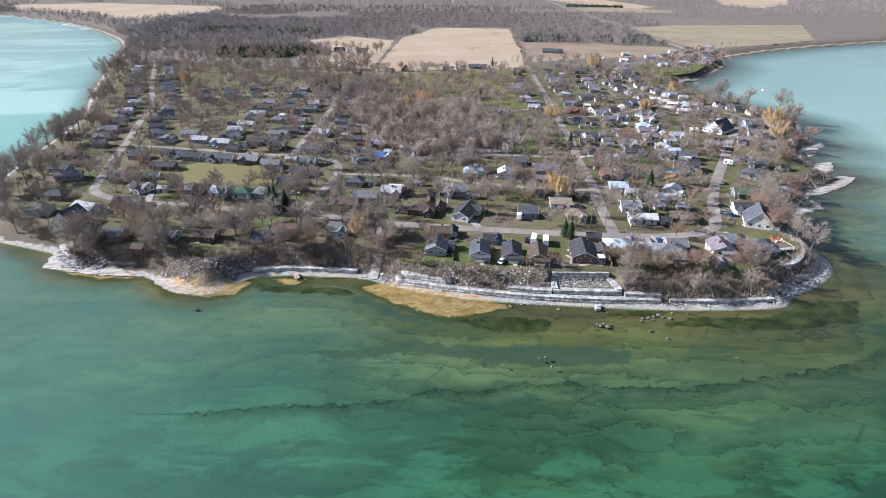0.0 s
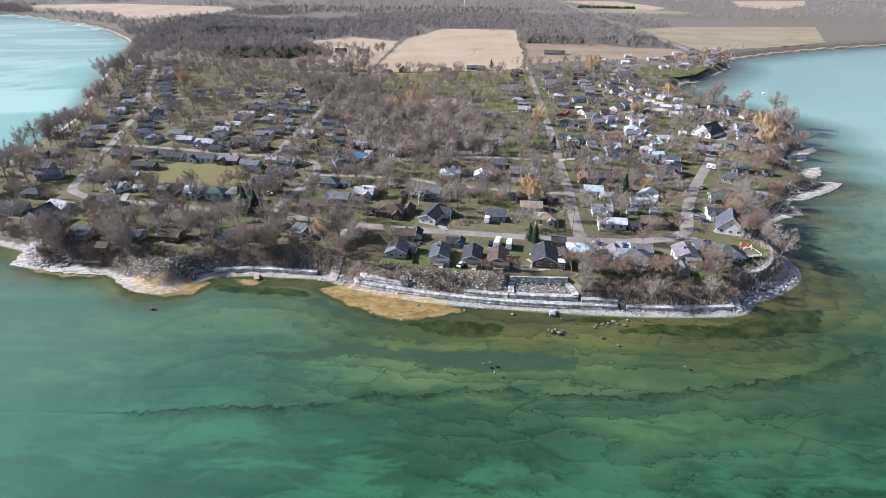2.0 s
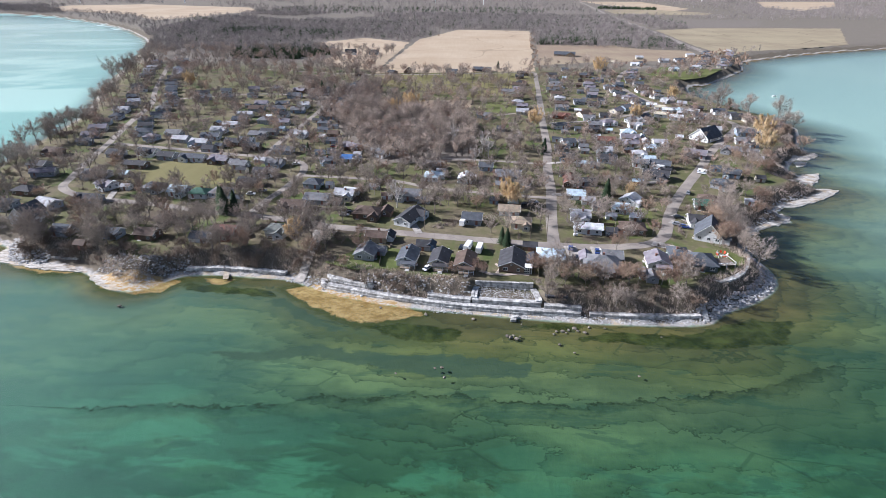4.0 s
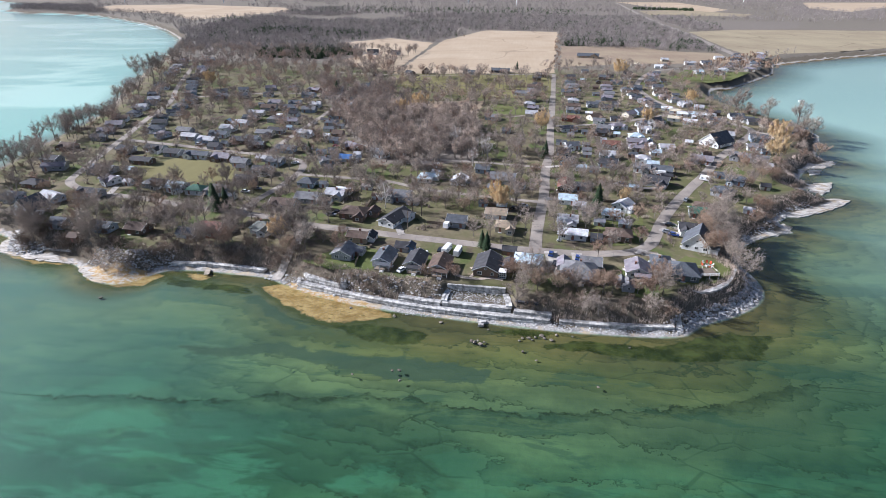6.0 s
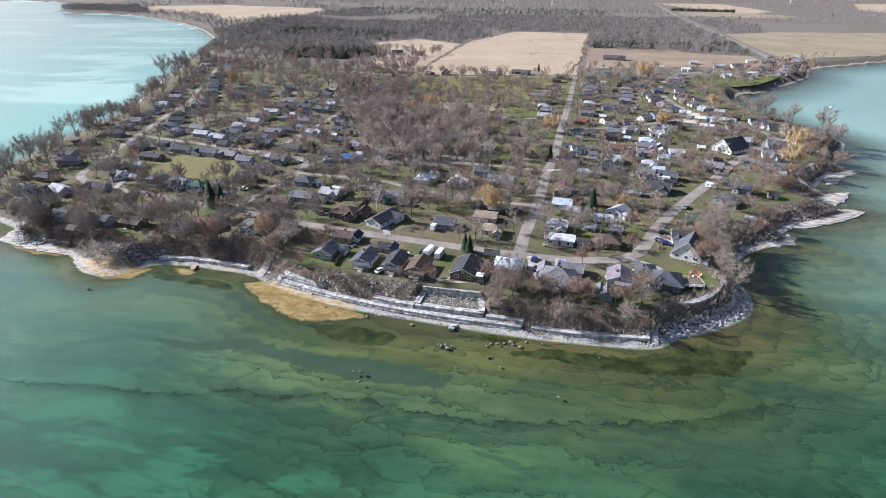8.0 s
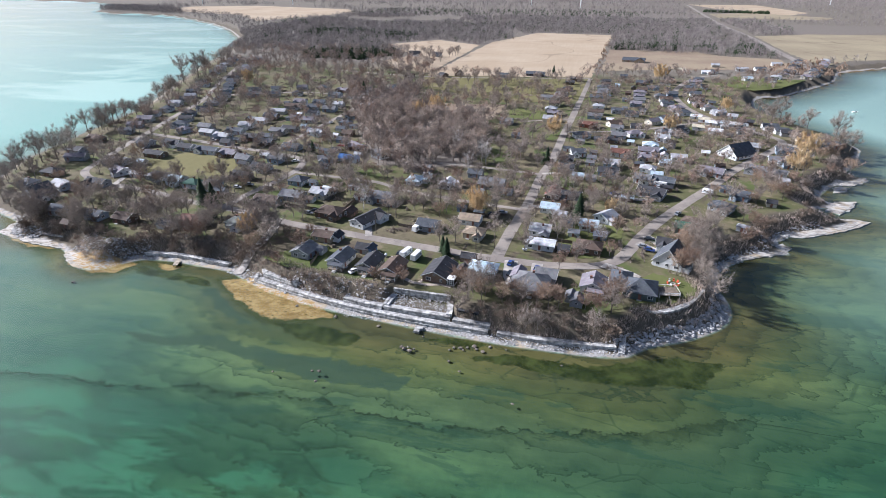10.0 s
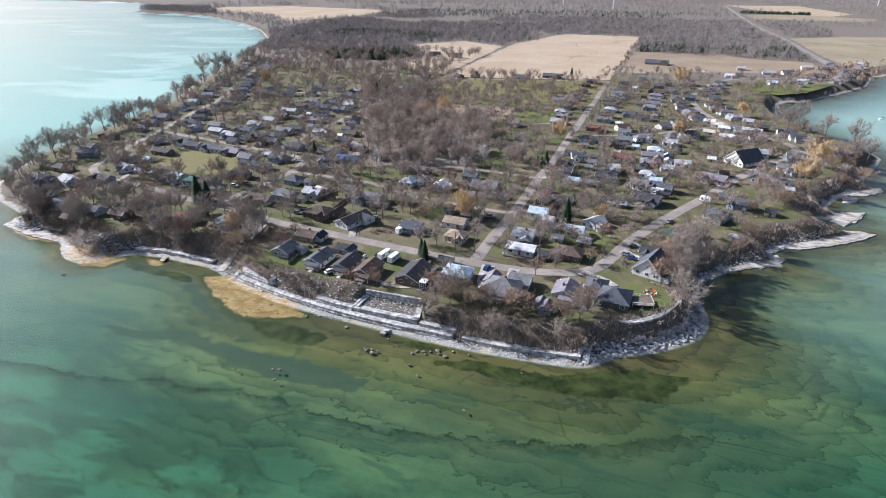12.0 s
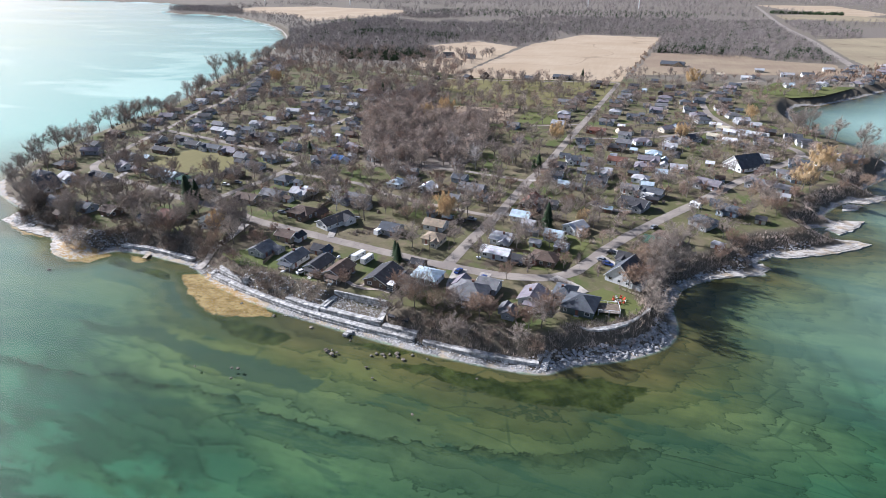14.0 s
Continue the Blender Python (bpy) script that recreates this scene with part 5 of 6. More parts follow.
# yards
scatter(105, (-180, 200, 130, 300), ("bare", "bare", "reddish", "tall"), shore_test(22, 400), (0.6, 0.95), 5.0)
scatter(35, (80, 205, 260, 330), ("bare", "reddish", "bare"), shore_test(14, 400), (0.5, 0.85), 5.0)
distant(150, (-200, 240, 80, 330), shore_test(12, 900), (0.5, 0.9))
distant(60, (80, 240, 270, 420), shore_test(12, 900), (0.5, 0.8))
distant(620, (-330, 320, 90, 640), shore_test(10, 900), (0.7, 1.1))
distant(230, (85, 300, 290, 640), shore_test(10, 900), (0.55, 0.95))
distant(330, (-440, 600, 90, 820), lambda x, y: 10 < ground_at(x, y)[1] and not (-70 < x < 114 and y > 560), (0.8, 1.1))
distant(110, (100, 600, 380, 720), lambda x, y: 10 < ground_at(x, y)[1], (0.5, 0.9))
for kind, trunk_name in (("bare", "bare_trees"), ("reddish", "budding_trees"), ("slim", "slim_trees")):
    tv, tf, wv, wf, to, wo_ = [], [], [], [], 0, 0
    for x, y, s, a in far_pile[kind]:
        spray, wood_v, wood_f = far_kinds[kind][rnd.randrange(len(far_kinds[kind]))]
        turn = np.array([[math.cos(a), math.sin(a), 0], [-math.sin(a), math.cos(a), 0], [0, 0, 1]]) * s
        at = np.array([x, y, ground_at(x, y)[0]])
        tv.append(spray @ turn + at)
        tf.append(np.arange(len(spray)).reshape(-1, 3) + to)
        to += len(spray)
        wv.append(wood_v @ turn + at)
        wf += [tuple(i + wo_ for i in q) for q in wood_f]
        wo_ += len(wood_v)
    grove = tagged(new(trunk_name, mesh_of(trunk_name, np.concatenate(wv).tolist(), wf, bark)), "leafless trees filling the yards and thicket inland", "trees", kind="stuff")
    part("twigs", mesh_of("twigs", np.concatenate(tv).tolist(), np.concatenate(tf).tolist(), {"bare": twig_far, "reddish": twig_far_red, "slim": twig_far_pale}[kind]), grove)


def far_wood(name, polys, n, mat, tall_h, label, dark=False):
    """Woods too far to count: upright sprays of blades, one mesh."""
    v, f = [], []
    for poly in polys:
        xs, ys = [p[0] for p in poly], [p[1] for p in poly]
        area = abs(sum(poly[i][0] * poly[(i + 1) % len(poly)][1] - poly[(i + 1) % len(poly)][0] * poly[i][1] for i in range(len(poly)))) / 2
        m = int(n * area / 1e5)
        px, py = np.random.uniform(min(xs), max(xs), m * 2), np.random.uniform(min(ys), max(ys), m * 2)
        ok = inside(poly, px, py)
        for x, y in zip(px[ok].tolist(), py[ok].tolist()):
            h = tall_h * rnd.uniform(0.7, 1.2)
            for _ in range(11):
                a, rr = rnd.uniform(0, 6.2832), rnd.uniform(0, 2.6)
                bx, by = x + math.cos(a) * rr, y + math.sin(a) * rr
                b2 = rnd.uniform(0, 3.14)
                w = rnd.uniform(0.18, 0.5) * (1.5 if dark else 1.0)
                cx, cy = math.cos(b2) * w, math.sin(b2) * w
                top = h * (1 - 0.12 * rr * rnd.random()) * rnd.uniform(0.6, 1)
                o = len(v)
                if dark:
                    v += [(bx - cx * 2, by - cy * 2, LAND), (bx + cx * 2, by + cy * 2, LAND), (bx, by, LAND + top)]
                else:
                    v += [(bx, by, LAND), (bx + cx, by + cy, LAND + top), (bx - cx * 1.2, by - cy * 1.2, LAND + top * 0.85)]
                f.append((o, o + 1, o + 2))
    return tagged(new(name, mesh_of(name, v, f, mat)), label, "woodland", kind="stuff")


FIELDS = [[(9, 1168), (150, 1160), (116, 640), (-75, 610), (-60, 970)], [(-1206, 1645), (-1263, 1869), (-1073, 1991), (-664, 1857), (-582, 1689), (-632, 1479), (-677, 1311), (-848, 1505)], [(400, 1200), (507, 1268), (807, 1296), (640, 980), (520, 905), (437, 872), (350, 790), (370, 936)], [(125, 915), (285, 880), (351, 866), (345, 766), (198, 735), (115, 690)], [(470, 2536), (715, 2543), (742, 2025), (598, 1821), (507, 2265)], [(438, 1900), (577, 1990), (729, 1796), (677, 1691), (433, 1713)], [(1241, 2666), (1610, 2752), (1357, 2294), (1071, 1972), (1054, 2193)], [(-213, 900), (-145, 990), (-62, 930), (-66, 640), (-130, 668), (-150, 720), (-130, 790)]]


def wide_woods(n, mat, box, cut, tall_h, label):
    """Broken woodland that thins out along an uneven edge."""
    px, py = np.random.uniform(box[0], box[2], n), np.random.uniform(box[1], box[3], n)
    keep = inside(coast, px, py) & (far_from(shore, px, py) > 7) & (far_from(COUNTY_ROAD, px, py) > 15)
    for poly in FIELDS:
        keep &= ~inside(poly, px, py)
    dense = np.zeros(n, bool)
    for poly in WOODS:
        dense |= inside(poly, px, py)
    spots = []
    for x, y, d in zip(px[keep].tolist(), py[keep].tolist(), dense[keep].tolist()):
        if noise.noise(Vector((x / 210, y / 150, 3.0))) + 0.5 * noise.noise(Vector((x / 60, y / 60, 7.0))) >= (cut - 0.6 if d else cut):
            spots.append((x, y, tall_h * rnd.uniform(0.75, 1.2)))
    spots = np.array(spots)
    m, blades = len(spots), 34
    g = np.random.normal
    mid = np.stack([g(0, 1.7, (m, blades)), g(0, 1.7, (m, blades)), spots[:, 2:3] * np.random.uniform(0.2, 0.92, (m, blades))], -1)
    pts = mid[:, :, None, :] + g(0, 1, (m, blades, 3, 3)) * np.array([0.34, 0.34, 0.95])
    pts[..., 2] = np.maximum(pts[..., 2], 0.0) + LAND
    pts[..., 0] += spots[:, 0, None, None]
    pts[..., 1] += spots[:, 1, None, None]
    stems = np.zeros((m, 3, 3))
    stems[:, :, 0], stems[:, :, 1], stems[:, :, 2] = spots[:, 0:1] + np.array([-0.2, 0.2, 0.0]), spots[:, 1:2], LAND
    stems[:, 2, 2] += spots[:, 2] * 0.8
    v = np.concatenate([pts.reshape(-1, 3), stems.reshape(-1, 3)])
    f = np.arange(len(v)).reshape(-1, 3)
    return tagged(new("woodland", mesh_of("woodland", v.tolist(), f.tolist(), mat)), label, "woodland", kind="stuff")


wide_woods(2600, wood_far, (-1500, 1400, -1080, 1760), -0.9, 15.0, "bare trees crowding the far headland")
wide_woods(4500, wood_far, (-1500, 760, -420, 1900), -0.3, 9.0, "leafless trees along the far bay shore")
wide_woods(15000, wood_far, (-560, 780, 480, 1600), -0.08, 9.0, "grey-brown leafless woodland far inland")
wide_woods(13000, wood_far, (-1500, 1500, 2000, 3100), 0.0, 11.0, "grey leafless woodland on the horizon")
wide_woods(2600, needle, (-600, 850, 500, 1900), 0.14, 9.0, "scattered dark evergreens in the far woods")
far_wood("hedge", [[(108, 655), (116, 655), (150, 1100), (140, 1100)], [(-60, 640), (-56, 640), (-14, 1090), (-18, 1090)], [(270, 700), (372, 722), (420, 820), (400, 870), (330, 800)]], 1400, twig_red, 5.0, "bare hedge beside the stubble field")
far_wood("pine_wood", DARK_WOODS, 2200, needle, 9.0, "dark green pine plantation behind the cottages", True)

# ---- sea walls and shore works ----
def stone_block(seed, l, d, h):
    """A rough quarried block with broken arrises."""
    r = random.Random(seed)
    bm = bmesh.new()
    bmesh.ops.create_cube(bm, size=1.0)
    bmesh.ops.bevel(bm, geom=bm.edges[:], offset=0.07, segments=1, affect="EDGES")
    for v in bm.verts:
        v.co = Vector((v.co.x * l, v.co.y * d, (v.co.z + 0.5) * h)) + Vector([r.uniform(-0.06, 0.06) for _ in range(3)])
    me = bpy.data.meshes.new("stone_block")
    bm.to_mesh(me)
    bm.free()
    me.materials.append(wall_stone)
    return me


block_meshes = [stone_block(s, 2.3, 1.3, 0.9) for s in range(5)]


def stone_wall(line, courses, z0, label, step_in=0.25, name="sea_wall", scale=1.0, inland=1):
    """Courses of blocks along a plan line; each block is a part."""
    pts = spline(line, 2.25 * scale)
    ob = empty(name, pose(pts[0].x, pts[0].y, z0), label=label, category="wall")
    core = Solid()
    for c in range(courses):
        for i, (p, q) in enumerate(zip(pts, pts[1:])):
            d = q - p
            ang = math.degrees(math.atan2(d.y, d.x))
            n = Vector((-d.y, d.x, 0)).normalized() * inland
            m = (p + q) / 2 + n * (c * step_in + rnd.uniform(-0.05, 0.05)) - pts[0]
            s = scale * rnd.uniform(0.92, 1.05)
            part("stone_block", block_meshes[rnd.randrange(5)], ob, pose(m.x, m.y, c * 0.88 * scale - 0.2, rnd.uniform(-2, 2), rnd.uniform(-2, 2), ang + rnd.uniform(-2, 2)) @ Matrix.Diagonal((d.length / 2.3 * 1.0, s, s, 1)))
    for p, q in zip(pts, pts[1:]):
        d = q - p
        n = Vector((-d.y, d.x, 0)).normalized() * inland
        a, b = p - pts[0] + n * 0.3, q - pts[0] + n * 0.3
        a2, b2 = a + n * (1.2 + courses * step_in), b + n * (1.2 + courses * step_in)
        top = courses * 0.88 * scale - 0.3
        core.add([(a.x, a.y, -1), (b.x, b.y, -1), (b2.x, b2.y, -1), (a2.x, a2.y, -1), (a.x, a.y, top), (b.x, b.y, top), (b2.x, b2.y, top), (a2.x, a2.y, top)], [(4, 5, 6, 7), (0, 1, 5, 4), (1, 2, 6, 5), (2, 3, 7, 6), (3, 0, 4, 7)])
    part("rubble_fill", core.mesh("rubble_fill", riprap_mat), ob)
    return ob


stone_wall([(-12, 179), (-11, 175.5), (0, 172), (15, 168.3), (31, 165.2), (45, 163.4), (60, 162.2), (80, 161.5)], 2, 0.4, "long pale limestone block sea wall above the shallows")
stone_wall([(-10, 180), (-8, 177.5), (0, 175), (8, 172.6)], 2, 1.8, "upper limestone block wall behind the sea wall")
stone_wall([(8, 172.8), (7, 177), (5.5, 181)], 3, 1.8, "stepped limestone wall climbing the bank")
stone_wall([(28, 168), (36, 166.6), (43, 166)], 2, 1.6, "upper limestone block wall beside the terraces")
stone_wall([(43.5, 166), (55, 165.2), (67, 164.8)], 3, 0.9, "high front wall of a limestone terrace on the bank", 0.12, "terrace_wall")
stone_wall([(44.5, 174.6), (55, 174.2), (65, 174)], 3, 3.2, "grey back wall of the limestone terrace", 0.1, "terrace_wall")
stone_wall([(67, 165.5), (66.5, 170), (65.5, 174)], 2, 2.6, "stepped flank wall of the terrace", 0.05, "terrace_wall", 0.8)
stone_wall([(43.6, 166.5), (43.8, 170), (44.4, 174)], 2, 2.6, "stepped flank wall of the terrace", 0.05, "terrace_wall", 0.8, -1)
stone_wall([(68, 164), (74, 163.6), (80.5, 163.4)], 2, 1.4, "pale limestone block wall under the bank")
stone_wall([(83, 162), (95, 161.3), (107, 161.8), (120, 163)], 2, 0.2, "low grey block wall at the foot of the bank", 0.2)
stone_wall([(-66, 184), (-52, 185.2), (-39, 184.2), (-27, 183)], 2, 0.2, "grey block sea wall below the wooded bank", 0.1)
stone_wall([(125, 182), (131, 179.8), (137, 181.5), (143, 187), (147, 193), (150, 199)], 1, 5.4, "curving low stone garden wall on the point", 0.1, "garden_wall", 0.8)
stone_wall([(-150, 204), (-138, 192.5), (-126, 189.5), (-112, 188.5)], 2, 0.3, "rough boulder wall above the rock shelf", 0.3)


def rock_mesh(seed, mat, rough=0.28):
    r = random.Random(seed)
    bm = bmesh.new()
    bmesh.ops.create_icosphere(bm, subdivisions=1, radius=1.0)
    for v in bm.verts:
        v.co *= 1 + r.uniform(-rough, rough)
        v.co.z *= 0.62
    me = bpy.data.meshes.new("boulder")
    bm.to_mesh(me)
    bm.free()
    me.materials.append(mat)
    return me


boulders = [rock_mesh(s, boulder_mat) for s in range(5)]
for x, y, s in ((56, 149, 0.9), (55, 149.6, 0.7), (58, 148.2, 0.8), (57, 150, 0.5), (59, 149.4, 0.5), (33, 132, 0.5), (35, 132.4, 0.55), (36, 128, 0.55), (71, 153, 0.6), (73, 153.4, 0.8), (75, 154, 0.5), (77, 155, 0.9), (78, 153.8, 0.6), (80, 153, 0.7), (74, 152.4, 0.4), (71, 146, 0.55), (75, 142, 0.4), (92, 132, 0.45), (-78, 159, 0.7), (22, 129, 0.4), (82, 156, 0.6), (70, 151.5, 0.5), (28, 160.5, 0.7), (44, 158.6, 0.7), (12, 163.6, 0.6), (87, 155.8, 0.45), (60, 156.4, 0.4), (104, 152, 0.4)):
    ob = new("boulder", boulders[rnd.randrange(5)])
    ob.matrix_basis = pose(x, y, -0.05 - 0.1 * s, 0, 0, rnd.uniform(0, 360)) @ Matrix.Diagonal((s * rnd.uniform(0.8, 1.3), s, s * 0.95, 1))
    tagged(ob, "brown-grey boulder breaking the shallow water", "boulder", "boulders in the shallows")
slab_me = Solid().box(-1.0, -0.7, 0, 1.0, 0.7, 0.75, taper=0.1).mesh("stone_slab", wall_stone)
for x, y, a in ((58, 159.8, 20), (57.4, 158.2, -5)):
    tagged(new("stone_slab", slab_me), "pale fallen stone slab at the water's edge", "stone").matrix_basis = pose(x, y, 0.05, 3, 2, a)


def rubble(name, line, width, n, size, label, mat):
    """Loose armour stones along the shore."""
    pts = spline(line, 1.0)
    v, f = [], []
    base = [rock_mesh(90 + i, mat) for i in range(4)]
    shapes = [([tuple(q.co) for q in m.vertices], [tuple(p.vertices) for p in m.polygons]) for m in base]
    for _ in range(n):
        i = rnd.randrange(len(pts) - 1)
        d = (pts[i + 1] - pts[i]).normalized()
        q = pts[i].lerp(pts[i + 1], rnd.random()) + Vector((-d.y, d.x, 0)) * rnd.uniform(0, width)
        s = size * rnd.uniform(0.4, 1.2)
        z = max(0.0, ground_at(q.x, q.y)[0]) + 0.1 * s
        vs, fs = shapes[rnd.randrange(4)]
        a = rnd.uniform(0, 6.28)
        o = len(v)
        v += [(q.x + s * (p[0] * math.cos(a) - p[1] * math.sin(a)), q.y + s * (p[0] * math.sin(a) + p[1] * math.cos(a)) * 0.8, z + p[2] * s) for p in vs]
        f += [tuple(j + o for j in t) for t in fs]
    return tagged(new(name, mesh_of(name, v, f, mat)), label, "stones", kind="stuff")


rubble("terrace_gravel", [(44, 167.5), (55, 167), (66, 166.5)], 6.5, 520, 0.3, "grey broken stone filling the terrace", riprap_mat)
rubble("riprap", [(120, 160), (130, 167.5), (144, 176), (155, 187), (158, 198)], 5.5, 560, 0.7, "grey armour stone heaped round the point", riprap_mat)
rubble("riprap", [(-100, 181), (-88, 177), (-75, 178), (-64, 183)], 8.0, 380, 0.5, "pale broken stone above the rock shelf", riprap_mat)
rubble("shingle_beach", [(30, 161.6), (60, 160.2), (84, 158.6), (106, 158.6), (120, 160)], 3.0, 900, 0.28, "pale shingle at the foot of the wall", riprap_mat)
rubble("shingle_beach", [(-26, 179), (-19, 177), (-10, 173)], 5.0, 260, 0.35, "pale shingle in the gully mouth", riprap_mat)
rubble("shore_stones", [(158, 205), (162, 226), (182, 247), (196, 266), (216, 281)], 5.0, 420, 0.6, "grey stones under the eastern bank", riprap_mat)
rubble("bank_rubble", [(2, 170), (20, 168.5), (42, 165)], 8.0, 260, 0.5, "broken pale stone on the cleared bank", riprap_mat)
rubble("west_stones", [(-150, 201), (-139, 187), (-124, 185.5)], 6.0, 260, 0.7, "grey boulders edging the western shore", riprap_mat)


def rock_shelf(outline, tiers, label, lift=0.0):
    """Low ledges of bedded limestone, one on another, with ragged edges; each ledge is a part."""
    cx, cy = sum(p[0] for p in outline) / len(outline), sum(p[1] for p in outline) / len(outline)
    ob = empty("rock_shelf", pose(cx, cy, 0), label=label, category="rock", group="limestone shelves")
    for tier in range(tiers):
        k, z = 1.0 - 0.2 * tier, 0.1 + 0.2 * tier + lift
        rim = []
        for (ax, ay), (bx, by) in zip(outline, outline[1:] + outline[:1]):
            n = max(2, int(math.hypot(bx - ax, by - ay) / 1.3))
            for i in range(n):
                x, y = ax + (bx - ax) * i / n, ay + (by - ay) * i / n
                push = noise.noise(Vector((x * 0.35, y * 0.35, tier * 5.0))) * 1.6 + noise.noise(Vector((x * 1.3, y * 1.3, tier * 3.0))) * 0.7
                d = Vector((x - cx, y - cy)).normalized() * push
                rim.append(((x - cx) * k + d.x, (y - cy) * k + d.y))
        m = len(rim)
        v = [(x, y, z - 0.9) for x, y in rim] + [(x * 0.985, y * 0.985, z + 0.05 * noise.noise(Vector((x, y, 1.0)))) for x, y in rim] + [(x * 0.5, y * 0.5, z + 0.12 + 0.12 * noise.noise(Vector((x, y, 9.0)))) for x, y in rim] + [(0, 0, z + 0.15)]
        f = [(a + i, a + (i + 1) % m, a + m + (i + 1) % m, a + m + i) for a in (0, m) for i in range(m)] + [(2 * m + i, 2 * m + (i + 1) % m, 3 * m) for i in range(m)]
        part("ledge", mesh_of("ledge", v, f, shelf_rock), ob)


def shelf_rock_mat():
    k = Nodes("shelf_limestone")
    grain = k.place((0.5, 1.7, 1), -35, "world")
    c = k.mix(k.step(k.noise(0.35, 6, 0.75, grain), 0.36, 0.62), (0.27, 0.24, 0.195), (0.53, 0.5, 0.45))
    c = k.mix(k.step(k.noise(0.6, 5, 0.75, grain), 0.58, 0.64), c, (0.15, 0.12, 0.085))
    c = k.mix(k.math("MULTIPLY", k.step(k.noise(0.12, 4), 0.5, 0.7), 0.5), c, (0.42, 0.3, 0.15))
    return k.surface(c, 0.9, 0, k.bump(k.noise(0.9, 5, 0.7, grain), 0.8, 0.3), 0.2)


shelf_rock = shelf_rock_mat()
rock_shelf([(194, 268), (205, 282), (214, 288), (233, 298), (241, 296), (231, 286), (217, 276), (203, 268)], 2, "long pale limestone shelf jutting into the shallows")
rock_shelf([(166, 235), (180, 251), (193, 260), (196, 256), (189, 248), (178, 242)], 2, "pale limestone shelf below the eastern bank")
rock_shelf([(225, 307), (234, 322), (245, 324), (238, 311), (230, 303)], 2, "flat pale limestone shelf in the shallows")
rock_shelf([(238, 336), (243, 348), (250, 347), (245, 338)], 1, "small pale limestone shelf by the shore")
rock_shelf([(245, 350), (252, 360), (266, 368), (264, 360), (252, 350)], 2, "pale limestone spit at the water's edge")
rock_shelf([(-148, 188), (-150, 198), (-129, 194), (-110, 187), (-104, 181), (-124, 182)], 2, "cream limestone shelf along the western shore")
rock_shelf([(-104, 183), (-86, 180), (-80, 172), (-84, 168), (-93, 171), (-102, 179)], 2, "cream limestone shelf with ochre stains at the waterline")


# pier, stairs, deck, patio
def small_dock(x, y, rot):
    ob = empty("dock", pose(x, y, 0, 0, 0, rot), label="short pale plank dock at the water's edge", category="dock")
    for i in range(9):
        part("plank", plank_me, ob, pose(0, -0.48 * i, 0.5))
    for sx in (-0.7, 0.7):
        for yy in (-0.3, -3.6):
            part("post", post_me, ob, pose(sx, yy, -0.7))


plank_me = Solid().box(-1.0, -0.21, 0, 1.0, 0.21, 0.09).mesh("plank", pale_timber)
post_me = Solid().tube((0, 0, 0), (0, 0, 1.2), 0.1, 0.09, 8).mesh("post", timber)
small_dock(-50, 182.5, 20)

stairs = empty("shore_stairs", pose(121.5, 161.5, 0.4, 0, 0, -5), label="concrete stairway from the point down to the shore", category="stairs")
tread_me = Solid().box(-1.0, 0, -0.5, 1.0, 0.72, 0.19).mesh("tread", concrete)
for i in range(29):
    part("tread", tread_me, stairs, pose(0, 0.7 * i, 0.19 * i))
rail_me = Solid().tube((0, 0, 0.95), (0, 20.3, 6.45), 0.04, 0.04).mesh("handrail", timber)
rpost_me = Solid().box(-0.05, -0.05, 0, 0.05, 0.05, 1.0).mesh("rail_post", timber)
for sx in (-1.05, 1.05):
    part("handrail", rail_me, stairs, pose(sx, 0, 0))
    for i in range(0, 29, 4):
        part("rail_post", rpost_me, stairs, pose(sx, 0.7 * i + 0.3, 0.19 * i))

deck = empty("deck", pose(137, 192, LAND, 0, 0, 10), label="raised timber deck with a white railing behind the house", category="deck")
deck_board = Solid().box(-3.6, -0.12, 1.3, 3.6, 0.12, 1.36).mesh("board", timber)
for i in range(24):
    part("board", deck_board, deck, pose(0, -3.0 + 0.26 * i, 0))
for sx in (-3.4, 0, 3.4):
    for sy in (-2.9, 2.9):
        part("post", Solid().box(-0.08, -0.08, -0.2, 0.08, 0.08, 2.3).mesh("post", white_trim), deck, pose(sx, sy, 0))
part("rail", Solid().box(-3.5, -0.05, 2.2, 3.5, 0.05, 2.3).mesh("rail", white_trim), deck, pose(0, -2.95, 0))
part("rail", Solid().box(-3.5, -0.05, 2.2, 3.5, 0.05, 2.3).mesh("rail", white_trim), deck, pose(0, 2.95, 0))
part("rail", Solid().box(-0.05, -3, 2.2, 0.05, 3, 2.3).mesh("rail", white_trim), deck, pose(3.45, 0, 0))
bal_me = Solid().box(-0.02, -0.02, 1.36, 0.02, 0.02, 2.2).mesh("baluster", white_trim)
for i in range(34):
    part("baluster", bal_me, deck, pose(-3.3 + 0.2 * i, -2.95, 0))

# a ring of red and white chairs on the lawn of the point
red_paint = paint("red_paint", (0.6, 0.09, 0.05), 0.5, 0.15)
fire_ring = Solid()
for i in range(12):
    a = i * math.pi / 6
    fire_ring.box(-0.2, -0.12, 0, 0.2, 0.12, 0.3, pose(140 + 0.7 * math.cos(a), 200 + 0.7 * math.sin(a), LAND + 0.05, 0, 0, math.degrees(a) + 90))
tagged(new("fire_ring", fire_ring.mesh("fire_ring", wall_stone)), "round stone fire pit on the lawn", "fire pit")
seat_me = {c: Solid().box(-0.32, -0.3, 0.3, 0.32, 0.3, 0.38).mesh("seat", m) for c, m in (("red", red_paint), ("white", white_trim))}
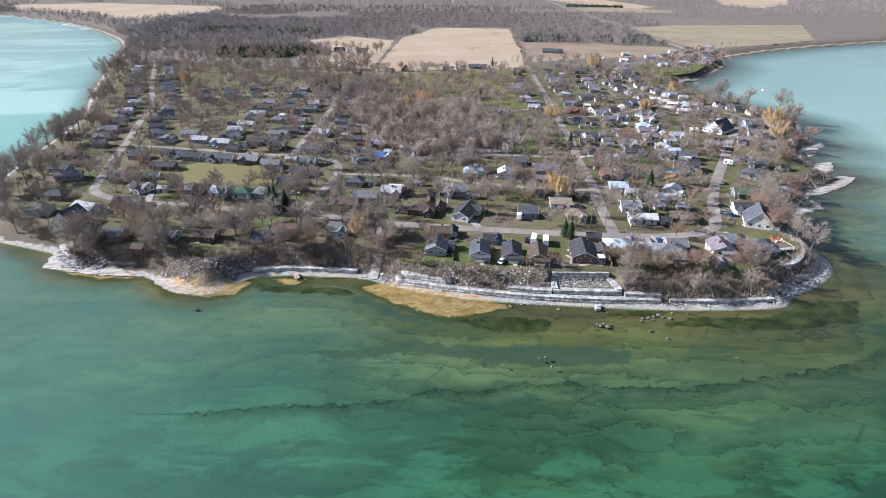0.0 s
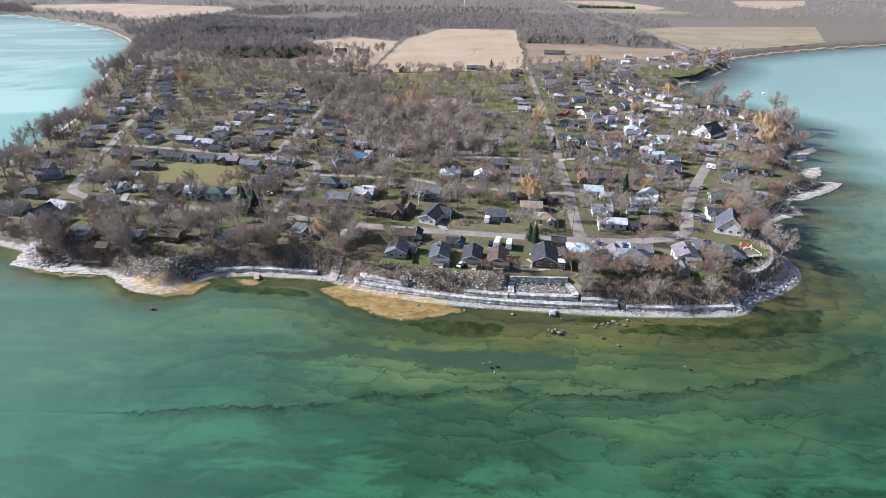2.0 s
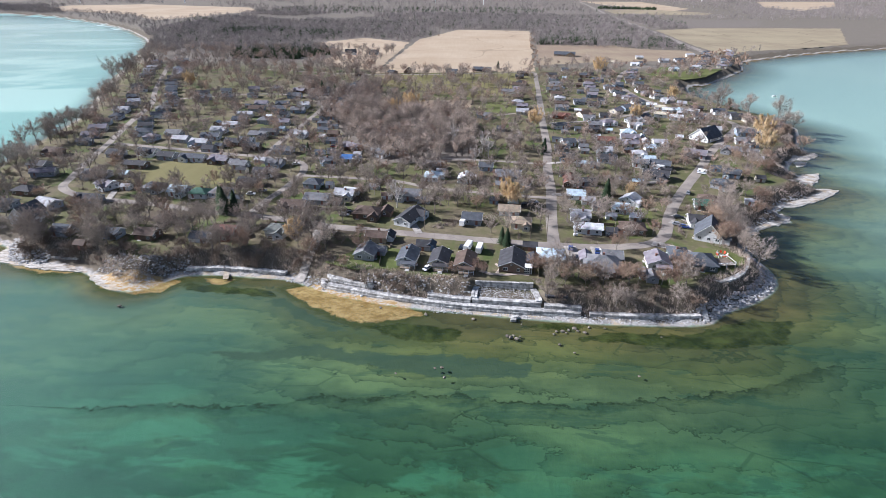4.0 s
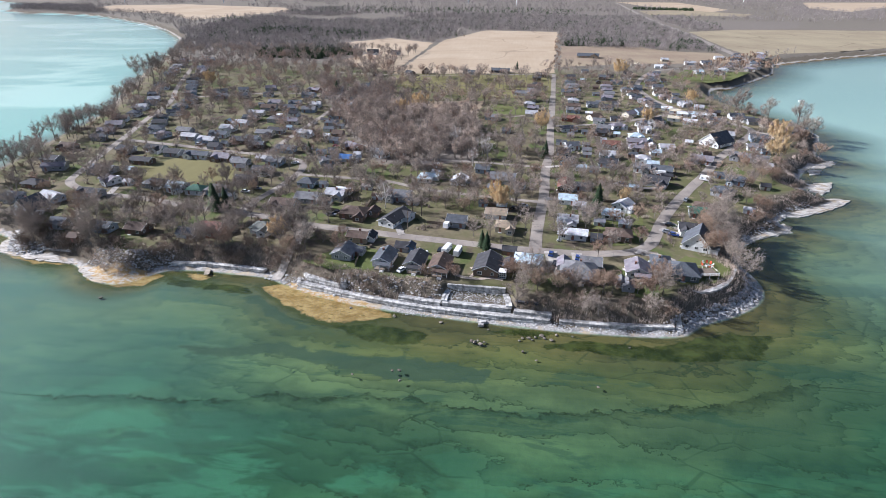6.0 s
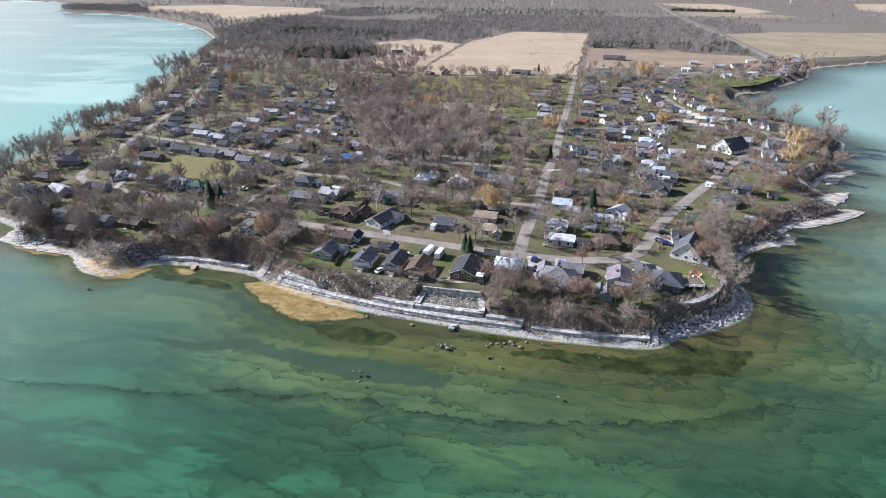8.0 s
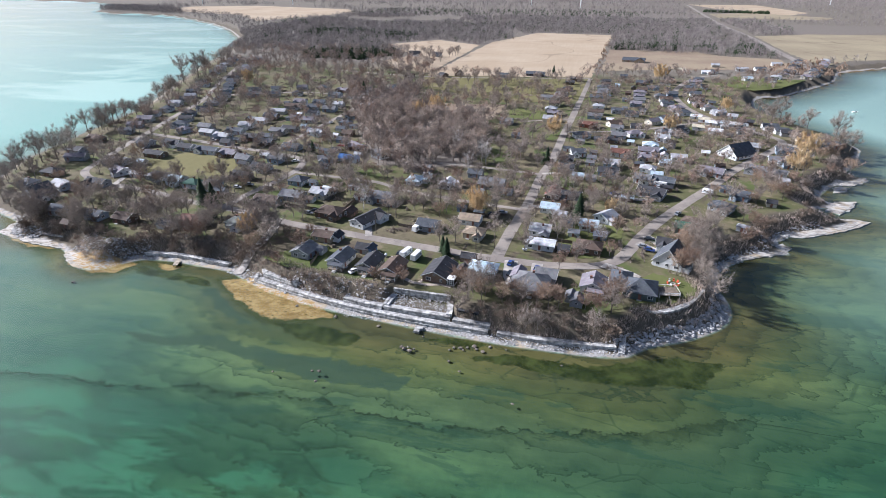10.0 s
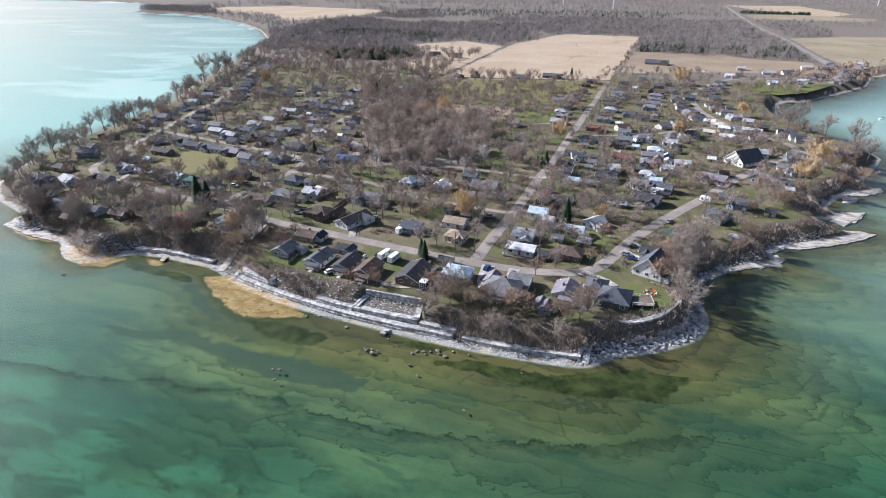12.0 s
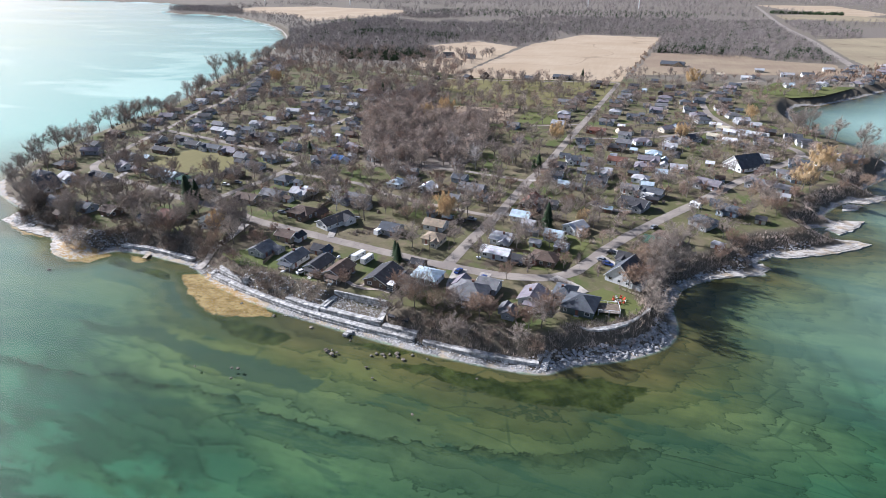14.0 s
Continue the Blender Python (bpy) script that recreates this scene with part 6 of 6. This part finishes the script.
back_me = {c: Solid().box(-0.32, 0.26, 0.36, 0.32, 0.34, 1.05).mesh("backrest", m) for c, m in (("red", red_paint), ("white", white_trim))}
leg_me = {c: Solid().box(-0.04, -0.04, 0, 0.04, 0.04, 0.3).mesh("leg", m) for c, m in (("red", red_paint), ("white", white_trim))}
for i in range(9):
    a = i * 2 * math.pi / 9
    c = "red" if i % 3 else "white"
    ch = empty("lawn_chair", pose(140 + 1.9 * math.cos(a), 200 + 1.9 * math.sin(a), LAND + 0.1, 0, 0, math.degrees(a) - 90), label=f"{c} wooden lawn chair facing the fire pit", category="chair", group="chairs round the fire pit")
    part("seat", seat_me[c], ch), part("backrest", back_me[c], ch)
    for sx in (-0.27, 0.27):
        for sy in (-0.25, 0.25):
            part("leg", leg_me[c], ch, pose(sx, sy, 0))

# gravel ramp in the gully, lying on the slope
ramp_line = spline([(-21, 178.5), (-20, 185), (-19, 193), (-20, 201), (-22, 212)], 1.5)
rv, rf = [], []
for i, p in enumerate(ramp_line):
    for j, off in enumerate((-1.9, -0.7, 0.7, 1.9)):
        rv.append((p.x + off, p.y, ground_at(p.x + off, p.y)[0] + 0.3))
    if i:
        rf += [(4 * i - 4 + j, 4 * i - 3 + j, 4 * i + 1 + j, 4 * i + j) for j in range(3)]
tagged(new("beach_ramp", mesh_of("beach_ramp", rv, rf, gravel)), "pale gravel track down the gully to the beach", "path", kind="structure")
for pts, w in (([(46, 181), (50, 179), (55, 178.5), (60, 180), (64, 179)], 1.6), ([(52, 179), (54, 184), (52, 187)], 1.2)):
    strip("garden_path", pts, w, patio, 0.14, "winding pinkish paved garden path", "path")
for pts, w in (([(82, 204), (83, 192), (85, 186)], 5.0), ([(134, 240), (140, 231)], 4.0), ([(130, 232), (137, 226)], 4.0), ([(141, 284), (128, 284), (120, 290)], 3.5), ([(21, 212), (16, 226), (15, 236)], 3.0), ([(92, 204), (92, 196)], 4.0), ([(116, 209), (125, 204), (128, 201)], 4.5), ([(233, 412), (244, 400), (240, 385)], 5.0), ([(-130, 240), (-134, 252)], 3.0), ([(85, 312), (98, 316), (112, 314)], 3.0), ([(82, 262), (92, 262)], 3.5)):
    strip("driveway", pts, w, gravel, 0.2, "pale gravel driveway beside a cottage", "driveway")


# ---- cars, campers, poles ----
def car_parts(paint_mat):
    side = [(-2.2, 0.35), (-2.15, 0.85), (-1.5, 0.95), (1.2, 0.95), (2.1, 0.8), (2.2, 0.4)]
    cabin = [(-1.75, 0.95), (-1.3, 1.45), (0.35, 1.45), (1.05, 0.95)]
    def prism(pts, w0, w1):
        z0, z1 = min(p[1] for p in pts), max(p[1] for p in pts)
        v, n = [], len(pts)
        for s in (-1, 1):
            for x, z in pts:
                w = w0 + (w1 - w0) * (z - z0) / (z1 - z0)
                v.append((x, s * w, z))
        return v, [tuple(range(n)), tuple(range(2 * n - 1, n - 1, -1))] + [(i, n + i, n + (i + 1) % n, (i + 1) % n) for i in range(n)]
    b, c = Solid(), Solid()
    b.add(*prism(side, 0.88, 0.84))
    c.add(*prism(cabin, 0.78, 0.64))
    r = Solid().box(-1.25, -0.64, 1.44, 0.32, 0.64, 1.5)
    return b.mesh("body", paint_mat), c.mesh("cabin", glass), r.mesh("roof_panel", paint_mat)


wheel_me = Solid().tube((0, -0.11, 0), (0, 0.11, 0), 0.33, 0.33, 12).mesh("tyre", rubber)
rim_me = Solid().tube((0, -0.12, 0), (0, 0.12, 0), 0.18, 0.18, 8).mesh("rim", steel)
lamp_me = Solid().box(-0.03, -0.15, -0.07, 0.03, 0.15, 0.07).mesh("headlight", steel)
CAR_PAINT = {"white": (0.7, 0.7, 0.7), "black": (0.02, 0.02, 0.025), "blue": (0.03, 0.06, 0.2), "grey": (0.25, 0.26, 0.27), "red": (0.4, 0.03, 0.03)}
car_sets = {c: car_parts(paint("car_" + c, v, 0.3, 0.06, bump=0.0, per_thing=0.03)) for c, v in CAR_PAINT.items()}


def car(x, y, rot, colour):
    ob = empty("car", pose(x, y, ground_at(x, y)[0] + 0.2, 0, 0, rot), label=f"{colour} car parked beside a cottage", category="car", group="parked cars")
    b, c, r = car_sets[colour]
    part("body", b, ob), part("cabin", c, ob), part("roof_panel", r, ob)
    for sx in (-1.35, 1.35):
        for sy in (-0.8, 0.8):
            part("rim", rim_me, part("wheel", wheel_me, ob, pose(sx, sy, 0.33)))
    for sy in (-0.6, 0.6):
        part("headlight", lamp_me, ob, pose(2.17, sy, 0.65))


for x, y, r, c in ((27, 181, 60, "white"), (82, 201, 80, "blue"), (83, 193, 75, "black"), (92, 199, 80, "blue"), (68, 247, 0, "black"), (134, 225.5, -20, "blue"), (132, 228, -20, "grey"), (-44, 336, 10, "red"), (-65, 251, 5, "white"), (-61, 256, 0, "grey"), (-57, 299, 30, "white"), (-131, 328, -5, "white"), (-110, 331, 20, "grey"), (135, 236, -10, "black"), (101, 214, 0, "black"), (-65, 276, 0, "white"), (123, 288, 10, "blue"), (145, 303, -25, "white"), (22, 233, 70, "grey"), (-12, 231, 5, "black"), (96, 318, 0, "white"), (99, 270, 80, "black"), (238, 392, 40, "white"), (226, 378, 55, "grey"), (205, 452, -30, "white"), (-160, 300, 70, "black"), (-190, 372, 70, "grey"), (-84, 372, 85, "blue"), (-76, 392, 85, "white"), (-14, 228, 0, "grey"), (72, 250, 0, "grey"), (39, 199, 80, "black"), (180, 330, 60, "black"), (150, 268, 60, "grey")):
    car(x, y, r, c)


def camper(x, y, rot, l=6.0):
    ob = empty("camper", pose(x, y, ground_at(x, y)[0] + 0.1, 0, 0, rot), label="white travel trailer parked on the grass", category="camper", group="travel trailers")
    s = Solid().box(-l / 2, -1.15, 0.55, l / 2, 1.15, 2.7, taper=0.12)
    part("body", s.mesh("body", white_trim), ob)
    part("stripe", Solid().box(-l / 2 + 0.06, -1.13, 1.1, l / 2 - 0.06, 1.13, 1.35).mesh("stripe", wall_mats["bluewall"]), ob)
    for sy, t in ((1.08, 0), (-1.08, 180)):
        for u in (-l / 4, l / 4):
            part("pane", pane_me, part("window", win_frame_me, ob, pose(u, sy, 1.85, 0, 0, t) @ Matrix.Diagonal((0.9, 1, 0.7, 1))))
        part("wheel", wheel_me, ob, pose(0.3, sy * 0.9, 0.33))
    part("hitch", Solid().box(l / 2, -0.06, 0.45, l / 2 + 1.1, 0.06, 0.57).mesh("hitch", steel), ob)


for x, y, r, l in ((41.5, 198.5, 75, 6.5), (46, 197, 80, 6.0), (39, 222, 75, 4.5), (-139, 257, 70, 6.0), (146, 306, -20, 6.5), (218, 455, -30, 6.5), (168, 300, -30, 5)):
    camper(x, y, r, l)

pole_me = Solid().tube((0, 0, -0.5), (0, 0, 9.5), 0.15, 0.1, 8).mesh("pole", timber)
arm_me = Solid().box(-1.1, -0.06, 8.7, 1.1, 0.06, 8.85).mesh("crossarm", timber)
can_me = Solid().tube((0.35, 0, 7.3), (0.35, 0, 8.2), 0.22, 0.22, 10).mesh("transformer", steel)
wire_mat = paint("wire", (0.05, 0.05, 0.05), 0.6, 0.1)


def pole_line(spots, rot):
    last = None
    for i, (x, y) in enumerate(spots):
        ob = empty("utility_pole", pose(x, y, ground_at(x, y)[0], 0, 0, rot), label="grey wooden utility pole beside the street", category="utility pole", group="utility poles")
        part("pole", pole_me, ob), part("crossarm", arm_me, ob)
        if i % 2:
            part("transformer", can_me, ob)
        if last:
            for off in (-1.0, 1.0):
                a, b = last @ Vector((off, 0, 8.9)), ob.matrix_basis @ Vector((off, 0, 8.9))
                w, d = Solid(), (b - a).normalized()
                u, rings = d.orthogonal().normalized() * 0.014, []
                for j in range(9):
                    q = a.lerp(b, j / 8) - Vector((0, 0, 2.2 * j / 8 * (1 - j / 8)))
                    rings += [q + u, q + d.cross(u), q - u]
                w.add(rings, [(3 * j + i, 3 * j + (i + 1) % 3, 3 * j + 3 + (i + 1) % 3, 3 * j + 3 + i) for j in range(8) for i in range(3)])
                tagged(new("power_line", w.mesh("power_line", wire_mat)), "thin sagging power line between poles", "cable", "power lines")
        last = ob.matrix_basis.copy()


pole_line([(-62, 233), (-28, 224), (23, 215.6), (67, 210), (100, 208.5)], 80)
pole_line([(74, 213), (86.6, 262), (90, 312), (97, 380), (101, 440)], 0)
pole_line([(137, 273), (164, 314), (190, 358), (222, 408)], -30)
pole_line([(-60, 262), (-58, 300), (-104, 322), (-146, 330)], 60)


# ---- far things ----
def turbine(x, y):
    ob = empty("wind_turbine", pose(x, y, LAND, 0, 0, 20), label="white three-bladed wind turbine far inland", category="wind turbine", group="wind turbines")
    part("tower", Solid().tube((0, 0, 0), (0, 0, 80), 1.7, 1.1, 12).mesh("tower", white_trim), ob)
    hub = part("nacelle", Solid().box(-2, -3, 78.5, 2, 6, 82.5).mesh("nacelle", white_trim), ob)
    for i in range(3):
        part("blade", Solid().box(-1.3, -0.2, 1, 1.3, 0.2, 42, taper=0.15).mesh("blade", white_trim), hub, pose(0, -4, 80.5, 0, 15 + 120 * i, 0))


for x, y in ((-997, 2112), (-112, 2268), (68, 2157), (-1350, 2060), (1005, 2654)):
    turbine(x, y)

boat = empty("motorboat", pose(330, 560, 0, 0, 0, 20), label="small white motorboat moored in the bay", category="boat")
part("hull", Solid().add([(-2.6, -1, 0.9), (-2.6, 1, 0.9), (1.4, 1, 0.9), (3.1, 0, 1.05), (1.4, -1, 0.9), (-2.4, -0.7, -0.2), (-2.4, 0.7, -0.2), (1.2, 0.6, -0.2), (2.5, 0, -0.1), (1.2, -0.6, -0.2)], [(0, 4, 3, 2, 1), (0, 1, 6, 5), (1, 2, 7, 6), (2, 3, 8, 7), (3, 4, 9, 8), (4, 0, 5, 9), (5, 6, 7, 8, 9)]).mesh("hull", white_trim), boat)
part("windscreen", Solid().box(0.2, -0.8, 0.95, 0.9, 0.8, 1.5, taper=0.15).mesh("windscreen", glass), boat)


# ---- yard things ----
log_me = [Solid().tube((-1.6, 0, 0.14), (0.2, 0.1, 0.16), 0.15, 0.13, 7).tube((0.2, 0.1, 0.16), (1.8, 0.35, 0.2), 0.13, 0.06, 7).mesh("driftwood_log", pale_timber) for _ in range(1)]
for x, y in ((14, 176), (17, 175), (20, 174), (22, 175.5), (25, 176.5), (28, 175), (30, 173.5), (33, 175.5), (36, 177), (38, 174.5), (18, 172), (31, 177), (-104, 190), (-96, 191), (-88, 189), (-115, 194), (-80, 190), (-70, 189), (41, 176), (35, 172)):
    lg = new("driftwood_log", log_me[0])
    lg.matrix_basis = pose(x, y, ground_at(x, y)[0] - 0.05, rnd.uniform(-8, 8), rnd.uniform(-14, 14), rnd.uniform(0, 180))
    tagged(lg, "bleached driftwood log lying on the bank", "log", "driftwood logs")

picket_me = Solid().box(-0.95, -0.02, 0.15, 0.95, 0.02, 1.5).mesh("panel", timber)
fpost_me = Solid().box(-0.06, -0.06, -0.3, 0.06, 0.06, 1.65).mesh("post", timber)
picket_white = Solid().box(-0.95, -0.03, 0.85, 0.95, 0.03, 1.0).box(-0.95, -0.03, 0.4, 0.95, 0.03, 0.52).mesh("rail", pale_timber)


def fence(a, b, white=False):
    a, b = Vector((*a, 0)), Vector((*b, 0))
    d = b - a
    n = max(1, int(d.length / 2))
    ang = math.degrees(math.atan2(d.y, d.x))
    ob = empty("fence", pose(a.x, a.y, ground_at(a.x, a.y)[0], 0, 0, ang), label="pale split-rail fence along the lawn" if white else "weathered board fence between yards", category="fence", group="yard fences")
    for i in range(n + 1):
        part("post", fpost_me, ob, pose(i * 2.0, 0, 0))
        if i < n:
            part("rail" if white else "panel", picket_white if white else picket_me, ob, pose(i * 2 + 1.0, 0.03, 0))


fence((-142, 262), (-122, 257)), fence((-128, 300), (-108, 301)), fence((-100, 300), (-84, 296)), fence((112, 226), (118, 240)), fence((90, 226), (104, 225)), fence((140, 208), (150, 203), True), fence((30, 225), (44, 223)), fence((62, 225), (62, 238)), fence((-30, 235), (-12, 233)), fence((0, 236), (0, 250)), fence((102, 262), (118, 260)), fence((8, 196), (9, 182)), fence((67, 178), (68, 186)), fence((100, 180), (102, 190))

# hedges and garden bushes
bush_v = []
bush_r = random.Random(5)
bush_f = []
for _ in range(420):
    a, u = bush_r.uniform(0, 6.2832), bush_r.uniform(0.0, 1.0)
    rad = math.sqrt(max(0.0, 1 - u * u)) * bush_r.uniform(0.7, 1.1)
    c = Vector((math.cos(a) * rad, math.sin(a) * rad, u * bush_r.uniform(0.8, 1.1)))
    d1 = Vector([bush_r.gauss(0, 1) for _ in range(3)]).normalized() * 0.16
    d2 = Vector([bush_r.gauss(0, 1) for _ in range(3)]).normalized() * 0.16
    o = len(bush_v)
    bush_v += [c, c + d1, c + d2]
    bush_f.append((o, o + 1, o + 2))
bush_me = {"evergreen": mesh_of("bush", bush_v, bush_f, needle), "brown": mesh_of("bush", bush_v, bush_f, brush_mat)}
done = 0
while done < 90:
    hx, hy, hr = house_spots[rnd.randrange(len(house_spots))]
    a = rnd.uniform(0, 6.2832)
    x, y = hx + math.cos(a) * (hr + 0.6), hy + math.sin(a) * (hr + 0.6)
    if hy > 340 or road_gap[cell(x, y)] < 4:
        continue
    c = "evergreen" if rnd.random() < 0.4 else "brown"
    bu = new("bush", bush_me[c])
    k = rnd.uniform(0.7, 1.5)
    bu.matrix_basis = pose(x, y, ground_at(x, y)[0] - 0.1, 0, 0, rnd.uniform(0, 360)) @ Matrix.Diagonal((k, k, k * rnd.uniform(0.8, 1.2), 1))
    tagged(bu, "rounded evergreen bush beside a cottage" if c == "evergreen" else "bare brown garden bush beside a cottage", "bush", "garden bushes")
    done += 1

# satellite sheds' neighbours: wood piles, tanks, tables
pile = Solid()
for j in range(4):
    for i in range(7 - j):
        pile.tube((-0.5, (i - (6 - j) / 2) * 0.3, 0.15 + j * 0.26), (0.5, (i - (6 - j) / 2) * 0.3, 0.15 + j * 0.26), 0.15, 0.15, 6)
pile_me = pile.mesh("wood_pile", timber)
for x, y, r in ((11, 199, 10), (-20, 236, 80), (60, 199, 0), (105, 232, 40), (-80, 262, 20), (-140, 268, 70), (28, 244, 0), (150, 226, 30)):
    tagged(new("wood_pile", pile_me), "stacked firewood beside a shed", "firewood", "wood piles").matrix_basis = pose(x, y, LAND + 0.02, 0, 0, r)
tank_me = Solid().tube((-0.9, 0, 0.75), (0.9, 0, 0.75), 0.45, 0.45, 12).box(-0.6, -0.3, 0, -0.45, 0.3, 0.4).box(0.45, -0.3, 0, 0.6, 0.3, 0.4).mesh("propane_tank", white_trim, False)
for x, y, r in ((34, 196, 90), (98, 196, 0), (-36, 214, 10), (118, 198, 60), (86, 214, 5), (-100, 252, 0)):
    tagged(new("propane_tank", tank_me), "white propane tank beside a cottage wall", "tank", "propane tanks").matrix_basis = pose(x, y, LAND + 0.02, 0, 0, r)
